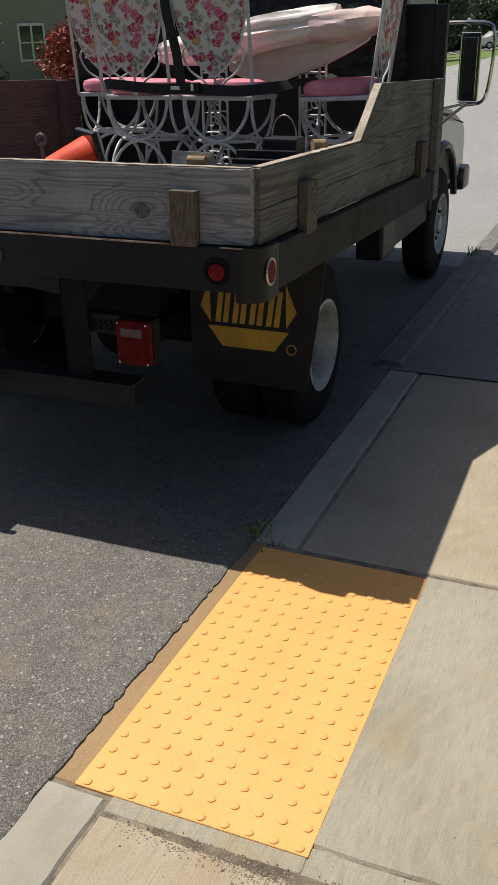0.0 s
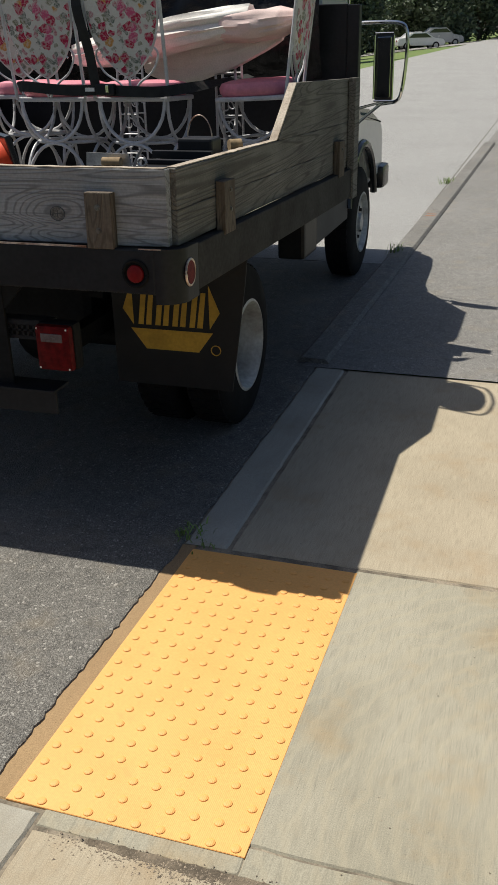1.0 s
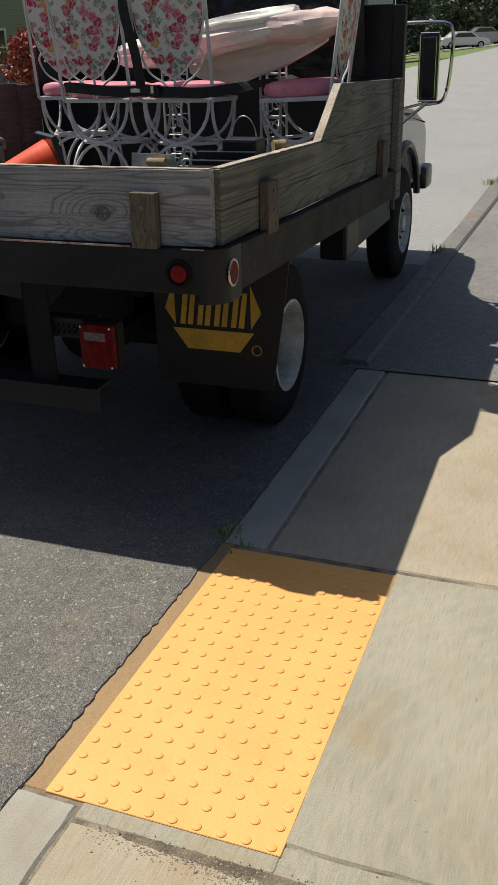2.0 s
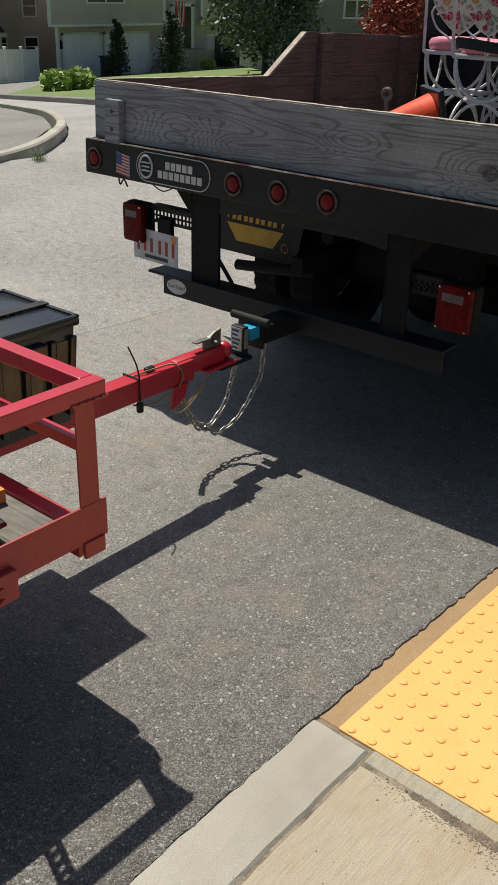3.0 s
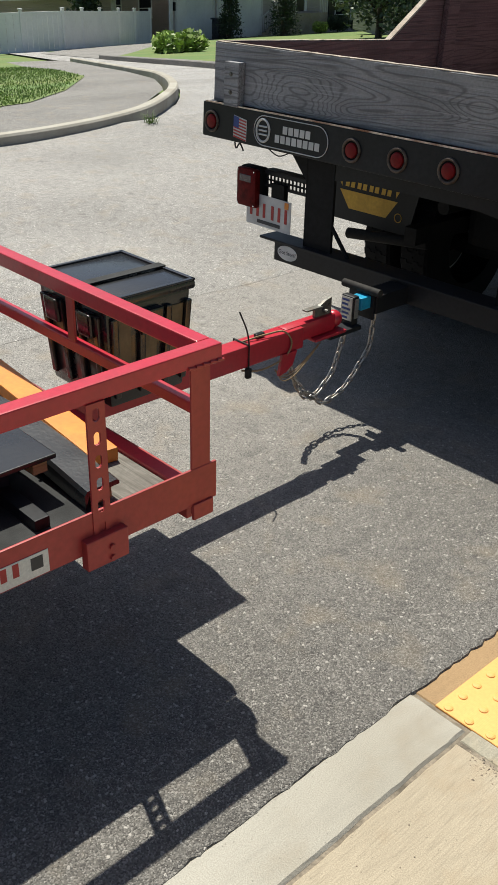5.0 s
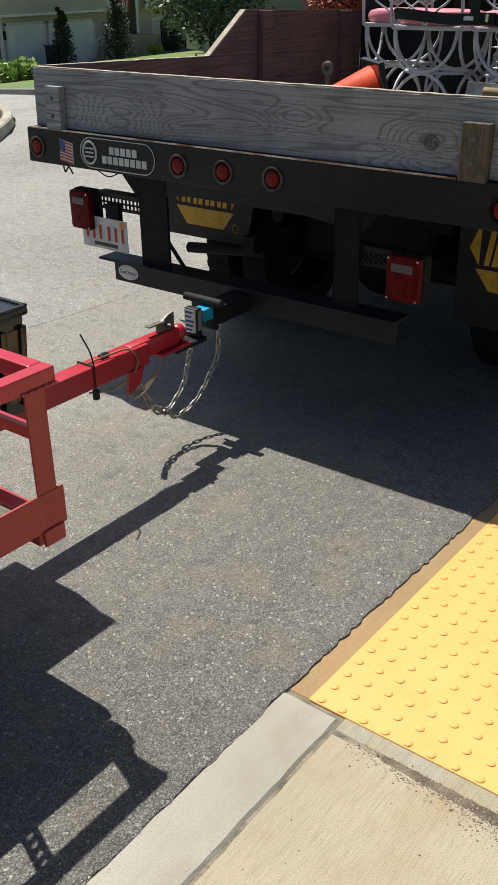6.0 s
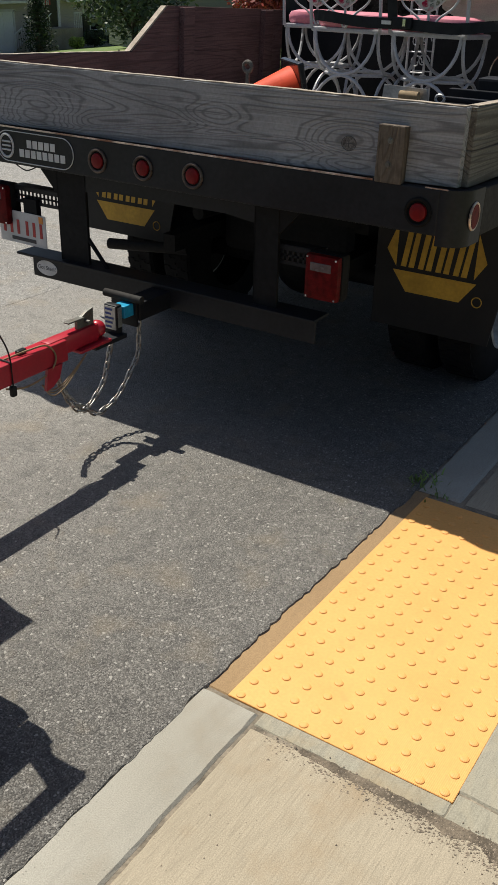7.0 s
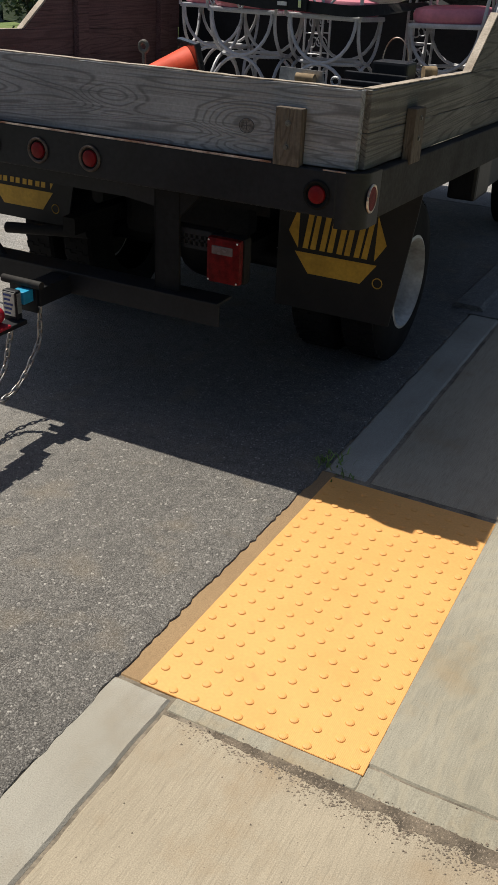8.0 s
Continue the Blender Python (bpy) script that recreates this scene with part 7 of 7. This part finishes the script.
part("corner_board", box(B(), CXX + 0.5, CXX + 0.58, 41.4, 41.8, -5.2, -1.7), WHITE_PAINT, hc)
part("roof", slab(B(), [(CXX + 0.6, 3.4), (CXX - 4, 6.4), (CXX - 8.6, 3.4)], 17.5, Matrix(((1, 0, 0, 0), (0, 0, 1, 41.0), (0, 1, 0, 0), (0, 0, 0, 1)))), ROOF, hc)
for y0, y1, z0, z1 in ((44.3, 45.4, -3.3, -2.1), (44.3, 45.4, -0.6, 0.7), (41.9, 42.6, -3.0, -1.9), (38.8, 39.9, 0.5, 1.4)):
    window(hc, CXX if y0 > 42 else CXX, y0, y1, z0, z1, 1, 1)

# white vinyl fence
fence = thing("vinyl_fence", (-42.5, 26, land(-42.5)), "white vinyl privacy fence with capped posts", "fence")
fpts = [(-46, 19.2), (-44.2, 21.6), (-42.6, 24.0), (-42.6, 26.4), (-44.0, 28.5), (-45.4, 30.6), (-46.7, 32.8), (-48.0, 34.9), (-49.2, 37.0)]
for (xa, ya), (xb, yb) in zip(fpts, fpts[1:]):
    d = Vector((xb - xa, yb - ya, 0))
    L = d.length
    ang = math.atan2(d.y, d.x)
    slope = (land(xb) - land(xa)) / L
    m = Matrix.Translation((xa, ya, land(xa))) @ Matrix.Rotation(ang, 4, "Z") @ Matrix(((1, 0, 0, 0), (0, 1, 0, 0), (slope, 0, 1, 0), (0, 0, 0, 1)))
    for k in range(8):
        part("board", box(B(), L * k / 8 + 0.006, L * (k + 1) / 8 - 0.006, -0.02, 0.02, 0.08, 1.72), VINYL, fence, "", False, m)
    part("rail", box(B(), 0, L, -0.035, 0.035, 1.72, 1.82), VINYL, fence, "", False, m)
    part("rail", box(B(), 0, L, -0.035, 0.035, -0.02, 0.10), VINYL, fence, "", False, m)
for x, y in fpts:
    ps = part("post", box(B(), x - 0.065, x + 0.065, y - 0.065, y + 0.065, land(x) - 0.1, land(x) + 1.92), VINYL, fence)
    part("post_cap", box(B(), x - 0.09, x + 0.09, y - 0.09, y + 0.09, land(x) + 1.92, land(x) + 1.99, 0.02), WHITE_PAINT, ps)
